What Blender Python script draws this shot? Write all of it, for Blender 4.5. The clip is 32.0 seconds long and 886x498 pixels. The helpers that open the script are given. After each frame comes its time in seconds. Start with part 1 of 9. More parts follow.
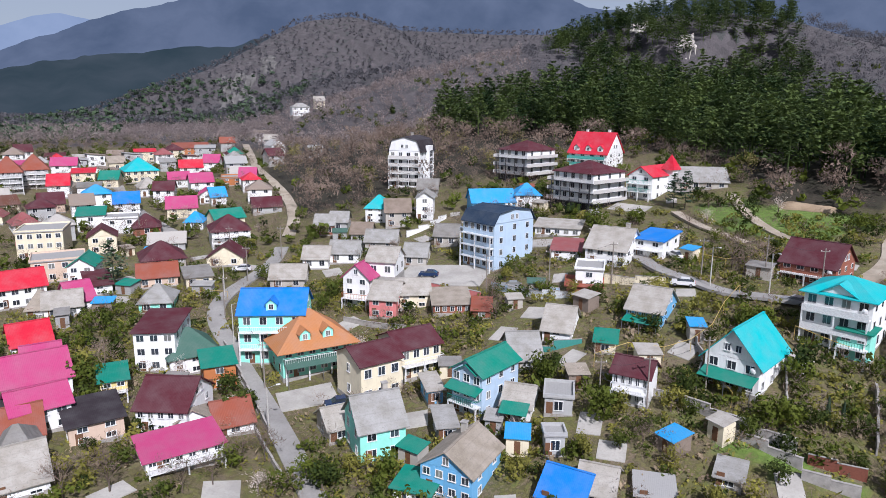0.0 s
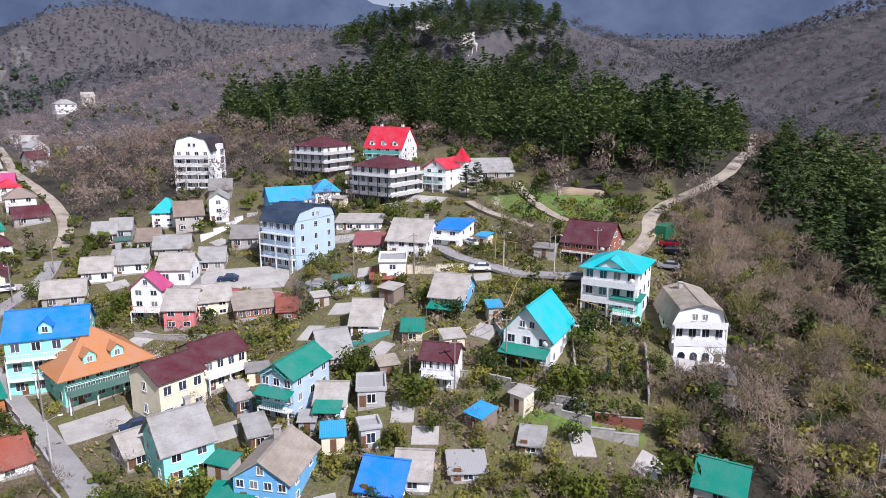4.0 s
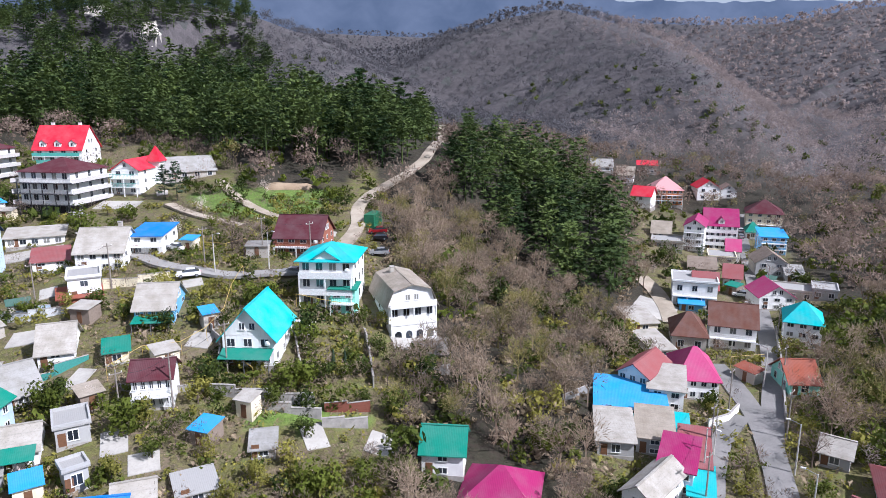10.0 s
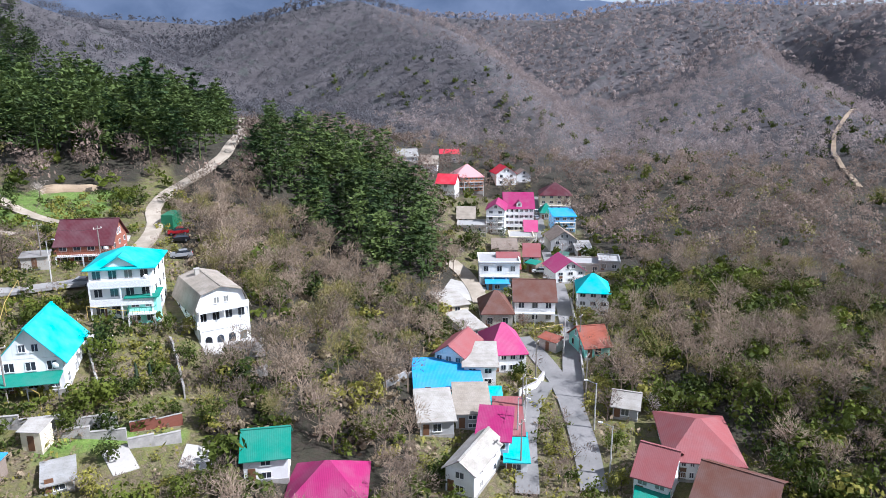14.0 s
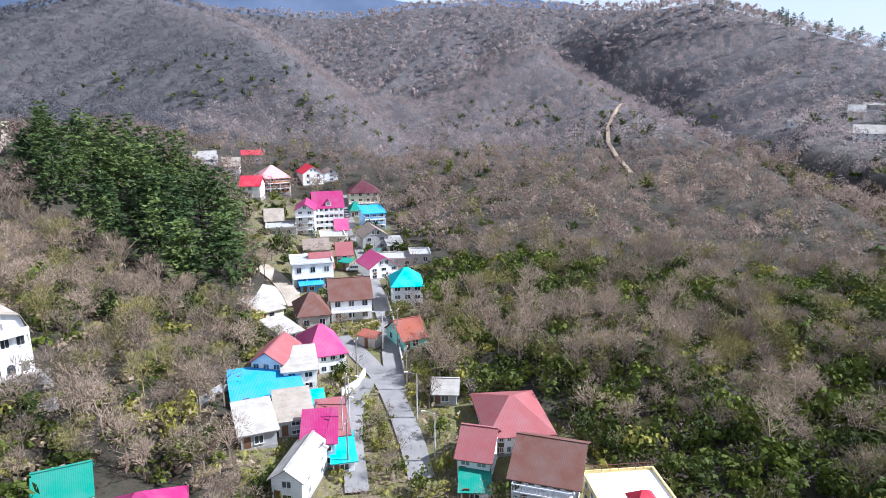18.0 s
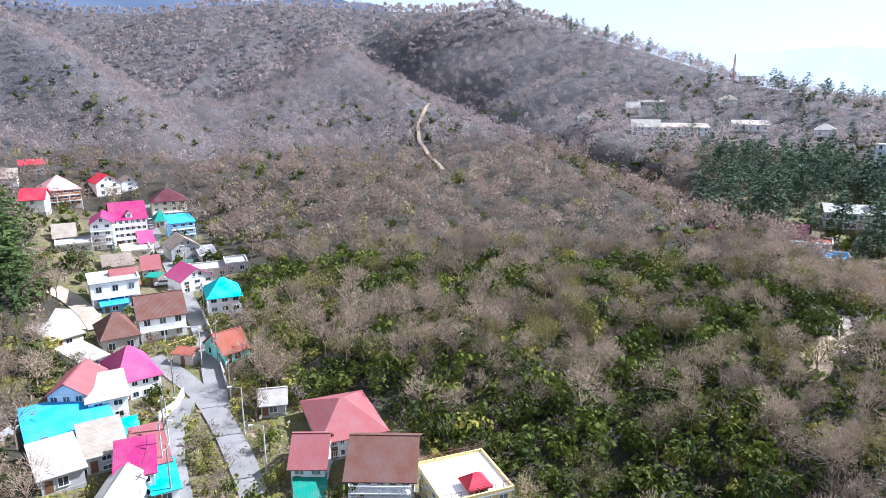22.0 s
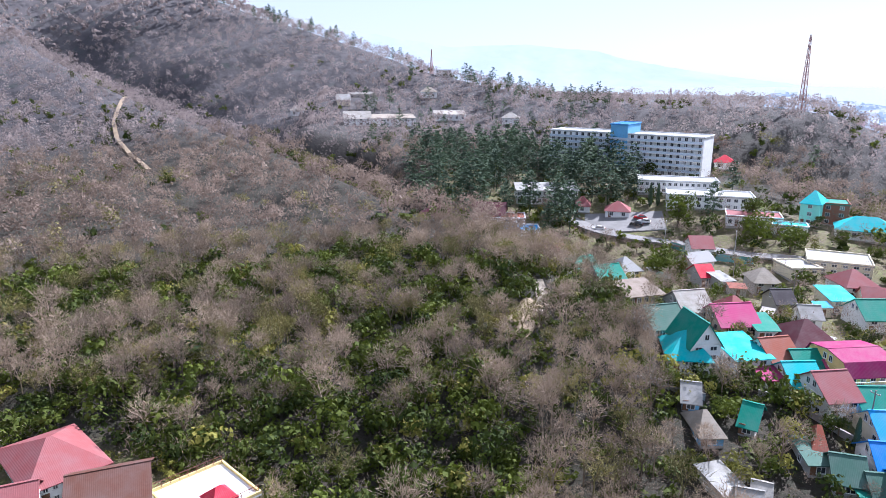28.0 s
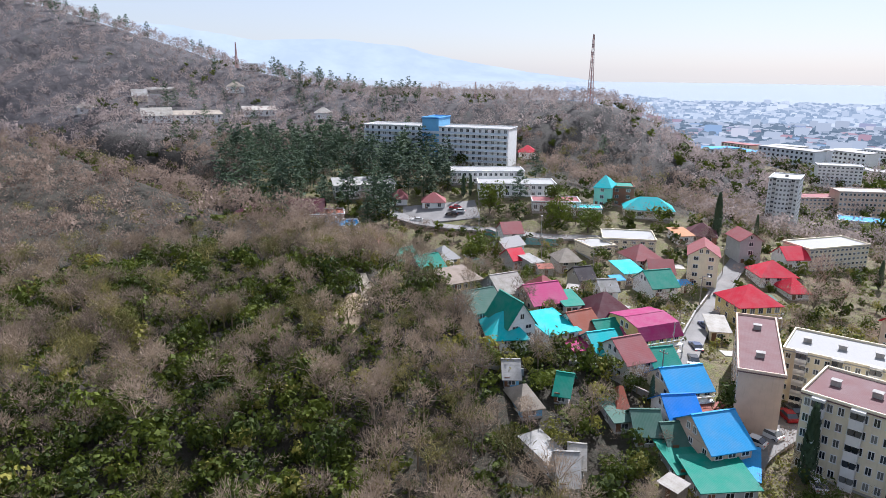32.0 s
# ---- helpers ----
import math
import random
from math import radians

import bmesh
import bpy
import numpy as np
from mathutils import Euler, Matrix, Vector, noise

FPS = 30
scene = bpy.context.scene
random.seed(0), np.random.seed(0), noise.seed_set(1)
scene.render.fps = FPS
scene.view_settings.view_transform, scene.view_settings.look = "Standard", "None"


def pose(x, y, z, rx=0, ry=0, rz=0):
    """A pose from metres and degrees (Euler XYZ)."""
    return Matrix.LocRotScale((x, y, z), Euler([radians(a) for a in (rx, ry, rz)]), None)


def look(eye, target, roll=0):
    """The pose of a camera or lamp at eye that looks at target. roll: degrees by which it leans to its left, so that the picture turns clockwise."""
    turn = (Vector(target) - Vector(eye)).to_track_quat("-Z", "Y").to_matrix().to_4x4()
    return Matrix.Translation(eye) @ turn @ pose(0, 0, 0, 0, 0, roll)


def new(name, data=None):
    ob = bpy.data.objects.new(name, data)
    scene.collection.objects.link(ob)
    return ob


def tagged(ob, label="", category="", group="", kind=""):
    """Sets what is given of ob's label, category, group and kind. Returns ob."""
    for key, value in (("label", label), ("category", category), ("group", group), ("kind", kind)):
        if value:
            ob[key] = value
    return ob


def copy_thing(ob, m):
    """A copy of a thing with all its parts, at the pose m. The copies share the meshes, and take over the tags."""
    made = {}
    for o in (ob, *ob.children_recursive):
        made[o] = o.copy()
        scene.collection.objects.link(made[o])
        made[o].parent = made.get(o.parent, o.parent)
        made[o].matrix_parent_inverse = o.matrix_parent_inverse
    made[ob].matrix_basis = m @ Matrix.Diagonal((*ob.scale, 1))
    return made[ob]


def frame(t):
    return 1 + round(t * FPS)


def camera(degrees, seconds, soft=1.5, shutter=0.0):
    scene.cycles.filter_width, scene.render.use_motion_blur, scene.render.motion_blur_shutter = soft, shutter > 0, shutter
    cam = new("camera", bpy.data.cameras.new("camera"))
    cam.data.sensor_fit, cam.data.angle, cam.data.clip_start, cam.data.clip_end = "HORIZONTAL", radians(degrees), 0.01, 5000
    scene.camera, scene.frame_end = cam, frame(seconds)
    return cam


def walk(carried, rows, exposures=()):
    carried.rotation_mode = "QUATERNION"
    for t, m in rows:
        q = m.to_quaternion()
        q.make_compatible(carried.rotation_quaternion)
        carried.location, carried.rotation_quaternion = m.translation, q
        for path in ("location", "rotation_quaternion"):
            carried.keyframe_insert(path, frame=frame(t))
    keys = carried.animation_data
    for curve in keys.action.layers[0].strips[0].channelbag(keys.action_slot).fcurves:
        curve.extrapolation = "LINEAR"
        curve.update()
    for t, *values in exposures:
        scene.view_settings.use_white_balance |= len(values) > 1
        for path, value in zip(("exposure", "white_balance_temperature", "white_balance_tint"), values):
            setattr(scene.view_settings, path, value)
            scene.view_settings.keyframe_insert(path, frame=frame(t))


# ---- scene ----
# ---------------------------------------------------------------- camera
EXPOSURES = [(0.0, 0.14, 5700, 19), (6.0, 0.45, 5700, 23), (9.0, 0.56, 5600, 21), (13.0, 0.79, 5500, 16), (19.0, 1.23, 5400, 16), (24.0, 1.41, 5400, 17), (28.0, 1.23, 5400, 20), (32.0, 0.88, 5700, 16)]
cam = camera(66.23, 32.0, soft=0.68)
# The drone hovers in one spot and pans: seconds, yaw, pitch, roll.
PAN = [
    (0.0, 0.04, -12.27, -0.29),
    (1.0, -4.19, -12.42, -0.23),
    (2.0, -8.41, -12.54, -0.17),
    (3.0, -12.65, -12.59, -0.13),
    (4.0, -16.90, -12.58, -0.10),
    (5.0, -21.13, -12.57, -0.07),
    (6.0, -25.31, -12.61, -0.05),
    (7.0, -29.43, -12.71, -0.02),
    (8.0, -33.47, -12.83, 0.00),
    (9.0, -37.41, -12.93, 0.02),
    (10.0, -41.32, -13.05, 0.03),
    (11.0, -45.27, -13.21, 0.02),
    (12.0, -49.28, -13.43, -0.01),
    (13.0, -53.36, -13.63, -0.03),
    (14.0, -57.48, -13.75, -0.02),
    (15.0, -61.62, -13.79, -0.00),
    (16.0, -65.71, -13.81, 0.03),
    (17.0, -69.73, -13.85, 0.07),
    (18.0, -73.69, -13.91, 0.10),
    (19.0, -77.63, -13.94, 0.10),
    (20.0, -81.55, -13.93, 0.09),
    (21.0, -85.43, -13.92, 0.12),
    (22.0, -89.23, -13.93, 0.22),
    (23.0, -92.98, -13.97, 0.35),
    (24.0, -96.74, -14.04, 0.41),
    (25.0, -100.56, -14.14, 0.31),
    (26.0, -104.48, -14.27, 0.13),
    (27.0, -108.54, -14.41, -0.03),
    (28.0, -112.68, -14.54, -0.15),
    (29.0, -116.78, -14.67, -0.22),
    (30.0, -120.70, -14.76, -0.30),
    (31.0, -124.44, -14.83, -0.37),
    (32.0, -128.08, -14.89, -0.45),
]
EYE = 60.0
walk(cam, [(t, pose(0, 0, EYE, 90 + pitch, roll, yaw)) for t, yaw, pitch, roll in PAN], exposures=EXPOSURES)

# ---------------------------------------------------------------- world, sun
SUN_AZ, SUN_EL = radians(-161.0), radians(43.5)
world = bpy.data.worlds.new("world")
scene.world = world
world.use_nodes = True
wn = world.node_tree.nodes
sky = wn.new("ShaderNodeTexSky")
sky.sky_type, sky.sun_disc = "NISHITA", False
sky.sun_elevation, sky.sun_rotation = SUN_EL, -SUN_AZ
sky.air_density, sky.dust_density, sky.ozone_density, sky.altitude = 1.0, 0.8, 2.0, 60
wn["Background"].inputs["Strength"].default_value = 0.056
haze = wn.new("ShaderNodeMix")
haze.data_type, haze.inputs[0].default_value = "RGBA", 0.55
haze.inputs[7].default_value = (8.2, 8.5, 8.8, 1)
world.node_tree.links.new(sky.outputs[0], haze.inputs[6])
world.node_tree.links.new(haze.outputs[2], wn["Background"].inputs["Color"])
sun = new("sun", bpy.data.lights.new("sun", "SUN"))
sun.data.energy, sun.data.angle, sun.data.color = 5.0, radians(0.6), (1.0, 0.95, 0.87)
sun_way = Vector((-math.sin(SUN_AZ) * math.cos(SUN_EL), math.cos(SUN_AZ) * math.cos(SUN_EL), math.sin(SUN_EL)))
sun.matrix_world = look(sun_way * 200, (0, 0, 0))

# ---------------------------------------------------------------- materials
MATS = {}


def nodes_of(name):
    m = bpy.data.materials.new(name)
    m.use_nodes = True
    nt = m.node_tree
    return m, nt, nt.nodes["Principled BSDF"]


def add(nt, kind, **values):
    n = nt.nodes.new(kind)
    for key, v in values.items():
        n.inputs[key].default_value = v
    return n


def noise_node(nt, scale, detail=3.0, vec=None):
    n = add(nt, "ShaderNodeTexNoise", Scale=scale, Detail=detail, Roughness=0.6)
    if vec is not None:
        nt.links.new(vec, n.inputs["Vector"])
    return n


def ramp(nt, fac, stops):
    n = nt.nodes.new("ShaderNodeValToRGB")
    while len(n.color_ramp.elements) < len(stops):
        n.color_ramp.elements.new(0.5)
    for e, (p, c) in zip(n.color_ramp.elements, stops):
        e.position, e.color = p, (*c, 1)
    nt.links.new(fac, n.inputs[0])
    return n


def mixed(nt, fac, a, b, mode="MIX"):
    n = nt.nodes.new("ShaderNodeMix")
    n.data_type, n.blend_type = "RGBA", mode
    for slot, v in ((0, fac), (6, a), (7, b)):
        if isinstance(v, (int, float)):
            n.inputs[slot].default_value = v
        elif isinstance(v, tuple):
            n.inputs[slot].default_value = (*v, 1)
        else:
            nt.links.new(v, n.inputs[slot])
    return n.outputs[2]


def relief(nt, bsdf, height, strength, distance=0.05):
    n = add(nt, "ShaderNodeBump", Strength=strength, Distance=distance)
    nt.links.new(height, n.inputs["Height"])
    nt.links.new(n.outputs[0], bsdf.inputs["Normal"])


def coords(nt, kind="Object"):
    return nt.nodes.new("ShaderNodeTexCoord").outputs[kind]


def scaled(c, k):
    return tuple(min(1.0, v * k) for v in c)


def plaster(c):
    """Painted render with rain streaks and patches of dirt."""
    key = ("plaster", c)
    if key not in MATS:
        m, nt, b = nodes_of("plaster")
        co = coords(nt)
        big, fine = noise_node(nt, 0.55, 5, co), noise_node(nt, 9.0, 3, co)
        stretch = add(nt, "ShaderNodeMapping", Scale=(2.2, 2.2, 0.22))
        nt.links.new(co, stretch.inputs[0])
        streak = noise_node(nt, 1.5, 4, stretch.outputs[0])
        col = mixed(nt, ramp(nt, big.outputs[0], [(0.42, (0, 0, 0)), (0.75, (0.5, 0.5, 0.5))]).outputs[0], c, scaled(c, 0.72))
        col = mixed(nt, ramp(nt, streak.outputs[0], [(0.55, (0, 0, 0)), (0.8, (0.45, 0.45, 0.45))]).outputs[0], col, scaled((0.5 * c[0] + 0.1, 0.5 * c[1] + 0.09, 0.5 * c[2] + 0.07), 0.9))
        nt.links.new(col, b.inputs["Base Color"])
        b.inputs["Roughness"].default_value = 0.85
        relief(nt, b, fine.outputs[0], 0.25, 0.03)
        MATS[key] = m
    return MATS[key]


def roof_sheet(c, rib=0.35, gloss=0.72):
    """Painted profiled metal: ribs down the slope, faded and dusty in patches."""
    key = ("sheet", c, rib)
    if key not in MATS:
        m, nt, b = nodes_of("roof_sheet")
        co = coords(nt)
        wave = add(nt, "ShaderNodeTexWave", Scale=1.0 / (rib * 2), Distortion=0.0)
        wave.wave_type, wave.bands_direction = "BANDS", "X"
        nt.links.new(co, wave.inputs[0])
        big, fine = noise_node(nt, 0.35, 5, co), noise_node(nt, 4.0, 4, co)
        pale = tuple(0.7 * v + 0.3 * (0.18 + 0.4 * sum(c) / 3) for v in c)
        col = mixed(nt, ramp(nt, big.outputs[0], [(0.38, (0, 0, 0)), (0.72, (0.75, 0.75, 0.75))]).outputs[0], c, pale)
        col = mixed(nt, ramp(nt, fine.outputs[0], [(0.5, (0, 0, 0)), (0.85, (0.4, 0.4, 0.4))]).outputs[0], col, scaled(c, 0.6))
        col = mixed(nt, ramp(nt, wave.outputs[0], [(0.0, (0.13, 0.13, 0.13)), (0.22, (0, 0, 0))]).outputs[0], col, scaled(c, 0.55))
        nt.links.new(col, b.inputs["Base Color"])
        b.inputs["Roughness"].default_value = gloss
        b.inputs["Specular IOR Level"].default_value = 0.12
        relief(nt, b, wave.outputs[0], 0.28, 0.03)
        MATS[key] = m
    return MATS[key]


def slate(c):
    """Corrugated asbestos cement: grey, lichen-stained, sheet joints across."""
    key = ("slate", c)
    if key not in MATS:
        m, nt, b = nodes_of("corrugated_cement")
        co = coords(nt)
        wave = add(nt, "ShaderNodeTexWave", Scale=3.0, Distortion=0.0)
        wave.bands_direction = "X"
        course = add(nt, "ShaderNodeTexWave", Scale=0.28, Distortion=0.3)
        course.bands_direction = "Y"
        nt.links.new(co, wave.inputs[0])
        nt.links.new(co, course.inputs[0])
        big, fine = noise_node(nt, 0.5, 6, co), noise_node(nt, 5.0, 5, co)
        col = mixed(nt, ramp(nt, big.outputs[0], [(0.35, (0, 0, 0)), (0.7, (0.9, 0.9, 0.9))]).outputs[0], c, (c[0] * 0.62, c[1] * 0.6, c[2] * 0.54))
        col = mixed(nt, ramp(nt, fine.outputs[0], [(0.52, (0, 0, 0)), (0.8, (0.5, 0.5, 0.5))]).outputs[0], col, (0.10, 0.09, 0.07))
        col = mixed(nt, ramp(nt, course.outputs[0], [(0.0, (0.22, 0.22, 0.22)), (0.06, (0, 0, 0))]).outputs[0], col, scaled(c, 0.5))
        nt.links.new(col, b.inputs["Base Color"])
        b.inputs["Roughness"].default_value = 0.9
        relief(nt, b, wave.outputs[0], 0.25, 0.04)
        MATS[key] = m
    return MATS[key]


def plain(name, c, rough=0.6, metal=0.0, grain=6.0, vary=0.3):
    key = (name, c, rough, metal)
    if key not in MATS:
        m, nt, b = nodes_of(name)
        co = coords(nt)
        n = noise_node(nt, grain, 5, co)
        col = mixed(nt, ramp(nt, n.outputs[0], [(0.35, (0, 0, 0)), (0.75, (1, 1, 1))]).outputs[0], c, scaled(c, 1 - vary))
        nt.links.new(col, b.inputs["Base Color"])
        b.inputs["Roughness"].default_value, b.inputs["Metallic"].default_value = rough, metal
        relief(nt, b, n.outputs[0], 0.2, 0.02)
        MATS[key] = m
    return MATS[key]


def foliage(name, dark, light, rough=0.75, through_light=0.25, speck=0.6):
    """Leaves or twigs: hue varies from tree to tree (tint) and from leaf to leaf."""
    if name not in MATS:
        m, nt, b = nodes_of(name)
        at = nt.nodes.new("ShaderNodeAttribute")
        at.attribute_name = "tint"
        info = nt.nodes.new("ShaderNodeObjectInfo")
        isl = nt.nodes.new("ShaderNodeNewGeometry")
        s = add(nt, "ShaderNodeMath")
        s.operation = "ADD"
        nt.links.new(at.outputs["Fac"], s.inputs[0])
        nt.links.new(info.outputs["Random"], s.inputs[1])
        fr = add(nt, "ShaderNodeMath")
        fr.operation = "FRACT"
        nt.links.new(s.outputs[0], fr.inputs[0])
        half = tuple((a + c) / 2 for a, c in zip(dark, light))
        col = ramp(nt, fr.outputs[0], [(0.0, dark), (0.5, half), (1.0, light)]).outputs[0]
        col = mixed(nt, ramp(nt, isl.outputs["Random Per Island"], [(0, (0, 0, 0)), (1, (speck, speck, speck))]).outputs[0], col, scaled(light, 1.15))
        nt.links.new(col, b.inputs["Base Color"])
        b.inputs["Roughness"].default_value = rough
        b.inputs["Specular IOR Level"].default_value = 0.2
        if through_light:
            tr = nt.nodes.new("ShaderNodeBsdfTranslucent")
            nt.links.new(col, tr.inputs[0])
            mx = add(nt, "ShaderNodeMixShader", Fac=through_light)
            nt.links.new(b.outputs[0], mx.inputs[1])
            nt.links.new(tr.outputs[0], mx.inputs[2])
            nt.links.new(mx.outputs[0], nt.nodes["Material Output"].inputs[0])
        MATS[name] = m
    return MATS[name]


def glass_dark():
    if "pane" not in MATS:
        m, nt, b = nodes_of("window_glass")
        info = nt.nodes.new("ShaderNodeObjectInfo")
        col = ramp(nt, info.outputs["Random"], [(0.0, (0.012, 0.015, 0.02)), (0.7, (0.05, 0.06, 0.075)), (1.0, (0.22, 0.22, 0.2))])
        nt.links.new(col.outputs[0], b.inputs["Base Color"])
        b.inputs["Roughness"].default_value = 0.08
        b.inputs["Specular IOR Level"].default_value = 0.7
        MATS["pane"] = m
    return MATS["pane"]


WHITE, CREAM, BEIGE, STONE = (0.80, 0.80, 0.78), (0.74, 0.66, 0.48), (0.62, 0.47, 0.36), (0.42, 0.39, 0.34)
GREYW, PALEBLUE, SKYB, MINT = (0.40, 0.40, 0.39), (0.44, 0.56, 0.68), (0.16, 0.42, 0.68), (0.30, 0.75, 0.62)
BRICK, ORANGE, CORAL, YELLOW = (0.28, 0.10, 0.06), (0.45, 0.16, 0.05), (0.62, 0.20, 0.19), (0.70, 0.55, 0.22)
R_MAROON, R_TURQ, R_BLUE, R_PINK = (0.085, 0.020, 0.027), (0.012, 0.40, 0.42), (0.012, 0.18, 0.57), (0.42, 0.055, 0.16)
R_RED, R_GREEN, R_NAVY, R_BROWN = (0.52, 0.018, 0.04), (0.010, 0.20, 0.14), (0.022, 0.042, 0.075), (0.125, 0.055, 0.038)
R_ROSE, R_RUST, R_TILE, R_DULL = (0.26, 0.080, 0.080), (0.26, 0.075, 0.045), (0.42, 0.18, 0.07), (0.06, 0.13, 0.10)
R_DARK, R_SKY, R_MAG, R_GREY = (0.035, 0.028, 0.032), (0.03, 0.29, 0.60), (0.29, 0.020, 0.105), (0.33, 0.325, 0.31)
R_TAN, R_ASH, R_PALE, R_UMBER = (0.34, 0.295, 0.24), (0.24, 0.23, 0.215), (0.40, 0.375, 0.335), (0.24, 0.19, 0.15)
R_BLOND, R_WHITE = (0.62, 0.30, 0.30), (0.80, 0.79, 0.76)
# HAZY: town wall colour with the distance haze put in.
R_FLAT, HAZY = (0.15, 0.075, 0.075), (0.62, 0.66, 0.70)
TRIM = plain("white_trim", (0.78, 0.78, 0.76), 0.5)
CONCRETE = plain("concrete", (0.38, 0.36, 0.33), 0.9, grain=1.2, vary=0.4)
STEEL = plain("galvanised_steel", (0.35, 0.36, 0.37), 0.45, 0.8)
DARK = plain("dark_paint", (0.03, 0.03, 0.035), 0.5)
WOOD = plain("brown_wood", (0.16, 0.075, 0.035), 0.7, grain=3)


# ---------------------------------------------------------------- the lie of the land
HILL = []


def hill(x, y, height, radius):
    HILL.append((x, y, height, radius))

hill(-46, 69, 6.7, 25)
hill(1800, -2145, 7.5, 840)
hill(-693, 400, 97.4, 240)
hill(159, -180, 24.8, 72)
hill(25, 0, -2.8, 18)
hill(833, 546, 67.7, 299)
hill(-9, -49, -3.0, 18)
hill(143, 166, 44.3, 66)
hill(-0, -800, -4.3, 240)
hill(-130, -75, -1.0, 45)
hill(-1732, -1000, -18.1, 600)
hill(-0, 25, -1.8, 18)
hill(91, 3, -2.0, 27)
hill(-144, 238, 1.9, 84)
hill(-433, -250, -14.0, 150)
hill(1300, 2252, 261.9, 780)
hill(-0, 0, -0.0, 18)
hill(779, -450, 28.4, 270)
hill(-174, 1238, 89.9, 375)
hill(151, 496, -37.6, 156)
hill(397, 49, 44.6, 120)
hill(-49, 9, -0.1, 18)
hill(48, 71, -3.2, 26)
hill(45, -74, -5.5, 26)
hill(1992, 174, 163.0, 600)
hill(-486, -2757, -10.5, 840)
hill(-3, 137, -0.4, 41)
hill(-0, -300, 2.6, 90)
hill(289, -407, 25.7, 150)
hill(-300, 0, 19.6, 90)
hill(-98, 17, -1.1, 30)
hill(177, 33, -4.3, 54)
hill(-43, -25, -1.1, 18)
hill(-886, -156, 65.3, 270)
hill(-115, 96, 0.4, 45)
hill(-1149, 964, 83.6, 450)
hill(52, -19, -0.0, 18)
hill(121, -60, 16.5, 40)
hill(49, -142, -4.5, 45)
hill(1, 75, 1.1, 22)
hill(318, 273, -19.5, 126)
hill(-316, 509, -52.6, 180)
hill(375, 927, -29.0, 300)
hill(-2500, 0, 142.8, 750)
hill(484, -191, 19.8, 156)
hill(31, 232, 12.5, 70)
hill(774, 66, 62.8, 233)
hill(937, -1040, -37.6, 420)
hill(42, 35, -1.8, 18)
hill(103, 81, -0.3, 39)
hill(-0, -100, -2.0, 30)
hill(54, 10, -1.5, 18)
hill(-150, -260, -0.1, 90)
hill(-77, 412, -1.7, 126)
hill(-260, 150, 12.8, 90)
hill(238, -86, -1.7, 76)
hill(450, -779, -26.3, 270)
hill(35, -42, 0.1, 18)
hill(-0, -1800, -1.1, 540)
hill(2161, -787, 39.9, 690)
hill(1884, 1319, 220.4, 690)
hill(19, 52, -0.9, 18)
hill(60, 134, -0.2, 44)
hill(208, -1182, 18.3, 360)
hill(-59, 182, 0.7, 57)
hill(539, 306, 56.9, 186)
hill(73, 34, -1.5, 24)
hill(72, -39, -8.0, 25)
hill(-221, 819, 170.2, 255)
hill(158, -294, -31.8, 100)
hill(-55, 108, 4.1, 36)
hill(311, -179, -2.5, 108)
hill(-575, 996, -123.2, 345)
hill(155, -580, -19.0, 180)
hill(77, -210, -1.0, 67)
hill(1000, -1732, -62.6, 600)
hill(95, 316, 30.1, 99)
hill(279, 99, -38.2, 89)
hill(63, 696, 60.9, 210)
hill(173, -41, 12.6, 53)
hill(-10, 54, -1.6, 18)
hill(78, -86, 3.8, 35)
hill(-215, 360, 22.8, 126)
hill(958, -2631, -14.1, 840)
hill(134, 3, 1.6, 40)
hill(-39, 46, -1.8, 18)
hill(20, 106, 2.0, 32)
hill(1486, -1338, 84.5, 600)
hill(50, 949, -141.9, 285)
hill(487, 503, -161.0, 210)
hill(157, -94, -29.8, 55)
hill(201, 89, -16.3, 66)
hill(127, 49, -3.5, 41)
hill(-29, 90, -8.0, 28)
hill(298, 12, 10.9, 90)
hill(386, -96, -39.3, 119)
hill(30, -100, 1.8, 31)
hill(475, 157, -49.1, 150)
hill(-89, 593, -20.4, 180)
hill(95, -29, -3.3, 30)
hill(296, 564, 181.9, 191)
hill(-36, 235, -4.5, 71)
hill(125, 117, -9.9, 51)
hill(533, 723, 60.4, 269)
hill(372, -303, 17.1, 144)
hill(593, -87, 13.1, 180)
hill(273, 183, 28.0, 98)
hill(58, 96, 7.6, 34)
hill(228, 6, 24.0, 68)
hill(138, 232, -30.8, 81)
HX, HY, HH, HR = (np.array(c) for c in zip(*HILL))


def inside(x, y, poly):
    """Which points lie in a polygon."""
    x, y = np.asarray(x, float), np.asarray(y, float)
    res = np.zeros(x.shape, bool)
    for (ax, ay), (bx, by) in zip(poly, poly[1:] + poly[:1]):
        if ay != by:
            res ^= ((ay > y) != (by > y)) & (x < (bx - ax) * (y - ay) / (by - ay) + ax)
    return res


def polar(*pairs):
    """A polygon from bearings (degrees, left of north) and distances."""
    return [(-math.sin(radians(a)) * d, math.cos(radians(a)) * d) for a, d in pairs]


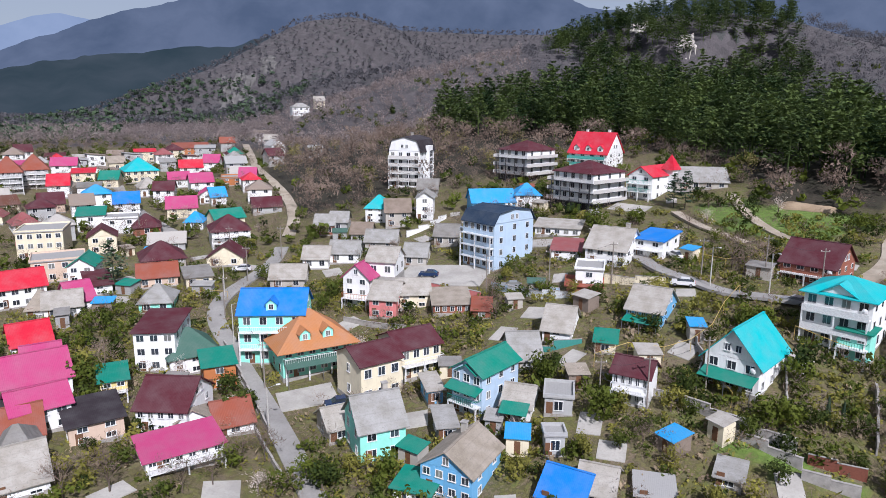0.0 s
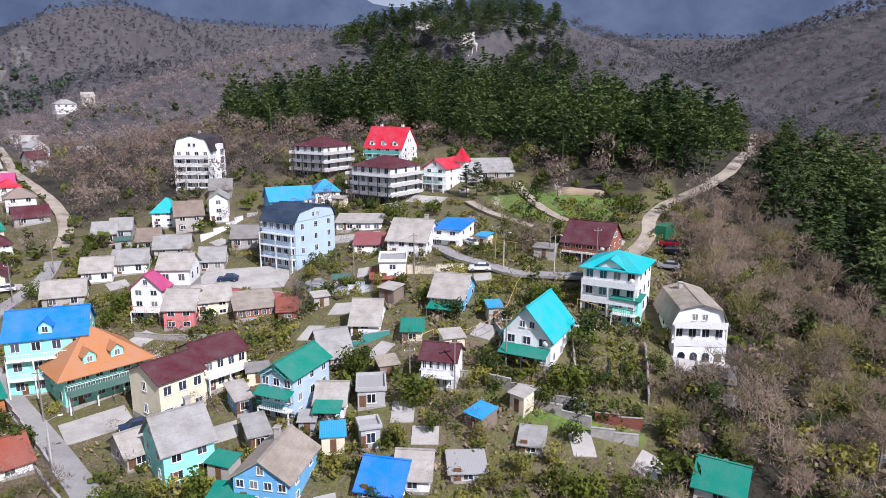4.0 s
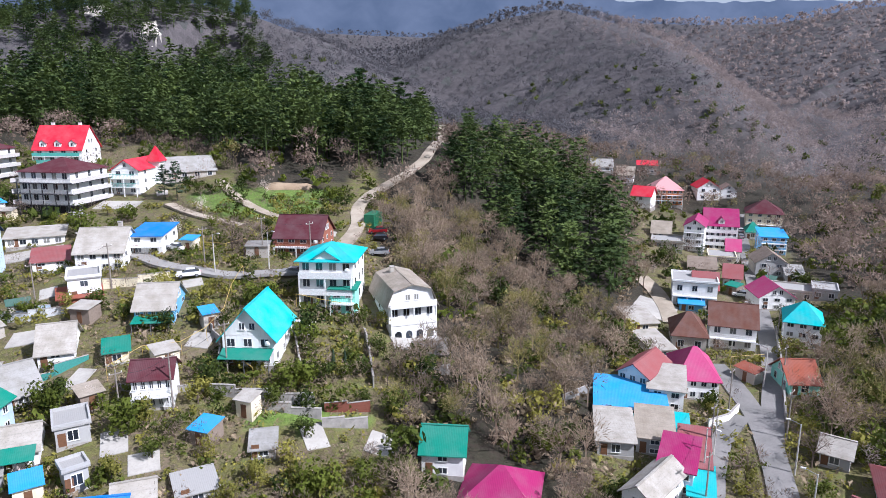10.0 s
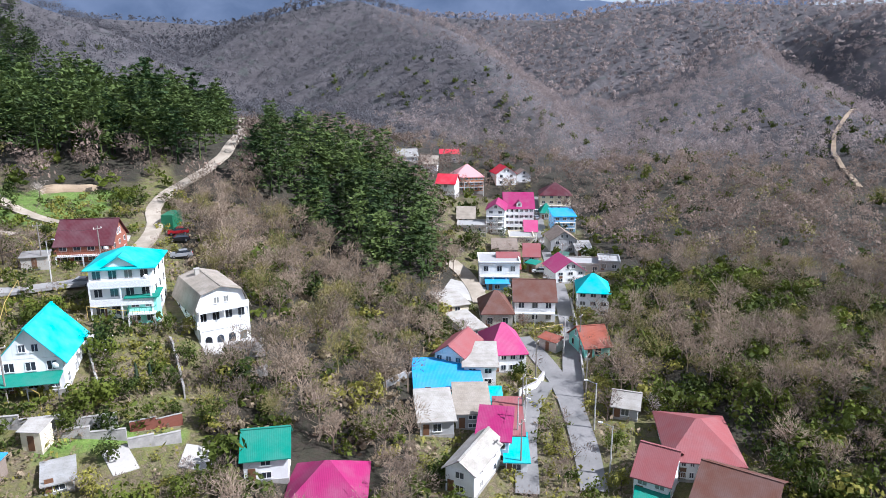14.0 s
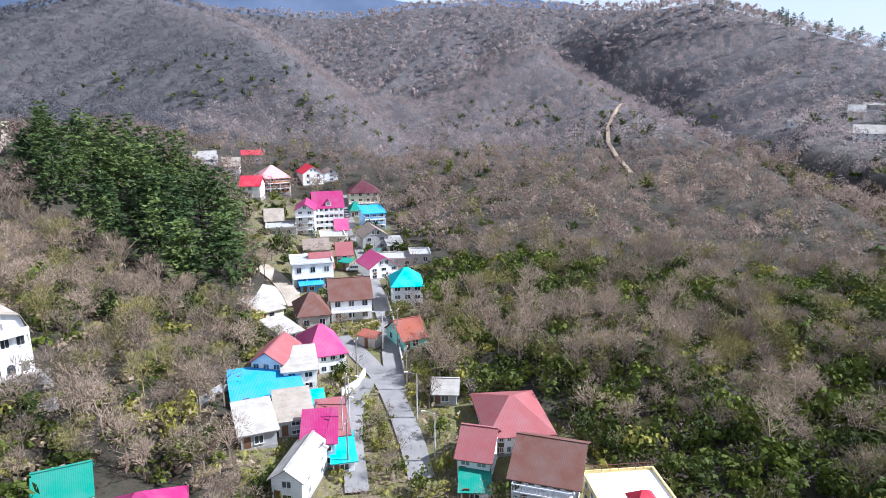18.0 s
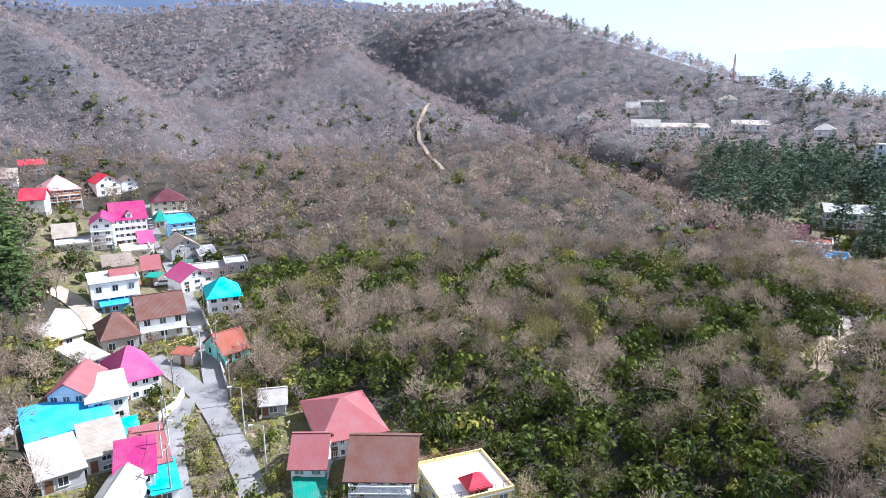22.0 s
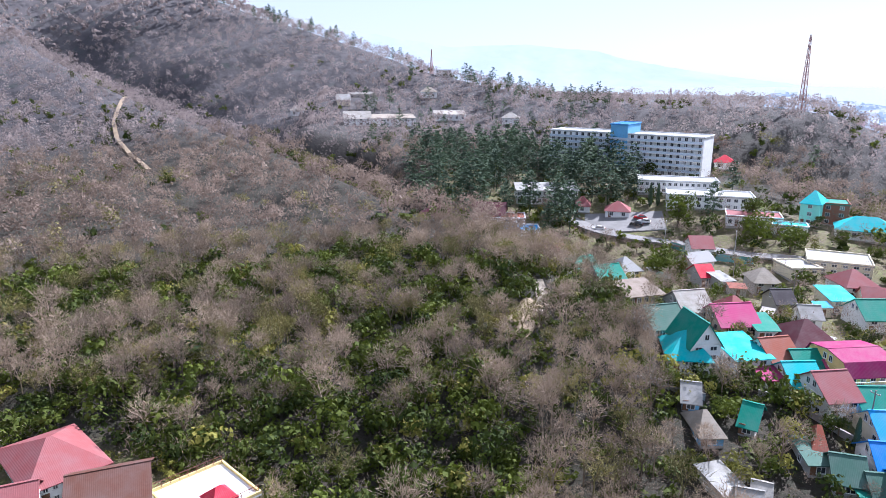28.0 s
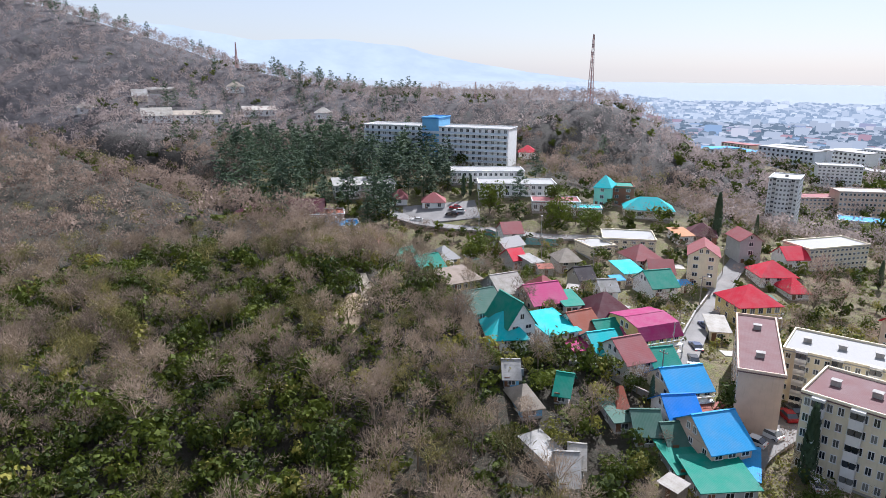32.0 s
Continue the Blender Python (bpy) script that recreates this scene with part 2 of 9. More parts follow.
PINES_A = polar((1, 300), (-8, 262), (-15, 255), (-18, 236), (-21, 218), (-24, 204), (-27, 194), (-33, 190), (-36, 191), (-38, 200), (-41, 214), (-41.5, 300), (-36, 380), (-24, 390), (-15, 370), (0, 345))
PINES_B = polar((-41.5, 195), (-43, 176), (-46, 163), (-50, 152), (-54, 143), (-56.5, 143), (-56.5, 205), (-53, 250), (-48, 255), (-42.5, 240))
PINES_C = polar((-9, 520), (-12, 470), (-18, 455), (-24, 450), (-28, 480), (-26, 620), (-15, 660), (-8, 640))
VILLAGE_A = polar((45, 50), (45, 430), (30, 420), (20, 420), (15, 330), (13.5, 220), (11, 200), (5, 213), (-4, 218), (-9, 240), (-20, 238), (-27, 170), (-33, 175), (-35, 205), (-36.5, 175), (-35, 150), (-37, 128), (-40, 121), (-40.5, 108), (-38, 100), (-36, 88), (-37, 50))
VILLAGE_B = polar((-55, 92), (-56, 112), (-57.5, 140), (-59, 165), (-56.5, 250), (-62, 275), (-68, 258), (-71, 195), (-73, 165), (-72.5, 140), (-71, 125), (-73, 107), (-79, 101), (-85, 93), (-93, 84), (-98, 72), (-97, 50), (-52, 50))
VILLAGE_C = polar((-121, 208), (-127, 172), (-131, 156), (-136, 140), (-140, 128), (-146, 112), (-152, 50), (-166, 50), (-168, 1400), (-149, 1400), (-153, 480), (-156, 330), (-152, 250), (-146, 243), (-138, 258), (-131, 330), (-120, 320), (-112, 300), (-112, 240))
MEADOW = [(63, 162), (74, 165), (81, 156), (90, 151), (80, 139), (69, 137), (63, 147)]
TERRACE = [(36, 83), (43, 78), (49, 72), (49, 70), (41, 73), (34, 79)]
FAR_HAMLET = polar((-104, 360), (-120, 330), (-121, 420), (-104, 440))

def old_slopes(x, y):
    """The lie of the settled slopes: the sum of the swells and hollows above."""
    return 5 + (np.exp(-((x[:, None] - HX) ** 2 + (y[:, None] - HY) ** 2) / (2 * HR**2)) * HH).sum(1)


# Ridges of the wooded hills: bearing, distance and height angle of each crest as seen from the drone.
RIDGES = []


def ridge(slope, cover, *crest):
    """A crest line with even flanks; cover is the height of the trees on it."""
    pts = []
    for (a0, d0, e0), (a1, d1, e1) in zip(crest, crest[1:]):
        for k in range(4):
            u = k / 4
            a, d, e = a0 + (a1 - a0) * u, d0 + (d1 - d0) * u, e0 + (e1 - e0) * u
            pts.append((-math.sin(radians(a)) * d, math.cos(radians(a)) * d, EYE + d * math.tan(radians(e)) - cover))
    a, d, e = crest[-1]
    pts.append((-math.sin(radians(a)) * d, math.cos(radians(a)) * d, EYE + d * math.tan(radians(e)) - cover))
    RIDGES.append((slope, np.array(pts)))


# the long spur with the trail
ridge(0.46, 7, (-75.8, 880, 6.2), (-78.9, 760, 4.5), (-81.7, 640, 2.2), (-84.0, 540, 1.2), (-88.1, 430, -1.2), (-92.3, 365, -3.0), (-98.6, 295, -5.7), (-104.9, 240, -7.8), (-110.6, 200, -10.0), (-114.9, 172, -11.9), (-118.4, 150, -13.9), (-120.9, 136, -15.9), (-122.6, 126, -18.0))
# the rounded brown hill behind the pines, falling to the head of the valley
ridge(0.50, 7, (-33, 830, 3.2), (-39.2, 770, 3.6), (-42.8, 730, 5.0), (-46.8, 690, 6.3), (-50.5, 660, 6.9), (-54, 610, 6.0), (-57.2, 560, 5.0), (-61.3, 490, 3.0), (-66.3, 410, -0.7), (-68.1, 370, -2.6), (-69.5, 330, -5.5))
# a side spur over the head of the valley
ridge(0.50, 7, (-81.7, 640, 2.6), (-78.7, 540, 0.3), (-76.0, 470, -1.9), (-73.2, 390, -4.9), (-71.0, 315, -7.6))
# the long ridge over the sanatorium, from the mountain down to the mast
ridge(0.42, 7, (-50, 1150, 5.8), (-57, 1060, 5.5), (-61, 1000, 5.3), (-66.7, 950, 5.2), (-71.4, 920, 6.0), (-77.6, 900, 6.2), (-85.7, 830, 5.8), (-91.0, 760, 5.8), (-93.7, 710, 6.2), (-97.3, 650, 4.9), (-101.0, 600, 4.0), (-105.0, 560, 2.8), (-108.1, 530, 1.7), (-111.1, 505, 0.8), (-114.0, 485, 0.2), (-117.6, 465, -0.5), (-121.7, 450, -1.4), (-128.8, 430, -1.5), (-138.0, 390, -1.4), (-141.6, 372, -1.8), (-143.4, 365, -3.1), (-145.3, 360, -5.0), (-148.4, 352, -6.2), (-151.6, 340, -8.7), (-153.9, 330, -11.1))
# the hill with the pine summit
ridge(0.36, 9, (12.4, 380, -4.4), (8.5, 420, -0.3), (3.9, 470, 2.2), (-3.0, 520, 4.0), (-9.7, 560, 5.2), (-12.3, 580, 6.3), (-16.9, 600, 7.3), (-22.4, 600, 7.3), (-26.0, 590, 6.6), (-28.3, 560, 5.6), (-30.2, 520, 3.7), (-31.5, 480, 2.8), (-34.0, 430, 0.0))
# the mountainside with the scree
ridge(0.42, 8, (40, 900, -2.5), (32.9, 900, -2.4), (30.7, 900, -1.5), (26.6, 950, -0.4), (21.4, 1000, 1.6), (18.0, 1050, 2.9), (13.7, 1100, 5.1), (11.0, 1150, 6.5), (7.5, 1200, 6.9), (3.9, 1260, 5.9), (-4, 1300, 5.6), (-16, 1300, 5.5), (-30, 1300, 4.9), (-40, 1250, 4.6), (-50, 1150, 5.8))
# a low shoulder in front of it, over the upper village
ridge(0.30, 8, (38, 620, -3.6), (31.0, 640, -3.2), (25.0, 660, -2.4), (19.0, 680, -1.0), (14.0, 690, 0.6), (9.0, 700, 2.2), (4.0, 720, 3.0))

# Streams between them: bearing, distance and height of the bed.
STREAMS = []


def stream(slope, *bed):
    STREAMS.append((slope, np.array([(-math.sin(radians(a)) * d, math.cos(radians(a)) * d, z) for a, d, z in bed])))


stream(1.1, (-83, 700, 74), (-88, 560, 36), (-92, 475, 18), (-98.6, 390, 4), (-104.9, 318, 1), (-110.6, 262, 0), (-115, 228, 0))
stream(0.75, (-48, 960, 96), (-60, 760, 64), (-68, 590, 38), (-71.4, 440, 20), (-70.3, 330, 14))
stream(0.75, (-76.5, 720, 76), (-74.0, 570, 44), (-71.4, 440, 20))

KEPT = [VILLAGE_A, VILLAGE_B, VILLAGE_C, PINES_A, PINES_B, FAR_HAMLET, polar((45, 20), (45, 330), (14, 330), (8, 290), (0, 300), (-41, 250), (-57, 250), (-62, 150), (-70, 115), (-80, 100), (-97, 80), (-120, 75), (-140, 110), (-170, 60), (-170, 10), (170, 10))]


def kept_points():
    """Coarse samples of the settled slopes, from which the valley floors are carried on."""
    gx, gy = (g.ravel() for g in np.meshgrid(np.arange(-320, 460, 26.0), np.arange(-480, 440, 26.0)))
    on = np.zeros(gx.shape, bool)
    for poly in KEPT:
        on |= inside(gx, gy, poly)
    on &= np.hypot(gx, gy) < 470
    return gx[on], gy[on], old_slopes(gx[on], gy[on])


KX, KY, KZ = kept_points()


def along(a, b, pts):
    """Distance of spots from a line, the length run along it and its height there."""
    p, q = pts[:-1], pts[1:]
    e = q[:, :2] - p[:, :2]
    l2 = (e**2).sum(1)
    u = np.clip(((a[:, None] - p[:, 0]) * e[:, 0] + (b[:, None] - p[:, 1]) * e[:, 1]) / l2, 0, 1)
    dd = np.hypot(a[:, None] - p[:, 0] - u * e[:, 0], b[:, None] - p[:, 1] - u * e[:, 1])
    k = dd.argmin(1)
    r = np.arange(len(a))
    run = np.concatenate([[0], np.cumsum(np.sqrt(l2))])[k] + u[r, k] * np.sqrt(l2)[k]
    return dd[r, k], run, p[k, 2] + u[r, k] * (q[k, 2] - p[k, 2])


def land(x, y):
    """Height of the ground, for numbers or arrays."""
    x, y = np.asarray(x, float), np.asarray(y, float)
    out = np.empty(x.size)
    fx, fy = x.ravel(), y.ravel()
    for i in range(0, x.size, 8000):
        a, b = fx[i : i + 8000], fy[i : i + 8000]
        was = old_slopes(a, b)
        d2 = (a[:, None] - KX) ** 2 + (b[:, None] - KY) ** 2 + 60.0
        w = d2**-1.6
        floor = (w * KZ).sum(1) / w.sum(1)
        near = np.sqrt(d2.min(1))
        keep = np.clip((near - 18) / 26, 0, 1)
        keep = keep * keep * (3 - 2 * keep)
        total = np.exp(np.clip(floor, -50, 400) / 5.0)
        for slope, pts in RIDGES:
            d, s, crest = along(a, b, pts)
            gully = np.sin(s / 17 + 1.3 * np.sin(s / 41) + d / 60) + 0.6 * np.sin(s / 9.3 + 2 * np.sin(s / 23 + 1))
            z = crest - slope * (np.sqrt(d * d + 20**2) - 20) + gully * np.clip((d - 12) / 70, 0, 1) * 4.5
            total += np.exp(np.clip(z, -50, 400) / 5.0)
        wild = 5.0 * np.log(total)
        for slope, pts in STREAMS:
            d, s, bed = along(a, b, pts)
            z = bed + slope * (np.sqrt(d * d + 8**2) - 8)
            wild = -4.0 * np.logaddexp(-wild / 4.0, -z / 4.0)
        out[i : i + 8000] = was + (wild - was) * keep
    far = np.hypot(fx, fy)
    lea = np.degrees(np.arctan2(-fx, fy))
    k = np.clip((far - 430) / 180, 0, 1) * np.clip((-139 - lea) / 8, 0, 1)
    out = out * (1 - k) - 12 * k
    k = np.clip((far - 1500) / 300, 0, 1)
    return (out * (1 - k) - 14 * k).reshape(x.shape)


def land_at(x, y):
    return float(land([x], [y])[0])


FEET = []          # x, y, radius that trees keep away from
STRIPS = []        # road points with half width


# ---------------------------------------------------------------- mesh tools
def mesh_of(bm, name, material):
    me = bpy.data.meshes.new(name)
    bm.to_mesh(me)
    bm.free()
    me.materials.append(material)
    return me


def part(name, bm, material, parent, label="", at=(0, 0, 0), turn=0.0):
    ob = new(name, mesh_of(bm, name, material) if not isinstance(bm, bpy.types.Mesh) else bm)
    ob.parent = parent
    ob.location, ob.rotation_euler = at, (0, 0, turn)
    if label:
        ob["label"] = label
    return ob


def box(bm, x0, y0, z0, x1, y1, z1):
    vs = [bm.verts.new((x, y, z)) for z in (z0, z1) for x, y in ((x0, y0), (x1, y0), (x1, y1), (x0, y1))]
    for f in ((3, 2, 1, 0), (4, 5, 6, 7), (0, 1, 5, 4), (1, 2, 6, 5), (2, 3, 7, 6), (3, 0, 4, 7)):
        bm.faces.new([vs[i] for i in f])
    return bm


def boxes(*bs):
    bm = bmesh.new()
    for b in bs:
        box(bm, *b)
    return bm


def solid(points, faces):
    bm = bmesh.new()
    vs = [bm.verts.new(p) for p in points]
    for f in faces:
        bm.faces.new([vs[i] for i in f])
    bmesh.ops.recalc_face_normals(bm, faces=bm.faces)
    return bm


def slab(quads, thick):
    """Sheets from polygons, each with thickness downwards."""
    bm = bmesh.new()
    for q in quads:
        top = [bm.verts.new(p) for p in q]
        low = [bm.verts.new((p[0], p[1], p[2] - thick)) for p in q]
        bm.faces.new(top)
        bm.faces.new(low[::-1])
        for i in range(len(q)):
            j = (i + 1) % len(q)
            bm.faces.new([top[j], top[i], low[i], low[j]])
    bmesh.ops.remove_doubles(bm, verts=bm.verts, dist=0.002)
    bmesh.ops.recalc_face_normals(bm, faces=bm.faces)
    return bm


def tube(bm, a, b, r0, r1, sides=6):
    a, b = Vector(a), Vector(b)
    d = (b - a).normalized()
    u = d.orthogonal().normalized()
    v = d.cross(u)
    ring = [[bm.verts.new(p + r * (math.cos(t) * u + math.sin(t) * v)) for t in (2 * math.pi * k / sides for k in range(sides))] for p, r in ((a, r0), (b, r1))]
    for i in range(sides):
        j = (i + 1) % sides
        bm.faces.new([ring[0][i], ring[0][j], ring[1][j], ring[1][i]])
    bm.faces.new(ring[0][::-1])
    bm.faces.new(ring[1])


# ---------------------------------------------------------------- ground
def ground_sheet():
    az = np.radians(np.arange(-180, 180, 0.75))
    rings = np.concatenate([[0.05, 15, 30, 42], np.arange(50, 260, 2.0), np.arange(260, 700, 5.0), np.arange(705, 1400, 11.0), np.geomspace(1420, 4600, 26)])
    A, R = np.meshgrid(az, rings)
    X, Y = -np.sin(A) * R, np.cos(A) * R
    Z = land(X, Y)
    n = len(az)
    verts = np.stack([X, Y, Z], -1).reshape(-1, 3)
    i, j = np.meshgrid(np.arange(len(rings) - 1), np.arange(n), indexing="ij")
    a, b = i * n + j, i * n + (j + 1) % n
    quads = np.stack([a, b, b + n, a + n], -1).reshape(-1, 4)[:, ::-1]
    me = bpy.data.meshes.new("ground")
    me.vertices.add(len(verts))
    me.vertices.foreach_set("co", verts.astype(np.float32).ravel())
    me.loops.add(quads.size)
    me.loops.foreach_set("vertex_index", quads.astype(np.int32).ravel())
    me.polygons.add(len(quads))
    me.polygons.foreach_set("loop_start", np.arange(0, quads.size, 4, dtype=np.int32))
    me.polygons.foreach_set("use_smooth", np.ones(len(quads), bool))
    me.update()
    x, y = verts[:, 0], verts[:, 1]
    town = inside(x, y, VILLAGE_A) | inside(x, y, VILLAGE_B) | inside(x, y, VILLAGE_C)
    at = me.attributes.new("garden", "FLOAT", "POINT")
    wob = 6 * np.sin(x / 7.3 + 2 * np.sin(y / 9.1)) + 5 * np.sin(y / 6.1)
    soft = sum((inside(x * k, y * k, VILLAGE_A) | inside(x * k, y * k, VILLAGE_B) | inside(x * k, y * k, VILLAGE_C)).astype(np.float32) for k in (1 + wob / 160, 1 - wob / 220, 1.0)) / 3
    at.data.foreach_set("value", soft)
    at = me.attributes.new("meadow", "FLOAT", "POINT")
    mx, my = x + 0.25 * wob, y - 0.2 * wob
    at.data.foreach_set("value", (inside(mx, my, MEADOW) | inside(mx, my, TERRACE)).astype(np.float32))
    far = np.hypot(x, y)
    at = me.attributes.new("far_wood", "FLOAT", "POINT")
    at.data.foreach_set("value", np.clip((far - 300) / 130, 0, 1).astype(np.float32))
    at = me.attributes.new("sea", "FLOAT", "POINT")
    at.data.foreach_set("value", ((far > 1700) & (np.degrees(np.arctan2(-x, y)) < -90)).astype(np.float32))
    m, nt, b = nodes_of("ground")
    geo = nt.nodes.new("ShaderNodeNewGeometry")
    pos = geo.outputs["Position"]
    big, mid, fine = noise_node(nt, 0.035, 4, pos), noise_node(nt, 0.16, 5, pos), noise_node(nt, 1.3, 5, pos)
    g = nt.nodes.new("ShaderNodeAttribute")
    g.attribute_name = "garden"
    s = nt.nodes.new("ShaderNodeAttribute")
    s.attribute_name = "sea"
    tuft = noise_node(nt, 0.9, 7)
    warp = mixed(nt, 0.35, pos, noise_node(nt, 0.5, 3, pos).outputs["Color"], "ADD")
    nt.links.new(warp, tuft.inputs[0])
    f = nt.nodes.new("ShaderNodeAttribute")
    f.attribute_name = "far_wood"
    # Litter kept near-black: shade under the trees is partly in the colour.
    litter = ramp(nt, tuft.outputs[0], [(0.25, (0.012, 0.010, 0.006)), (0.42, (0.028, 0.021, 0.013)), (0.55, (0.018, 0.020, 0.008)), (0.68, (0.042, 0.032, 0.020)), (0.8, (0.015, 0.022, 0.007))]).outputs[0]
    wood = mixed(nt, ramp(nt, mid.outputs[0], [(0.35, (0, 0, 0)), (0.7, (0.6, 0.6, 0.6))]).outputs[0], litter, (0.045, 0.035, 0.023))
    crown = add(nt, "ShaderNodeTexVoronoi", Scale=0.17)
    nt.links.new(mixed(nt, 0.9, pos, noise_node(nt, 0.2, 3, pos).outputs["Color"], "ADD"), crown.inputs[0])
    tone = nt.nodes.new("ShaderNodeSeparateColor")
    nt.links.new(crown.outputs["Color"], tone.inputs[0])
    # Far ground toned lilac-grey: haze over the woods is in this colour.
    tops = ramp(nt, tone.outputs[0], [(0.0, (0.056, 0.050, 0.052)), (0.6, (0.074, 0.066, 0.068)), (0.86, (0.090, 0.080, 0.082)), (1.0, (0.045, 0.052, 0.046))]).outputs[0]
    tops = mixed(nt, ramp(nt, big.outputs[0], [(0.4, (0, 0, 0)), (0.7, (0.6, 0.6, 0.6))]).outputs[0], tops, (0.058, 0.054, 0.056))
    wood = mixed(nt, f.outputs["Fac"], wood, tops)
    weeds = ramp(nt, tuft.outputs[0], [(0.28, (0.046, 0.036, 0.021)), (0.40, (0.17, 0.130, 0.085)), (0.48, (0.062, 0.064, 0.018)), (0.56, (0.145, 0.130, 0.040)), (0.64, (0.095, 0.130, 0.022)), (0.76, (0.25, 0.20, 0.14))]).outputs[0]
    turf = ramp(nt, mid.outputs[0], [(0.32, (0.22, 0.172, 0.12)), (0.47, (0.125, 0.098, 0.052)), (0.60, (0.115, 0.115, 0.030)), (0.74, (0.092, 0.140, 0.026))]).outputs[0]
    lawn = mixed(nt, ramp(nt, big.outputs[0], [(0.35, (0.8, 0.8, 0.8)), (0.65, (0.45, 0.45, 0.45))]).outputs[0], turf, weeds)
    lawn = mixed(nt, ramp(nt, fine.outputs[0], [(0.5, (0, 0, 0)), (0.85, (0.55, 0.55, 0.55))]).outputs[0], lawn, (0.060, 0.048, 0.028))
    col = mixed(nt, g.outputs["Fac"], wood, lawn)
    md = nt.nodes.new("ShaderNodeAttribute")
    md.attribute_name = "meadow"
    grass = ramp(nt, tuft.outputs[0], [(0.3, (0.14, 0.12, 0.05)), (0.45, (0.085, 0.14, 0.02)), (0.6, (0.13, 0.20, 0.035)), (0.75, (0.16, 0.16, 0.06))]).outputs[0]
    col = mixed(nt, md.outputs["Fac"], col, grass)
    col = mixed(nt, s.outputs["Fac"], col, (0.22, 0.26, 0.29))
    nt.links.new(col, b.inputs["Base Color"])
    b.inputs["Roughness"].default_value = 0.95
    lump = nt.nodes.new("ShaderNodeMix")
    nt.links.new(f.outputs["Fac"], lump.inputs[0])
    nt.links.new(tuft.outputs[0], lump.inputs[2])
    nt.links.new(noise_node(nt, 0.16, 6, pos).outputs[0], lump.inputs[3])
    deep = add(nt, "ShaderNodeMath")
    deep.operation = "MULTIPLY_ADD"
    deep.inputs[1].default_value, deep.inputs[2].default_value = 1.6, 0.7
    nt.links.new(f.outputs["Fac"], deep.inputs[0])
    high = add(nt, "ShaderNodeMath")
    high.operation = "MULTIPLY"
    nt.links.new(lump.outputs[0], high.inputs[0])
    nt.links.new(deep.outputs[0], high.inputs[1])
    relief(nt, b, high.outputs[0], 0.8, 0.9)
    me.materials.append(m)
    return tagged(new("ground", me), "hilly ground of leaf litter, grass and bare soil", "ground", kind="structure")


ground = ground_sheet()


def backdrop(name, dist, crest, label, low, high, glow, rough_el=0.25):
    """A far hazy range: crest heights (bearing, degrees of elevation) seen over the near hills."""
    az = np.arange(crest[0][0], crest[-1][0], -0.2)
    el = np.interp(-az, [-c[0] for c in crest], [c[1] for c in crest])
    rows = 7
    verts, faces = [], []
    for k, (a, e) in enumerate(zip(az, el)):
        wob = rough_el * (noise.noise((a * 0.35, dist * 0.01, 0)) + 0.5 * noise.noise((a * 1.3, dist * 0.01, 3)))
        top = 60 + math.tan(radians(e + wob)) * dist
        for r in range(rows):
            u = r / (rows - 1)
            dd = dist + 500 * u + 60 * noise.noise((a * 0.5, r * 0.7, dist * 0.01))
            verts.append((-math.sin(radians(a)) * dd, math.cos(radians(a)) * dd, -30 + (top + 30) * (u**0.8) * (1 + 500 * u / dist)))
    n = len(az)
    for k in range(n - 1):
        for r in range(rows - 1):
            faces.append((k * rows + r, k * rows + r + 1, (k + 1) * rows + r + 1, (k + 1) * rows + r))
    me = bpy.data.meshes.new(name)
    me.from_pydata(verts, [], faces)
    me.polygons.foreach_set("use_smooth", np.ones(len(faces), bool))
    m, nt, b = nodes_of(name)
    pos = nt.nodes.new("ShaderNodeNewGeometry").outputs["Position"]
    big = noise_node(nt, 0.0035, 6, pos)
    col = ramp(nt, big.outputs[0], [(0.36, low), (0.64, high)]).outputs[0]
    # Haze and daylight are put into this colour, which glows by itself.
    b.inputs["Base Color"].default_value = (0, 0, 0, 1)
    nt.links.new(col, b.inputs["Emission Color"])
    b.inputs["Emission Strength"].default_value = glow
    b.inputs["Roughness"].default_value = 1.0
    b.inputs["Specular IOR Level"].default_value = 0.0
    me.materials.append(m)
    return tagged(new(name, me), label, "mountains", kind="structure")


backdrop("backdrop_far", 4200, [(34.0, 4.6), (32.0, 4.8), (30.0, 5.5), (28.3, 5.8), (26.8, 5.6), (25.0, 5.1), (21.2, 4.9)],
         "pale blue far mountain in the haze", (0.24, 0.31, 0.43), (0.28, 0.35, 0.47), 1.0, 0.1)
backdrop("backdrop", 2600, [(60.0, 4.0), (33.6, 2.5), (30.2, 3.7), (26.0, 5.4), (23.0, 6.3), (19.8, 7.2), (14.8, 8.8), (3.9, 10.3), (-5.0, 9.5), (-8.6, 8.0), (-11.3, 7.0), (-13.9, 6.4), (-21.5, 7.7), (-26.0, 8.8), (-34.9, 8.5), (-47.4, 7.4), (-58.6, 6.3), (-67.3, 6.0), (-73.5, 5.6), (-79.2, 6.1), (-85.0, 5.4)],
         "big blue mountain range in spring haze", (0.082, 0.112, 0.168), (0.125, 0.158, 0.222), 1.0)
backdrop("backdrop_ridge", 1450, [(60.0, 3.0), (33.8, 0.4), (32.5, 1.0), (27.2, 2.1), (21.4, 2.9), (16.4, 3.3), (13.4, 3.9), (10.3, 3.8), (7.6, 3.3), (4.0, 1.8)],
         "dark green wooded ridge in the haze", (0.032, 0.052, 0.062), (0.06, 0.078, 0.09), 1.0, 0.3)
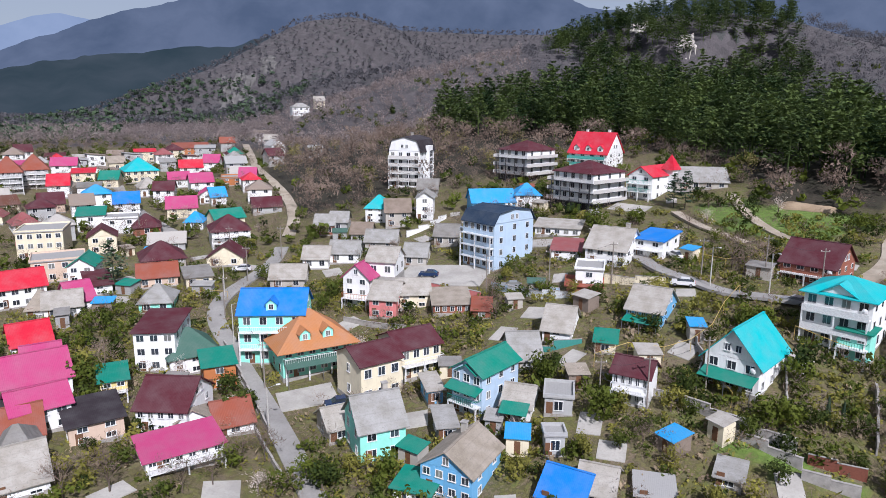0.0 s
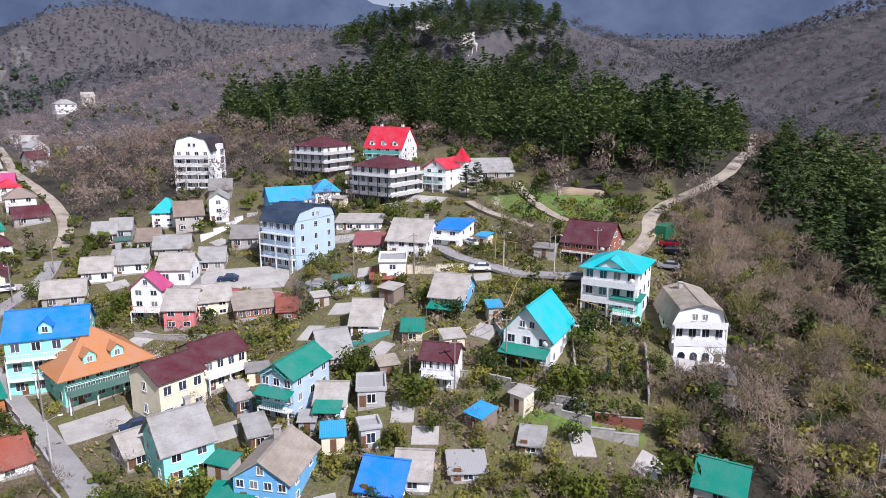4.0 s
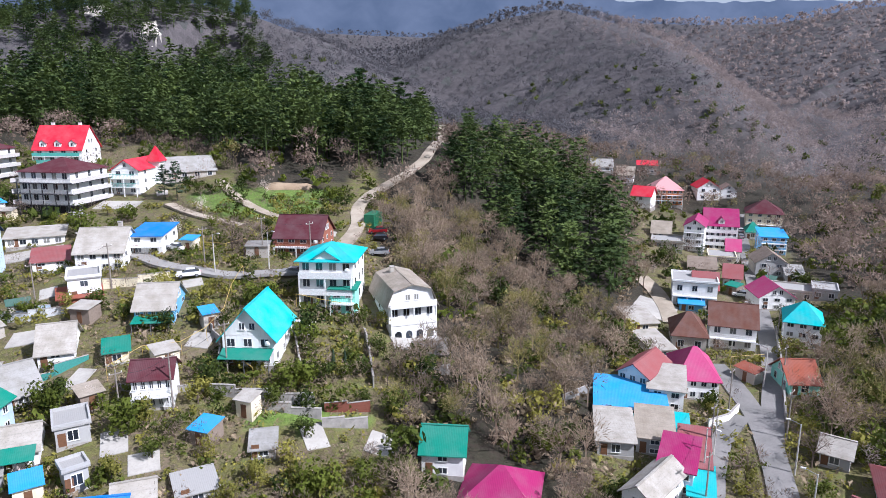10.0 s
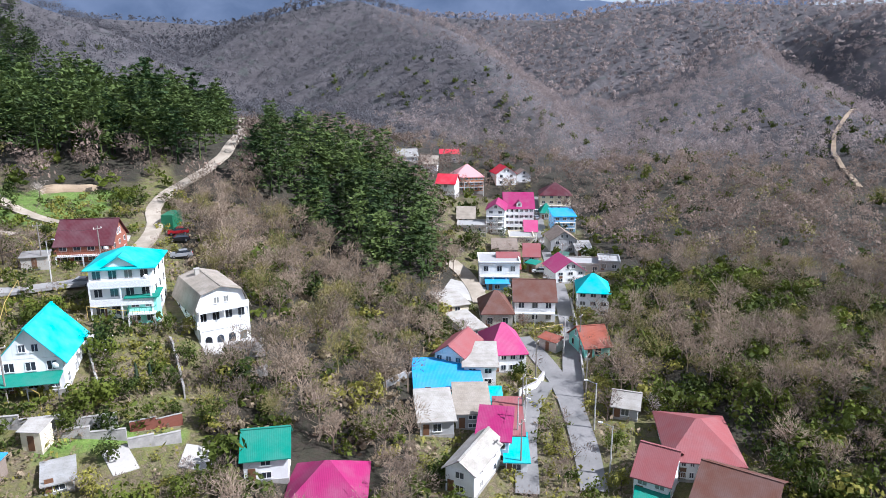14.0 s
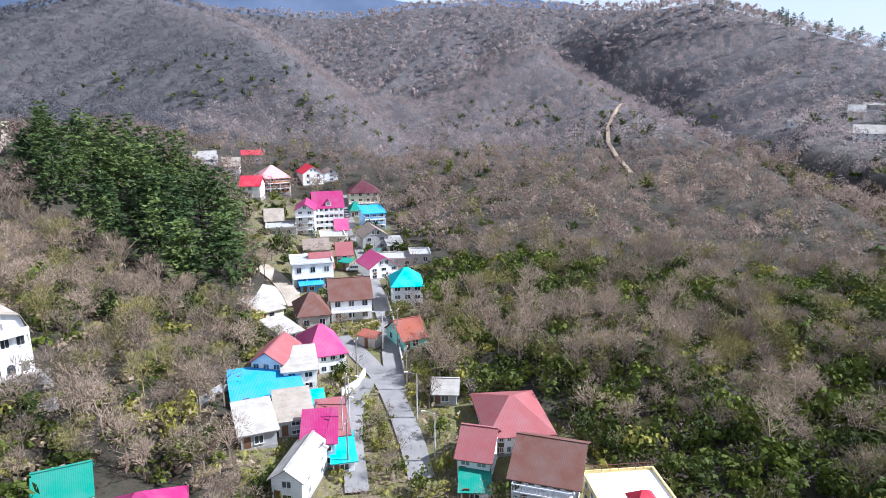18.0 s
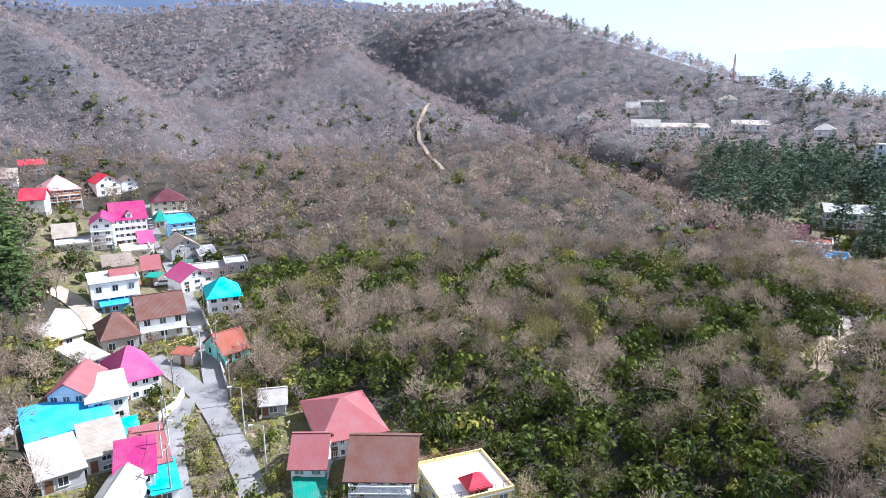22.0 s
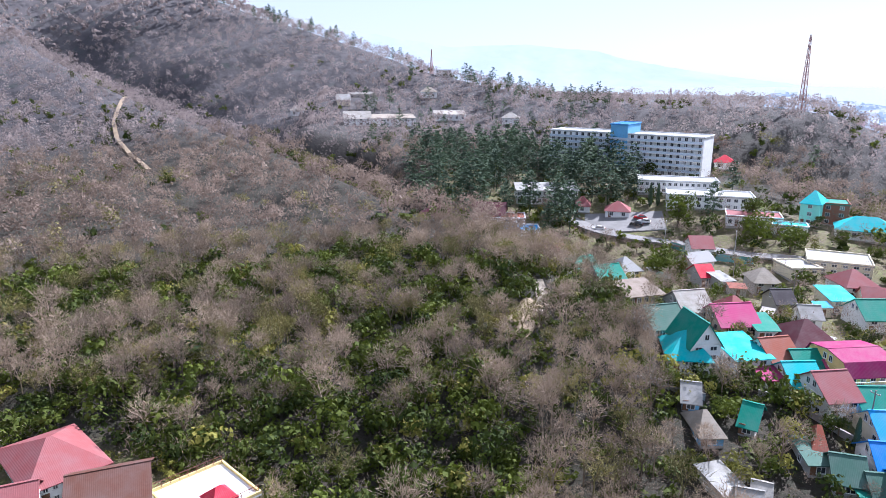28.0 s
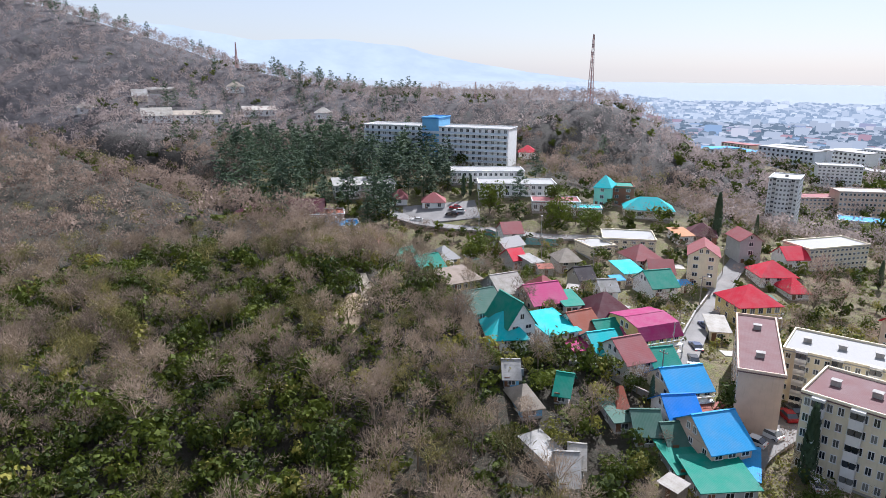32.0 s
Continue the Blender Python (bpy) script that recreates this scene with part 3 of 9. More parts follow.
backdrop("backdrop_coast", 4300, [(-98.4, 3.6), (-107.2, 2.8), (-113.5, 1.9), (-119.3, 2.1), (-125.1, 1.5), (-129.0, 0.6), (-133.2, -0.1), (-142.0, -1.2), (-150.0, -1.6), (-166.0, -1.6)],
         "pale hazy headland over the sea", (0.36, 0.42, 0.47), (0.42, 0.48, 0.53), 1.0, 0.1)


# ---------------------------------------------------------------- houses
def window_mesh(w, h):
    key = ("win", round(w, 2), round(h, 2))
    if key not in MATS:
        t = 0.09
        fr = boxes((-w / 2, -0.07, 0, -w / 2 + t, 0.05, h), (w / 2 - t, -0.07, 0, w / 2, 0.05, h), (-w / 2 + t, -0.07, h - t, w / 2 - t, 0.05, h), (-w / 2 - 0.06, -0.14, -0.05, w / 2 + 0.06, 0.05, t * 0.6), (-0.035, -0.055, t * 0.6, 0.035, 0.05, h - t))
        gl = boxes((-w / 2 + t, -0.03, t * 0.6, w / 2 - t, 0.03, h - t))
        MATS[key] = (mesh_of(fr, "window", TRIM), mesh_of(gl, "pane", glass_dark()))
    return MATS[key]


def window_whole(w, h):
    """Frame and glass in one mesh, for houses far up the slope."""
    key = ("whole", round(w, 2), round(h, 2))
    if key not in MATS:
        me = mesh_of(boxes((-w / 2, -0.06, 0, w / 2, 0.05, h), (-w / 2 + 0.1, -0.09, 0.1, -0.04, 0.0, h - 0.1), (0.04, -0.09, 0.1, w / 2 - 0.1, 0.0, h - 0.1)), "window", TRIM)
        me.materials.append(glass_dark())
        for i, f in enumerate(me.polygons):
            f.material_index = 1 if i >= 6 else 0
        MATS[key] = me
    return MATS[key]


def set_windows(house, n, floors, width, h0, storey, place, turn, ww=1.1, wh=1.35, skip=0):
    """Rows of windows on one wall; place(u, z) gives the spot at u along it."""
    fr, gl = window_mesh(ww, wh)
    near = math.hypot(house.location.x, house.location.y) < 104
    for f in range(skip, floors):
        for k in range(n):
            u = (k + 0.5) / n * width - width / 2
            win = part("window", fr if near else window_whole(ww, wh), None, house, at=place(u, h0 + f * storey + storey * 0.33), turn=turn)
            if near:
                part("pane", gl, None, win)


def roof_shape(kind, w, d, over, rise, z):
    """Roof sheets with the ridge along x; also the ends that the walls must fill."""
    a, b = w / 2 + over, d / 2 + over
    drop = rise * over / (d / 2)
    e, t = z - drop, z + rise
    if kind == "hip":
        r = max(0.3, a - b) if a > b else 0.3
        quads = [[(-a, -b, e), (a, -b, e), (r, 0, t), (-r, 0, t)], [(a, b, e), (-a, b, e), (-r, 0, t), (r, 0, t)], [(a, -b, e), (a, b, e), (r, 0, t)], [(-a, b, e), (-a, -b, e), (-r, 0, t)]]
        return quads, None
    if kind == "mansard":
        k = d * 0.40
        zk = z + rise * 0.74
        quads = [[(-a, -b, e), (a, -b, e), (a, -k, zk), (-a, -k, zk)], [(-a, -k, zk), (a, -k, zk), (a, 0, t), (-a, 0, t)], [(a, b, e), (-a, b, e), (-a, k, zk), (a, k, zk)], [(a, k, zk), (-a, k, zk), (-a, 0, t), (a, 0, t)]]
        return quads, [(-d / 2, z), (d / 2, z), (k, zk - 0.02), (0, t - 0.05), (-k, zk - 0.02)]
    if kind == "shed":
        return [[(-a, -b, z), (a, -b, z), (a, b, t), (-a, b, t)]], [(-d / 2, z - 0.1), (d / 2, z - 0.1), (d / 2, t - 0.12)]
    quads = [[(-a, -b, e), (a, -b, e), (a, 0, t), (-a, 0, t)], [(a, b, e), (-a, b, e), (-a, 0, t), (a, 0, t)]]
    return quads, [(-d / 2, z - 0.05), (d / 2, z - 0.05), (0, t - 0.08)]


def house(x, y, yaw, w, d, h, floors, wall, roof, cover, label, win=None, side=None, ridge="x", rise=None, balcony=(), balcony_col=None, over=0.45, chimney=0, dormer=0, base=None, gable_win=True, lift=0.0, gablet=0, arches=0, bay=0, wrap=0, turret=None, porch=None, roof_rail=0, name="house", group="", veranda=None, wall_mat=None, closed_rail=False, dish=0, tall=1.0, dark_slab=False, loggia=(), hatch=0, base_h=0.35):
    """A house: walls, roof, every window, balconies, door and chimneys. Front looks along -y before the turn."""
    c, s = math.cos(yaw), math.sin(yaw)
    zs = [land_at(x + c * a - s * b, y + s * a + c * b) for a in (-w / 2, w / 2) for b in (-d / 2, d / 2)]
    zf = land_at(x + s * d / 2, y - c * d / 2) + lift
    home = tagged(new(name), label, "house" if name == "house" else name.replace("_", " "), group)
    home.location, home.rotation_euler = (x, y, zf), (0, 0, yaw)
    bays = max(1, round(w / d))
    for k in range(bays):
        u = ((k + 0.5) / bays - 0.5) * w
        FEET.append((x + c * u, y + s * u, 0.46 * math.hypot(w / bays, d) + 0.6))
    low = min(min(zs) - zf, 0) - 0.6
    pm = wall_mat or plaster(wall)
    part("wall", boxes((-w / 2, -d / 2, 0, w / 2, d / 2, h)), pm, home)
    part("plinth", boxes((-w / 2 - 0.06, -d / 2 - 0.06, low, w / 2 + 0.06, d / 2 + 0.06, base_h)), plaster(base) if base else CONCRETE, home)
    storey = h / floors
    wh = min(1.45, storey * 0.52) * tall
    n = win if win is not None else max(1, int(w / (2.6 if math.hypot(x, y) < 200 else 3.6)))
    m = side if side is not None else max(1, int(d / 3.2))
    ww = min(1.3, w / max(n, 1) * 0.6)
    if n:
        set_windows(home, n, floors, w, 0, storey, lambda u, z: (u, -d / 2, z), 0.0, ww, wh)
    if m and (math.hypot(x, y) < 165 or side):
        sg = 1 if -x * c - y * s > 0 else -1
        set_windows(home, m, floors, d, 0, storey, lambda u, z: (sg * w / 2, u, z), sg * math.pi / 2, 1.0, wh)
    if math.hypot(x, y) < 260:
        part("door", boxes((-w * 0.32 - 0.45, -d / 2 - 0.05, 0.05, -w * 0.32 + 0.45, -d / 2 + 0.05, 2.05)), WOOD, home)
    turn = 0.0 if ridge == "x" else math.pi / 2
    rw, rd = (w, d) if ridge == "x" else (d, w)
    if roof == "flat":
        part("roof", boxes((-w / 2 - 0.25, -d / 2 - 0.25, h, w / 2 + 0.25, d / 2 + 0.25, h + 0.22)), cover, home)
        part("parapet", boxes((-w / 2 - 0.25, -d / 2 - 0.25, h + 0.22, w / 2 + 0.25, -d / 2, h + 0.6), (-w / 2 - 0.25, d / 2, h + 0.22, w / 2 + 0.25, d / 2 + 0.25, h + 0.6), (-w / 2 - 0.25, -d / 2, h + 0.22, -w / 2, d / 2, h + 0.6), (w / 2, -d / 2, h + 0.22, w / 2 + 0.25, d / 2, h + 0.6)), pm, home)
        top = h + 0.22
    else:
        up = rise if rise is not None else rd * (0.14 if roof == "shed" else 0.62 if roof == "mansard" else 0.33)
        quads, end = roof_shape(roof, rw, rd, over, up, h + 0.1)
        part("roof", slab(quads, 0.14), cover, home, turn=turn)
        if end:
            k = len(end)
            for sx, nm in ((-rw / 2, 1), (rw / 2 - 0.25, 1)):
                pts = [(sx, p, q) for p, q in end] + [(sx + 0.25, p, q) for p, q in end]
                fs = [tuple(range(k)), tuple(range(2 * k - 1, k - 1, -1))] + [(i, (i + 1) % k, k + (i + 1) % k, k + i) for i in range(k)]
                part("gable", solid(pts, fs), pm, home, turn=turn)
            if gable_win and roof != "shed" and up > 1.8:
                fr, gl = window_mesh(0.9, 1.1)
                for sg in (-1, 1):
                    for u in ((-0.75, 0.75) if rd > 7 else (0.0,)):
                        p = (sg * (rw / 2), u, h + up * 0.22) if ridge == "x" else (u, sg * (rw / 2), h + up * 0.22)
                        tr = sg * math.pi / 2 if ridge == "x" else (math.pi if sg > 0 else 0.0)
                        part("pane", gl, None, part("window", fr, None, home, at=p, turn=tr))
        if roof in ("gable", "mansard") and math.hypot(x, y) < 170:
            tp = h + 0.1 + up
            part("ridge_cap", boxes((-rw / 2 - over, -0.18, tp - 0.06, rw / 2 + over, 0.18, tp + 0.04)), cover, home, turn=turn)
        top = h + up
        for k in range(dormer):
            u = (k - (dormer - 1) / 2) * 4.0
            db = solid([(u - 0.9, -rd / 2 + 0.4, h + 0.2), (u + 0.9, -rd / 2 + 0.4, h + 0.2), (u + 0.9, -rd / 2 + 0.4, h + 1.6), (u, -rd / 2 + 0.4, h + 2.3), (u - 0.9, -rd / 2 + 0.4, h + 1.6), (u - 0.9, -0.2, h + 0.2), (u + 0.9, -0.2, h + 0.2), (u + 0.9, -0.2, h + 1.6), (u, -0.2, h + 2.3), (u - 0.9, -0.2, h + 1.6)],
                       [(0, 1, 2, 3, 4), (5, 9, 8, 7, 6), (0, 5, 6, 1), (1, 6, 7, 2), (2, 7, 8, 3), (3, 8, 9, 4), (4, 9, 5, 0)])
            dob = part("dormer", db, pm, home)
            part("dormer_roof", slab([[(u - 1.15, -rd / 2 + 0.15, h + 1.45), (u, -rd / 2 + 0.15, h + 2.45), (u, -0.2, h + 2.45), (u - 1.15, -0.2, h + 1.45)], [(u, -rd / 2 + 0.15, h + 2.45), (u + 1.15, -rd / 2 + 0.15, h + 1.45), (u + 1.15, -0.2, h + 1.45), (u, -0.2, h + 2.45)]], 0.08), cover, dob)
            fr, gl = window_mesh(0.9, 1.0)
            part("pane", gl, None, part("window", fr, None, home, at=(u, -rd / 2 + 0.4, h + 0.55)))
    for k in range(chimney):
        u = (0.28 if k == 0 else -0.3) * rw
        p = (u, rd * 0.12) if ridge == "x" else (-rd * 0.12, u)
        ch = part("chimney", boxes((p[0] - 0.35, p[1] - 0.35, h, p[0] + 0.35, p[1] + 0.35, top + 0.75)), plaster(WHITE if chimney > 1 else STONE), home)
        part("cap", boxes((p[0] - 0.45, p[1] - 0.45, top + 0.75, p[0] + 0.45, p[1] + 0.45, top + 0.87)), CONCRETE, ch)
    rail = plain("railing_paint", balcony_col, 0.5) if balcony_col else TRIM
    for f in balcony:
        z = f * storey
        bal = part("balcony", boxes((-w / 2 + 0.1, -d / 2 - 1.25, z - 0.16, w / 2 - 0.1, -d / 2 - 0.01, z)), DARK if dark_slab else TRIM, home)
        posts = [(-w / 2 + 0.1 + k * 0.35, -d / 2 - 1.22, z, -w / 2 + 0.14 + k * 0.35, -d / 2 - 1.18, z + 0.95) for k in range(int((w - 0.2) / 0.35))]
        posts += [(-w / 2 + 0.1, -d / 2 - 1.24, z + 0.95, w / 2 - 0.1, -d / 2 - 1.16, z + 1.03), (-w / 2 + 0.1, -d / 2 - 1.2, z + 0.97, -w / 2 + 0.16, -d / 2, z + 1.03), (w / 2 - 0.16, -d / 2 - 1.2, z + 0.97, w / 2 - 0.1, -d / 2, z + 1.03)]
        if closed_rail:
            posts = [(-w / 2 + 0.1, -d / 2 - 1.24, z, w / 2 - 0.1, -d / 2 - 1.16, z + 0.95)]
        part("railing", boxes(*posts), rail, bal)
    if balcony:
        for k in range(max(2, int(w / 3.2) + 1)):
            u = -w / 2 + 0.2 + k * (w - 0.4) / max(1, int(w / 3.2))
            part("pillar", boxes((u - 0.1, -d / 2 - 1.23, low, u + 0.1, -d / 2 - 1.03, max(balcony) * storey)), DARK if dark_slab else TRIM, home)
    if veranda:
        vm = roof_sheet(veranda)
        part("veranda_roof", slab([[(-w / 2, -d / 2 - 2.6, storey * 0.95), (w * 0.5, -d / 2 - 2.6, storey * 0.95), (w * 0.5, -d / 2 + 0.02, storey * 1.25), (-w / 2, -d / 2 + 0.02, storey * 1.25)]], 0.08), vm, home)
        for u in (-w / 2 + 0.1, 0, w / 2 - 0.2):
            part("post", boxes((u, -d / 2 - 2.5, low, u + 0.1, -d / 2 - 2.4, storey * 0.95)), STEEL, home)
    for f in range(floors if loggia else 0):
        for u in loggia:
            z = f * storey
            q = min(1.5, 0.055 * w)
            lg = part("loggia", boxes((u * w - q, -d / 2 - 0.9, z + 0.15, u * w + q, -d / 2 - 0.01, z + 1.25), (u * w - q, -d / 2 - 0.9, z + 2.2, u * w + q, -d / 2 - 0.01, z + 2.6)), plaster((0.72, 0.70, 0.66)), home)
            part("pane", boxes((u * w - q + 0.1, -d / 2 - 0.84, z + 1.25, u * w - 0.08, -d / 2 - 0.1, z + 2.2), (u * w + 0.08, -d / 2 - 0.84, z + 1.25, u * w + q - 0.1, -d / 2 - 0.1, z + 2.2)), glass_dark(), lg)
    if gablet:
        g = min(2.4, w * 0.28)
        gz = h + 0.1
        front = solid([(-g, -d / 2 - 0.05, gz), (g, -d / 2 - 0.05, gz), (0, -d / 2 - 0.05, gz + g * 0.62), (-g, -d / 2 + 2.2, gz), (g, -d / 2 + 2.2, gz), (0, -d / 2 + 2.2, gz + g * 0.62)], [(0, 1, 2), (5, 4, 3), (0, 3, 4, 1), (1, 4, 5, 2), (2, 5, 3, 0)])
        gb = part("gablet", front, pm, home)
        part("gablet_roof", slab([[(-g - 0.4, -d / 2 - 0.5, gz - 0.15), (0, -d / 2 - 0.5, gz + g * 0.62 + 0.12), (0, -d / 2 + 3.2, gz + g * 0.62 + 0.12), (-g - 0.4, -d / 2 + 3.2, gz - 0.15)], [(0, -d / 2 - 0.5, gz + g * 0.62 + 0.12), (g + 0.4, -d / 2 - 0.5, gz - 0.15), (g + 0.4, -d / 2 + 3.2, gz - 0.15), (0, -d / 2 + 3.2, gz + g * 0.62 + 0.12)]], 0.1), cover, gb)
    if arches:
        for k in range(4):
            u = (k - 1.5) * w / 4.4
            bm = bmesh.new()
            ring = [(u + 0.55 * math.cos(t), 1.25 + 0.55 * math.sin(t)) for t in (math.pi * q / 8 for q in range(9))]
            ring = [(u + 0.55, 0.35)] + ring + [(u - 0.55, 0.35)]
            front, back = ([bm.verts.new((p, -d / 2 - o, q)) for p, q in ring] for o in (1.34, 1.26))
            bm.faces.new(front)
            bm.faces.new(back[::-1])
            for i in range(len(ring)):
                j = (i + 1) % len(ring)
                bm.faces.new([front[j], front[i], back[i], back[j]])
            bmesh.ops.recalc_face_normals(bm, faces=bm.faces)
            part("arched_window", bm, glass_dark(), home)
        part("arcade", boxes((-w / 2 + 0.1, -d / 2 - 1.28, low, w / 2 - 0.1, -d / 2 - 0.01, storey - 0.3)), pm, home)
    if bay:
        part("stair_bay", boxes((w / 2, -1.6, low, w / 2 + 1.3, 1.6, h + 1.6)), pm, home)
        for f in range(floors):
            for v in (-0.9, 0.0, 0.9):
                part("pane", boxes((w / 2 + 1.3, v - 0.3, f * storey + 0.4, w / 2 + 1.36, v + 0.3, (f + 1) * storey)), glass_dark(), home)
    if wrap:
        for f in balcony:
            z = f * storey
            for sg in (-1, 1):
                side_bal = part("balcony", boxes((sg * w / 2 + min(0, sg * 1.3), -d / 2 - 1.25, z - 0.16, sg * w / 2 + max(0, sg * 1.3), d / 2, z)), DARK, home)
                part("railing", boxes((sg * (w / 2 + 1.26) - 0.03, -d / 2 - 1.22, z, sg * (w / 2 + 1.26) + 0.03, d / 2, z + 0.9)), rail, side_bal)
    if turret:
        tw = part("turret", boxes((w / 2 - 1.5, d / 2 - 4.2, 0, w / 2 + 1.5, d / 2 - 1.2, h + 1.2)), pm, home)
        q = (w / 2, d / 2 - 2.7)
        part("turret_roof", solid([(q[0] - 2, q[1] - 2, h + 1.2), (q[0] + 2, q[1] - 2, h + 1.2), (q[0] + 2, q[1] + 2, h + 1.2), (q[0] - 2, q[1] + 2, h + 1.2), (q[0], q[1], h + 5.2)], [(3, 2, 1, 0), (0, 1, 4), (1, 2, 4), (2, 3, 4), (3, 0, 4)]), roof_sheet(turret), tw)
    if porch:
        part("porch_roof", slab([[(-w / 2 - 0.2, -d / 2 - 1.7, storey * 1.9), (w / 2 + 0.2, -d / 2 - 1.7, storey * 1.9), (w / 2 + 0.2, -d / 2 + 0.02, storey * 2.2), (-w / 2 - 0.2, -d / 2 + 0.02, storey * 2.2)]], 0.1), roof_sheet(porch), home)
    if roof_rail:
        for k in range(9):
            u = -w / 2 + k * w / 8
            for v in (-d / 2, d / 2):
                part("rail_post", boxes((u - 0.03, v - 0.03, h + 0.5, u + 0.03, v + 0.03, h + 1.35)), plain("rusty_rail", (0.18, 0.06, 0.04), 0.7), home)
        for v in (-d / 2, d / 2):
            part("roof_rail", boxes((-w / 2, v - 0.025, h + 1.3, w / 2, v + 0.025, h + 1.36), (-w / 2, v - 0.02, h + 0.9, w / 2, v + 0.02, h + 0.94)), plain("rusty_rail", (0.18, 0.06, 0.04), 0.7), home)
    for k in range(hatch):
        u = ((k + 0.5) / hatch - 0.5) * (w if w > d else 0)
        v = 0 if w > d else ((k + 0.5) / hatch - 0.5) * d
        part("roof_hatch", boxes((u - 0.6, v - 0.45, h + 0.22, u + 0.6, v + 0.45, h + 1.0), (u - 0.7, v - 0.55, h + 1.0, u + 0.7, v + 0.55, h + 1.1)), CONCRETE, home)
    for k in range(dish):
        bm = bmesh.new()
        bmesh.ops.create_uvsphere(bm, u_segments=10, v_segments=6, radius=0.45)
        for v in list(bm.verts):
            v.co = Vector((v.co.x, -0.12 * (1 - (v.co.x**2 + v.co.z**2) / 0.2) + v.co.y * 0.08, v.co.z))
        part("satellite_dish", bm, TRIM, home, at=(w * 0.4 - k * 1.2, -d / 2 - 0.35, h * 0.8))
    return home


def city_block(x, y, yaw, w, d, floors, wall, cover):
    """A far town block: body, roof, and each storey's band of windows."""
    h = floors * 2.9
    ob = tagged(new("apartment_building"), f"far {floors}-storey town building in the haze", "building", "town buildings")
    ob.location, ob.rotation_euler = (x, y, land_at(x, y)), (0, 0, yaw)
    part("wall", boxes((-w / 2, -d / 2, -3, w / 2, d / 2, h)), plaster(wall), ob)
    part("roof", boxes((-w / 2 - 0.3, -d / 2 - 0.3, h, w / 2 + 0.3, d / 2 + 0.3, h + 0.5)), roof_sheet(cover), ob)
    n = int(w / 3.2)
    panes = [(-w / 2 + 0.8 + k * 3.2, -d / 2 - 0.06, f * 2.9 + 0.9, -w / 2 + 2.3 + k * 3.2, -d / 2 + 0.04, f * 2.9 + 2.3) for k in range(n) for f in range(floors)]
    tagged(part("glazing", boxes(*panes), glass_dark(), ob), kind="stuff")
    return ob


def garden_shed(x, y, yaw, w, d, h, wall, cover, label):
    """A small lean-to shed: walls, sloping sheet roof and a plank door."""
    ob = tagged(new("shed"), label, "shed", "garden sheds")
    ob.location, ob.rotation_euler = (x, y, land_at(x, y)), (0, 0, yaw)
    FEET.append((x, y, 0.4 * (w + d)))
    part("wall", boxes((-w / 2, -d / 2, -0.8, w / 2, d / 2, h)), wall, ob)
    part("roof", slab([[(-w / 2 - 0.25, -d / 2 - 0.35, h + 0.05), (w / 2 + 0.25, -d / 2 - 0.35, h + 0.05), (w / 2 + 0.25, d / 2 + 0.2, h + 0.55), (-w / 2 - 0.25, d / 2 + 0.2, h + 0.55)]], 0.07), cover, ob)
    part("door", boxes((-0.4, -d / 2 - 0.05, 0, 0.4, -d / 2 + 0.03, min(1.9, h - 0.2))), WOOD, ob)
    return ob


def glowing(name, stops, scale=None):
    """Glowing distance: haze over far things put into emission colours, by piece or in broad patches."""
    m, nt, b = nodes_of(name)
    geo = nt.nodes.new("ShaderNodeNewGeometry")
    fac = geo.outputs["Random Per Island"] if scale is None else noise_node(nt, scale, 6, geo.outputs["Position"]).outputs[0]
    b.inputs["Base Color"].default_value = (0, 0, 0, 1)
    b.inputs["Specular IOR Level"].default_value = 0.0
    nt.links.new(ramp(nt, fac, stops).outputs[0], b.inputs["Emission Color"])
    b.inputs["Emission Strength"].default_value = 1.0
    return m


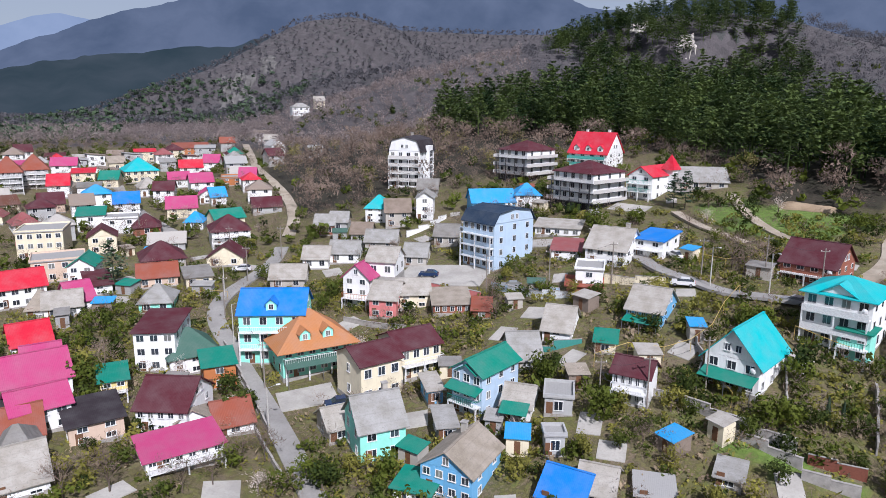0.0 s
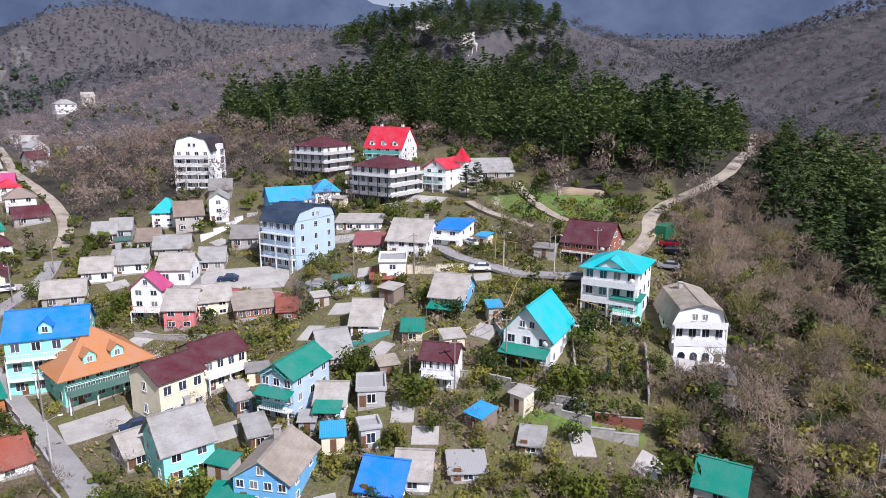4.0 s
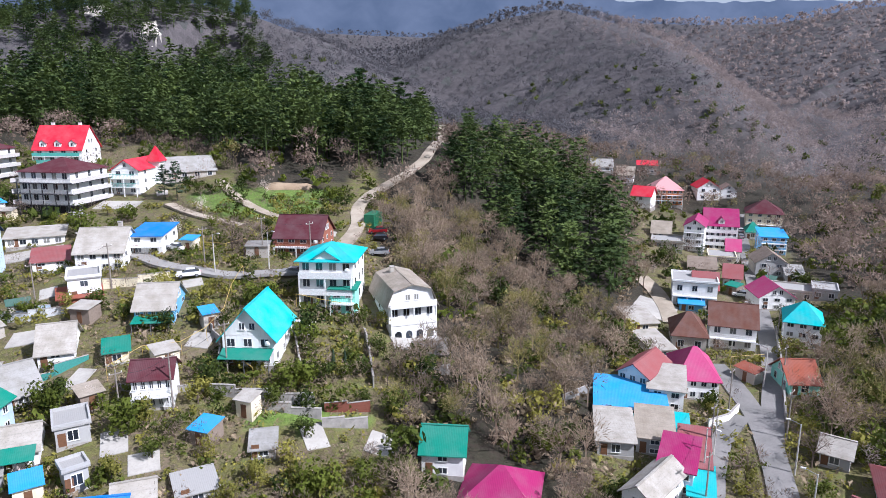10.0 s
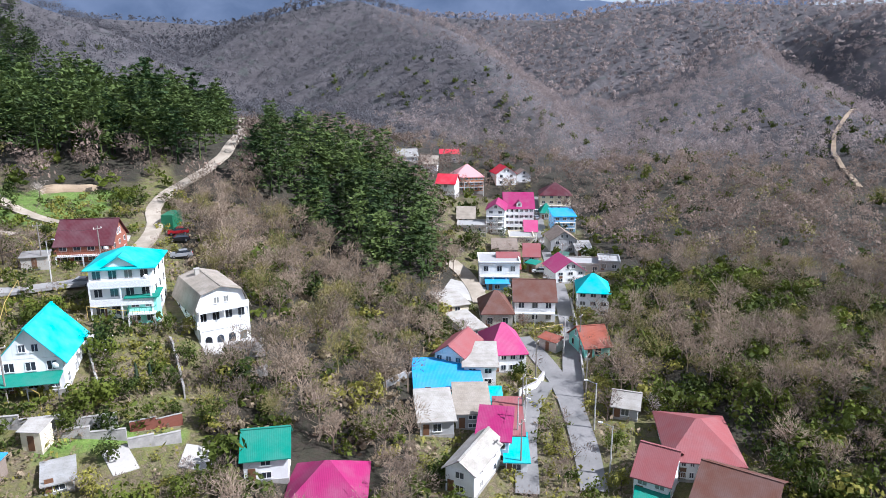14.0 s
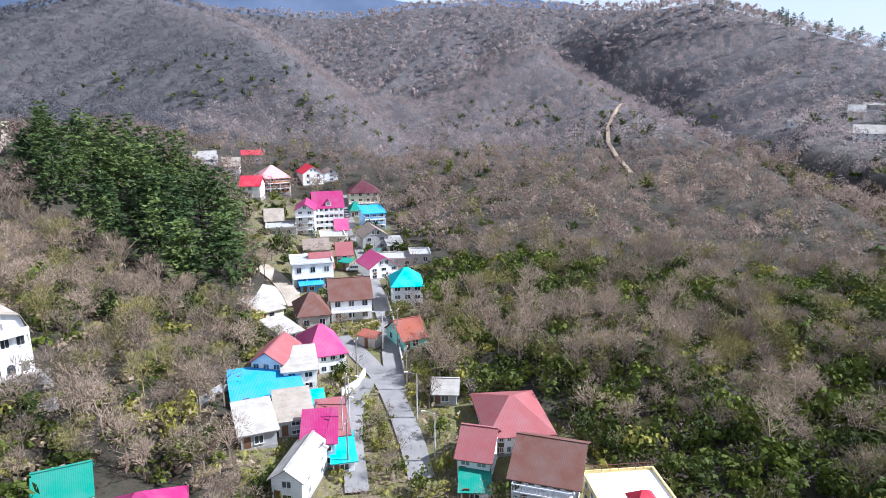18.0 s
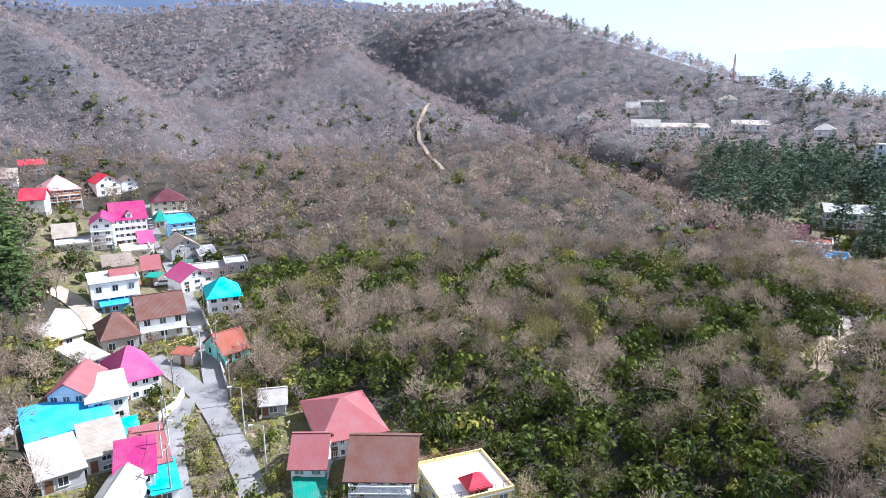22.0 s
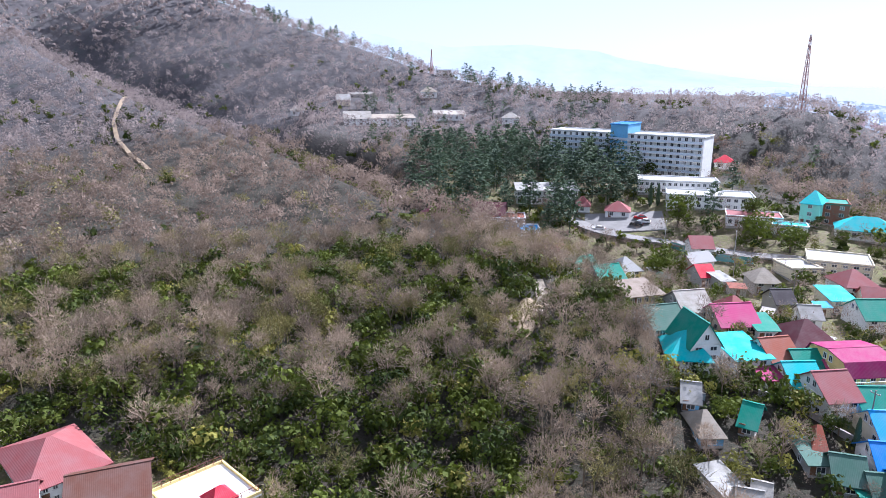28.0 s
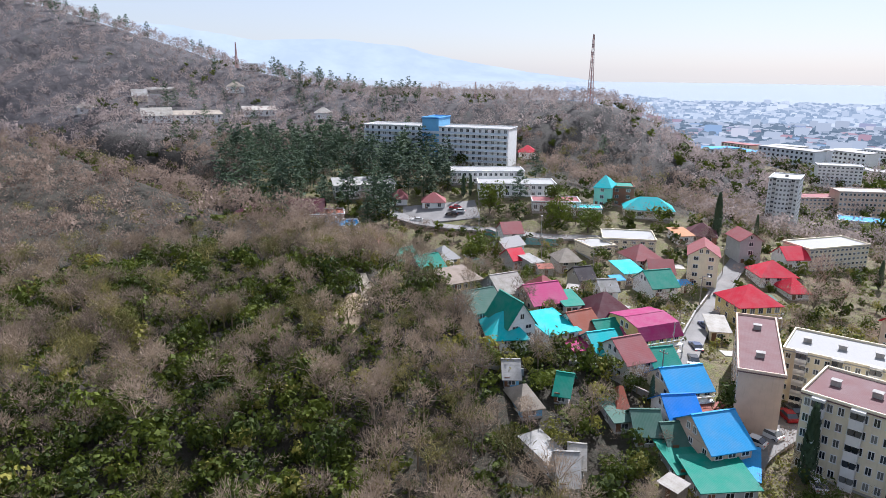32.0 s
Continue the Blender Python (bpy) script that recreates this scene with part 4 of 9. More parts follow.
def backdrop_town(r0, r1, count, seed, plain_stops, roof_stops, tree_stops):
    """The seaside town far behind the hill: a flat sheet, small houses and clumps of trees on it."""
    rng_t = np.random.default_rng(seed)
    verts, faces = [], []
    az = np.radians(np.arange(-168, -137, 0.5))
    rr = np.linspace(r0, r1, 12)
    for a in az:
        verts += [(-math.sin(a) * r, math.cos(a) * r, -8.0) for r in rr]
    verts = [(x, y, land_at(x, y) + 1.5) for x, y, _ in verts]
    for i in range(len(az) - 1):
        faces += [(i * 12 + j, i * 12 + j + 1, (i + 1) * 12 + j + 1, (i + 1) * 12 + j) for j in range(11)]
    me = bpy.data.meshes.new("backdrop_plain")
    me.from_pydata(verts, [], faces)
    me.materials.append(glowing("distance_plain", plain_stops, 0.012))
    tagged(new("backdrop_plain", me), "hazy flat ground under the seaside town", "town", kind="structure")
    roofs, trees = bmesh.new(), bmesh.new()
    for k in range(count):
        a, r = radians(rng_t.uniform(-168, -138)), rng_t.uniform(r0, r1)
        x, y = -math.sin(a) * r, math.cos(a) * r
        if k % 5 < 2:
            g = land_at(x, y)
            w, d, h = rng_t.uniform(3, 9), rng_t.uniform(3, 6), rng_t.uniform(2, 6) * (2.2 if k % 35 == 0 else 1)
            box(roofs, x - w, y - d, g - 1, x + w, y + d, g + h + 1.5)
        else:
            g, q = land_at(x, y), rng_t.uniform(2.5, 7)
            base = [trees.verts.new((x + math.cos(t) * q * rng_t.uniform(0.7, 1.3), y + math.sin(t) * q * rng_t.uniform(0.7, 1.3), g)) for t in (0, 1.26, 2.5, 3.8, 5.0)]
            mid = [trees.verts.new((v.co.x * 0.5 + x * 0.5 + rng_t.normal(0, 1), v.co.y * 0.5 + y * 0.5 + rng_t.normal(0, 1), g + 1.5 + q * rng_t.uniform(0.7, 1.2))) for v in base]
            for i in range(5):
                trees.faces.new([base[i], base[(i + 1) % 5], mid[(i + 1) % 5], mid[i]])
            trees.faces.new(mid)
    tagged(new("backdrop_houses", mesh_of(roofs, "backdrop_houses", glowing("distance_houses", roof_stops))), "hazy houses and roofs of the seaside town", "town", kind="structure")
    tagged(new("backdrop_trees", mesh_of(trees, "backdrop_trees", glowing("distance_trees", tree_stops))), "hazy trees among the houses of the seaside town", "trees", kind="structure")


# ---------------------------------------------------------------- roads and paths
def road(points, width, material, label, name="road", lift=0.22, thick=0.5):
    """A strip laid over the ground along its points, level across, with real edges."""
    lift += 0.05 * (len(STRIPS) % 4)
    pts = []
    for (ax, ay), (bx, by) in zip(points, points[1:]):
        n = max(2, int(math.hypot(bx - ax, by - ay) / 2.0))
        pts += [(ax + (bx - ax) * k / n, ay + (by - ay) * k / n) for k in range(n)]
    pts.append(points[-1])
    for _ in range(3):
        pts = [pts[0]] + [((a[0] + 2 * b[0] + c[0]) / 4, (a[1] + 2 * b[1] + c[1]) / 4) for a, b, c in zip(pts, pts[1:], pts[2:])] + [pts[-1]]
    bm = bmesh.new()
    rows = []
    for i, (x, y) in enumerate(pts):
        a, b = pts[max(0, i - 1)], pts[min(len(pts) - 1, i + 1)]
        dx, dy = b[0] - a[0], b[1] - a[1]
        q = math.hypot(dx, dy) or 1
        nx, ny = -dy / q, dx / q
        hw = width / 2 * (1 + 0.12 * noise.noise((x * 0.1, y * 0.1, 0)))
        z = max(land_at(x + nx * hw * k, y + ny * hw * k) for k in (-1, 0, 1)) + lift
        rows.append([bm.verts.new((x + nx * hw * s, y + ny * hw * s, z - o)) for s, o in ((1, thick), (1, 0), (0, -0.04), (-1, 0), (-1, thick))])
        STRIPS.append((x, y, hw))
    for r, s in zip(rows, rows[1:]):
        for k in range(4):
            bm.faces.new([r[k], r[k + 1], s[k + 1], s[k]])
    bmesh.ops.recalc_face_normals(bm, faces=bm.faces)
    return tagged(new(name, mesh_of(bm, name, material)), label, "road", kind="structure")


def paving(name, c, patch, crack):
    m, nt, b = nodes_of(name)
    pos = nt.nodes.new("ShaderNodeNewGeometry").outputs["Position"]
    big, fine = noise_node(nt, 0.22, 5, pos), noise_node(nt, 3.0, 5, pos)
    wear = noise_node(nt, 0.9, 6, pos)
    col = mixed(nt, ramp(nt, big.outputs[0], [(0.4, (0, 0, 0)), (0.62, (1, 1, 1))]).outputs[0], c, patch)
    col = mixed(nt, ramp(nt, fine.outputs[0], [(0.45, (0, 0, 0)), (0.85, (0.5, 0.5, 0.5))]).outputs[0], col, scaled(c, 0.55))
    col = mixed(nt, ramp(nt, wear.outputs[0], [(0.56, (0, 0, 0)), (0.75, (0.28, 0.28, 0.28))]).outputs[0], col, crack)
    nt.links.new(col, b.inputs["Base Color"])
    b.inputs["Roughness"].default_value = 0.92
    relief(nt, b, fine.outputs[0], 0.3, 0.05)
    return m


ASPHALT = paving("worn_asphalt", (0.30, 0.29, 0.27), (0.245, 0.235, 0.22), (0.12, 0.115, 0.105))
TAR = paving("grey_asphalt", (0.215, 0.205, 0.195), (0.165, 0.16, 0.15), (0.10, 0.095, 0.09))
GRAVEL = paving("gravel_track", (0.40, 0.345, 0.27), (0.28, 0.235, 0.175), (0.15, 0.13, 0.08))
YARD = paving("concrete_yard", (0.42, 0.40, 0.36), (0.32, 0.305, 0.275), (0.22, 0.21, 0.19))
EARTH = paving("bare_earth", (0.34, 0.26, 0.17), (0.26, 0.19, 0.12), (0.18, 0.13, 0.08))


def yard(x, y, yaw, w, d, material, label, lift=0.12):
    """A paved slab laid with the fall of the ground."""
    c, s = math.cos(yaw), math.sin(yaw)
    spots = [(a, b) for a in (-w / 2, 0, w / 2) for b in (-d / 2, 0, d / 2)]
    zs = [land_at(x + c * a - s * b, y + s * a + c * b) for a, b in spots]
    mean = sum(zs) / 9
    ga = sum(z * a for z, (a, b) in zip(zs, spots)) / sum(a * a for a, b in spots)
    gb = sum(z * b for z, (a, b) in zip(zs, spots)) / sum(b * b for a, b in spots)
    up = max(z - mean - ga * a - gb * b for z, (a, b) in zip(zs, spots)) * 0.6 + lift
    bm = slab([[(a, b, ga * a + gb * b) for a, b in ((-w / 2, -d / 2), (w / 2, -d / 2), (w / 2, d / 2), (-w / 2, d / 2))]], 0.7)
    ob = tagged(new("yard", mesh_of(bm, "yard", material)), label, "yard", kind="structure")
    ob.location, ob.rotation_euler = (x, y, mean + up), (0, 0, yaw)
    STRIPS.extend((x + c * a - s * b, y + s * a + c * b, 2.2) for a in np.arange(-w / 2, w / 2 + 0.1, 2) for b in np.arange(-d / 2, d / 2 + 0.1, 2))
    return ob


def rock_face(x, y, yaw, w, d, label):
    """Uneven bare rock lying on the slope, ragged at its edges."""
    bm = bmesh.new()
    n = 14
    c, s = math.cos(yaw), math.sin(yaw)
    grid = {}
    for i in range(n + 1):
        for j in range(n + 1):
            u, v = i / n - 0.5, j / n - 0.5
            a, b = u * w * (1 + 0.5 * noise.noise((v * 5, x, 1))), v * d * (1 + 0.4 * noise.noise((u * 5, y, 2)))
            px, py = x + c * a - s * b, y + s * a + c * b
            edge = max(abs(u), abs(v)) * 2
            z = land_at(px, py) + (0.5 if "sandy" in label or "soil" in label else 1.6) * (1 - edge**3) * (0.7 + noise.noise((px * 0.2, py * 0.2, 5))) + 0.5 - 2.5 * edge**6
            grid[i, j] = bm.verts.new((px, py, z))
    for i in range(n):
        for j in range(n):
            bm.faces.new([grid[i, j], grid[i + 1, j], grid[i + 1, j + 1], grid[i, j + 1]])
    STRIPS.append((x, y, 0.3 * w))
    return tagged(new("rock_face", mesh_of(bm, "rock_face", plain("grey_scree", (0.145, 0.138, 0.13), 0.95, grain=0.12, vary=0.6) if "scree" in label else EARTH if "sandy" in label or "soil" in label else plain("pale_rock", (0.55, 0.51, 0.45), 0.95, grain=0.35, vary=0.45))), label, "rock", kind="structure")


def wall_run(points, h, t, material, label, name="garden_wall", below=1.2):
    """A free-standing wall stepping along its points, one panel a stretch, with a coping."""
    run = tagged(new(name), label, name.replace("_", " "))
    x0, y0 = points[0]
    run.location = (x0, y0, land_at(x0, y0))
    z0 = run.location.z
    for (ax, ay), (bx, by) in zip(points, points[1:]):
        length = math.hypot(bx - ax, by - ay)
        n = max(1, int(length / 3.0))
        for k in range(n):
            px, py = ax + (bx - ax) * (k + 0.5) / n, ay + (by - ay) * (k + 0.5) / n
            z = land_at(px, py) - z0
            pan = part("panel", boxes((-length / n / 2, -t / 2, -below, length / n / 2, t / 2, h)), material, run, at=(px - x0, py - y0, z), turn=math.atan2(by - ay, bx - ax))
            part("coping", boxes((-length / n / 2, -t / 2 - 0.05, h, length / n / 2, t / 2 + 0.05, h + 0.08)), CONCRETE, pan)
    return run


# ---------------------------------------------------------------- cars, poles, masts
def car_paint(c):
    return plain("car_paint", c, 0.25, 0.1, 2.0, 0.05)


def car_model(c, label):
    """A parked hatchback: shaped body, cabin, windows, wheels and lights."""
    car = tagged(new("car"), label, "car", "parked cars")
    prof = [(-2.1, 0.35), (-2.15, 0.7), (-1.95, 0.95), (-1.0, 1.0), (-0.95, 1.0), (1.6, 1.05), (2.05, 0.95), (2.15, 0.6), (2.1, 0.35)]
    k = len(prof)
    pts = [(x, -0.84, z) for x, z in prof] + [(x, 0.84, z) for x, z in prof]
    part("body", solid(pts, [tuple(range(k)), tuple(range(2 * k - 1, k - 1, -1))] + [(i, (i + 1) % k, k + (i + 1) % k, k + i) for i in range(k)]), car_paint(c), car)
    cab = [(-1.05, 0.98), (-0.35, 1.46), (1.15, 1.48), (1.85, 1.03)]
    pts = [(x, -0.74 if z > 1.2 else -0.82, z) for x, z in cab] + [(x, 0.74 if z > 1.2 else 0.82, z) for x, z in cab]
    part("cabin_glass", solid(pts, [(0, 1, 2, 3), (7, 6, 5, 4), (0, 4, 5, 1), (1, 5, 6, 2), (2, 6, 7, 3), (3, 7, 4, 0)]), glass_dark(), car)
    part("roof_panel", boxes((-0.38, -0.72, 1.455, 1.15, 0.72, 1.52)), car_paint(c), car)
    for x in (-1.35, 1.35):
        for y in (-0.8, 0.8):
            bm = bmesh.new()
            tube(bm, (x, y - 0.1, 0.31), (x, y + 0.1, 0.31), 0.31, 0.31, 12)
            wheel = part("wheel", bm, plain("tyre", (0.02, 0.02, 0.02), 0.8), car)
            bm = bmesh.new()
            tube(bm, (x, y - 0.11, 0.31), (x, y + 0.11, 0.31), 0.19, 0.19, 10)
            part("rim", bm, STEEL, wheel)
    for y in (-0.6, 0.6):
        part("headlight", boxes((-2.17, y - 0.18, 0.65, -2.05, y + 0.18, 0.8)), TRIM, car)
        part("tail_light", boxes((2.05, y - 0.18, 0.7, 2.17, y + 0.18, 0.85)), plain("red_lens", (0.4, 0.01, 0.01), 0.3), car)
    return car


CAR_KINDS = {}


def car(x, y, yaw, colour, label):
    """Parks a car on the road or ground below it."""
    z = land_at(x, y) + 0.27
    STRIPS.append((x, y, 2.6))
    m = Matrix.LocRotScale((x, y, z), Euler((0, 0, yaw)), None)
    if label in CAR_KINDS:
        return copy_thing(CAR_KINDS[label], m)
    ob = car_model(colour, label)
    ob.matrix_basis = m
    CAR_KINDS[label] = ob
    return ob


POLES = []


def street_lamp(x, y, yaw, h=7.5):
    m = Matrix.LocRotScale((x, y, land_at(x, y) + 0.1), Euler((0, 0, yaw)), None)
    STRIPS.append((x, y, 0.6))
    if POLES:
        return copy_thing(POLES[0], m)
    lamp = tagged(new("street_lamp"), "slender concrete street lamp pole with a bracket head", "street lamp", "lamps along the road")
    bm = bmesh.new()
    tube(bm, (0, 0, -0.8), (0, 0, h), 0.13, 0.08, 8)
    part("pole", bm, plain("pale_concrete", (0.5, 0.48, 0.44), 0.85), lamp)
    bm = bmesh.new()
    tube(bm, (0, 0, h - 0.1), (0, -1.4, h + 0.35), 0.04, 0.04)
    part("bracket", bm, STEEL, lamp)
    part("head", boxes((-0.12, -1.9, h + 0.28, 0.12, -1.3, h + 0.42)), TRIM, lamp)
    lamp.matrix_basis = m
    POLES.append(lamp)
    return lamp


def mast(x, y, h, half, label):
    """A lattice radio mast with legs, rings and cross braces."""
    z = land_at(x, y)
    ob = tagged(new("radio_mast"), label, "radio mast")
    ob.location = (x, y, z)
    n = 9
    for sx, sy in ((-1, -1), (1, -1), (1, 1), (-1, 1)):
        bm = bmesh.new()
        tube(bm, (sx * half, sy * half, -1), (sx * half * 0.2, sy * half * 0.2, h), 0.22, 0.14, 5)
        part("leg", bm, plain("mast_paint", (0.55, 0.30, 0.27), 0.6), ob)
    for k in range(n):
        bm = bmesh.new()
        r0, r1 = half * (1 - 0.8 * k / n), half * (1 - 0.8 * (k + 1) / n)
        z0, z1 = h * k / n, h * (k + 1) / n
        cs0 = [(-r0, -r0, z0), (r0, -r0, z0), (r0, r0, z0), (-r0, r0, z0)]
        cs1 = [(-r1, -r1, z1), (r1, -r1, z1), (r1, r1, z1), (-r1, r1, z1)]
        for i in range(4):
            tube(bm, cs0[i], cs1[(i + 1) % 4], 0.09, 0.09, 4)
            tube(bm, cs1[i], cs1[(i + 1) % 4], 0.09, 0.09, 4)
        part("bracing", bm, plain("mast_paint_pale", (0.6, 0.55, 0.52), 0.6), ob)
    return ob



def utility_pole(x, y, yaw):
    """A wooden pole with a cross-arm and insulators."""
    m = Matrix.LocRotScale((x, y, land_at(x, y)), Euler((0, 0, yaw)), None)
    STRIPS.append((x, y, 0.3))
    if len(POLES) > 1:
        return copy_thing(POLES[1], m)
    ob = tagged(new("utility_pole"), "weathered utility pole with a cross-arm and insulators", "utility pole", "utility poles")
    bm = bmesh.new()
    tube(bm, (0, 0, -0.8), (0, 0, 8.2), 0.13, 0.09, 7)
    part("pole", bm, plain("grey_timber", (0.25, 0.22, 0.19), 0.9), ob)
    arm = part("cross_arm", boxes((-0.8, -0.05, 7.6, 0.8, 0.05, 7.72)), plain("grey_timber", (0.25, 0.22, 0.19), 0.9), ob)
    for u in (-0.7, 0.7):
        part("insulator", boxes((u - 0.04, -0.04, 7.72, u + 0.04, 0.04, 7.9)), TRIM, arm)
    ob.matrix_basis = m
    POLES.append(ob)
    return ob


def wire(a, b, sag=0.8, drop=7.8, label="sagging dark overhead cable"):
    """An overhead cable between two poles."""
    pa, pb = Vector((*a, land_at(*a) + drop)), Vector((*b, land_at(*b) + drop))
    bm = bmesh.new()
    last = pa
    for k in range(1, 9):
        u = k / 8
        p = pa.lerp(pb, u) - Vector((0, 0, sag * 4 * u * (1 - u)))
        tube(bm, last, p, 0.02, 0.02, 4)
        last = p
    return tagged(new("overhead_cable", mesh_of(bm, "overhead_cable", DARK)), label, "cable", "overhead cables")


def gas_pipe(points, h=2.3):
    """A raised gas pipe on posts along the gardens."""
    ob = tagged(new("gas_pipe"), "yellow-painted raised gas pipe on thin posts", "gas pipe", "gas pipes")
    x0, y0 = points[0]
    z0 = land_at(x0, y0)
    ob.location = (x0, y0, z0)
    paint = plain("pipe_paint", (0.50, 0.36, 0.10), 0.55)
    top = [(x - x0, y - y0, land_at(x, y) + h - z0) for x, y in points]
    for a, b in zip(top, top[1:]):
        bm = bmesh.new()
        tube(bm, a, b, 0.05, 0.05, 5)
        part("pipe", bm, paint, ob)
    for a in top:
        bm = bmesh.new()
        tube(bm, (a[0], a[1], a[2] - h - 0.5), a, 0.04, 0.04, 5)
        part("post", bm, paint, ob)
    return ob




def container(x, y, yaw, c, label):
    """A steel freight container with ribbed sides and two doors."""
    ob = tagged(new("container"), label, "container")
    ob.location, ob.rotation_euler = (x, y, land_at(x, y) + 0.1), (0, 0, yaw)
    paint = plain("container_paint", c, 0.55)
    part("body", boxes((-3, -1.2, -0.6, 3, 1.2, 2.5)), paint, ob)
    for k in range(12):
        part("rib", boxes((-2.85 + k * 0.5, -1.25, 0.1, -2.65 + k * 0.5, -1.2, 2.4)), paint, ob)
    for v in (-0.6, 0.6):
        part("door", boxes((3.0, v - 0.56, 0.1, 3.05, v + 0.56, 2.4)), paint, ob)
    return ob

road([(-14.8, 73.2), (-17.6, 78.8), (-21.5, 86.8), (-26.0, 95.5), (-31.8, 105.6), (-37.8, 115.5), (-43.4, 124.5), (-45.9, 130.9), (-45.6, 139.1), (-43.5, 146.9), (-41.1, 155.1), (-40.5, 162.0), (-41.3, 170.4)], 3.4, ASPHALT, 'pale worn asphalt lane winding up through the village', 'road')
road([(-41.7, 180.0), (-43.4, 195.6), (-47.5, 211.4), (-53.9, 229.6), (-65.0, 255.5), (-78.3, 285.3), (-91.6, 325.3), (-109.6, 379.3)], 3.4, GRAVEL, 'pale gravel lane climbing towards the woods', 'road')
road([(-119.6, 249.0), (-105.1, 223.5), (-91.2, 205.9), (-78.1, 190.1), (-69.9, 181.0)], 3.5, ASPHALT, 'narrow lane between the houses', 'road')
road([(40.2, 136.5), (41.8, 126.4), (46.3, 119.5), (48.7, 114.0), (54.8, 111.9), (59.8, 109.8)], 3.2, ASPHALT, 'concrete lane along the hillside', 'road')
road([(72.9, 115.9), (81.1, 122.2), (88.0, 129.2), (90.7, 135.3), (98.6, 141.4), (107.7, 145.6), (118.9, 150.7), (132.6, 159.2), (154.8, 179.2), (248.3, 282.9)], 3.4, GRAVEL, 'pale gravel road climbing the ridge', 'road')
road([(72.4, 169.7), (70.8, 162.3), (70.1, 151.1), (70.4, 143.9), (72.1, 138.3)], 2.6, GRAVEL, 'pale wheel track across the grass', 'path')
road([(56.0, 161.5), (57.5, 151.5), (60.2, 144.0), (63.0, 137.3)], 2.4, GRAVEL, 'pale footpath along the slope', 'path')
road([(71.3, 32.5), (77.7, 35.7), (85.4, 39.5), (92.7, 42.1), (100.8, 43.1)], 3.0, TAR, 'grey asphalt lane in the valley', 'road')
road([(77.1, 25.6), (84.6, 29.5), (92.0, 34.0), (100.1, 39.2), (105.3, 43.9), (110.0, 48.4), (114.3, 52.8), (117.0, 56.0)], 3.8, TAR, 'wide grey asphalt street in the valley', 'road')
road([(95.5, 36.1), (103.7, 39.5), (114.6, 44.1), (128.5, 50.5), (143.9, 58.2), (161.6, 67.7), (183.0, 79.6), (208.6, 93.6), (238.2, 108.9), (253.8, 117.2)], 3.5, TAR, 'straight grey street running up the valley', 'road')
road([(148.2, 92.3), (145.1, 86.1), (137.4, 78.2), (130.0, 72.4)], 4.0, GRAVEL, 'pale gravel track by the pine wood', 'road')
road([(56.5, -91.7), (61.8, -102.9), (69.2, -118.1), (76.7, -135.6), (83.9, -153.6), (90.0, -170.8), (93.7, -180.9)], 5.0, TAR, 'grey street climbing through the lower town', 'road')
road([(40.4, -82.4), (42.5, -92.1), (42.3, -98.3), (41.7, -104.5)], 6.0, TAR, 'asphalt yard lane between the apartment blocks', 'road')
road([(195.8, -129.6), (182.1, -131.9), (170.7, -137.5), (160.5, -143.5), (149.2, -147.7), (138.8, -152.1), (131.0, -158.7), (123.9, -163.2)], 6.0, TAR, 'grey road below the hotel park', 'road')
road([(452.0, 14.0), (421.7, 16.6), (390.5, 19.5), (350.6, 16.6), (321.9, 8.6), (300.0, 4.1)], 2.0, EARTH, 'pale earth trail over the ridge', 'path')
road([(122.6, -73.5), (114.3, -70.0), (109.5, -68.2), (108.5, -64.1), (109.2, -60.8), (109.0, -55.5)], 2.6, GRAVEL, 'pale gravel cut at the end of the hill', 'path')
yard(0.1, 143.2, -0.35, 20, 11, YARD, 'pale concrete parking yard')
yard(-21.5, 100.7, 0.38, 9, 6, YARD, 'pale forecourt beside the lane')
yard(183.8, -143.4, -2.15, 26, 16, TAR, 'pale parking plaza below the hotel')
yard(134.4, 79.6, -1.21, 9, 12, YARD, 'pale concrete rubble yard')
yard(47.2, 170.3, -0.79, 10, 5, YARD, 'pale stone terrace below the villa')
yard(25.6, 154.0, -0.30, 11, 5, YARD, 'pale concrete court beside the long shed')
yard(50.2, 94.9, -0.75, 8, 4, YARD, 'pale paved court before the guest house')
yard(67.0, 82.4, -0.40, 9, 4, YARD, 'pale paved terrace before the white house')
wall_run([(-2.3, 136.9), (1.8, 133.3), (7.5, 128.7)], 1.3, 0.3, plaster(CORAL), 'red-painted masonry fence with piers', 'garden_wall')
wall_run([(33.1, 86.2), (35.6, 83.6), (39.4, 80.3), (43.9, 76.8)], 1.6, 0.3, CONCRETE, 'weathered concrete retaining wall', 'retaining_wall')
wall_run([(37.2, 80.3), (40.5, 77.2), (43.4, 74.3)], 1.2, 0.3, CONCRETE, 'lower concrete terrace wall', 'retaining_wall')
wall_run([(44.5, 75.3), (47.2, 73.8), (50.1, 72.4)], 1.5, 0.15, plain("rusty_sheet", (0.20, 0.065, 0.04), 0.8), 'rusty corrugated metal fence', 'metal_fence')
wall_run([(42.7, 73.1), (45.3, 71.5), (48.0, 70.0)], 1.4, 0.3, CONCRETE, 'cracked concrete wall under the fence', 'retaining_wall')
wall_run([(63.6, 80.0), (66.4, 79.0), (69.8, 78.2)], 2.6, 0.4, CONCRETE, 'tall pale retaining wall below the house', 'retaining_wall')
wall_run([(61.3, 75.5), (66.5, 74.0)], 1.3, 0.3, CONCRETE, 'low terrace wall', 'retaining_wall')
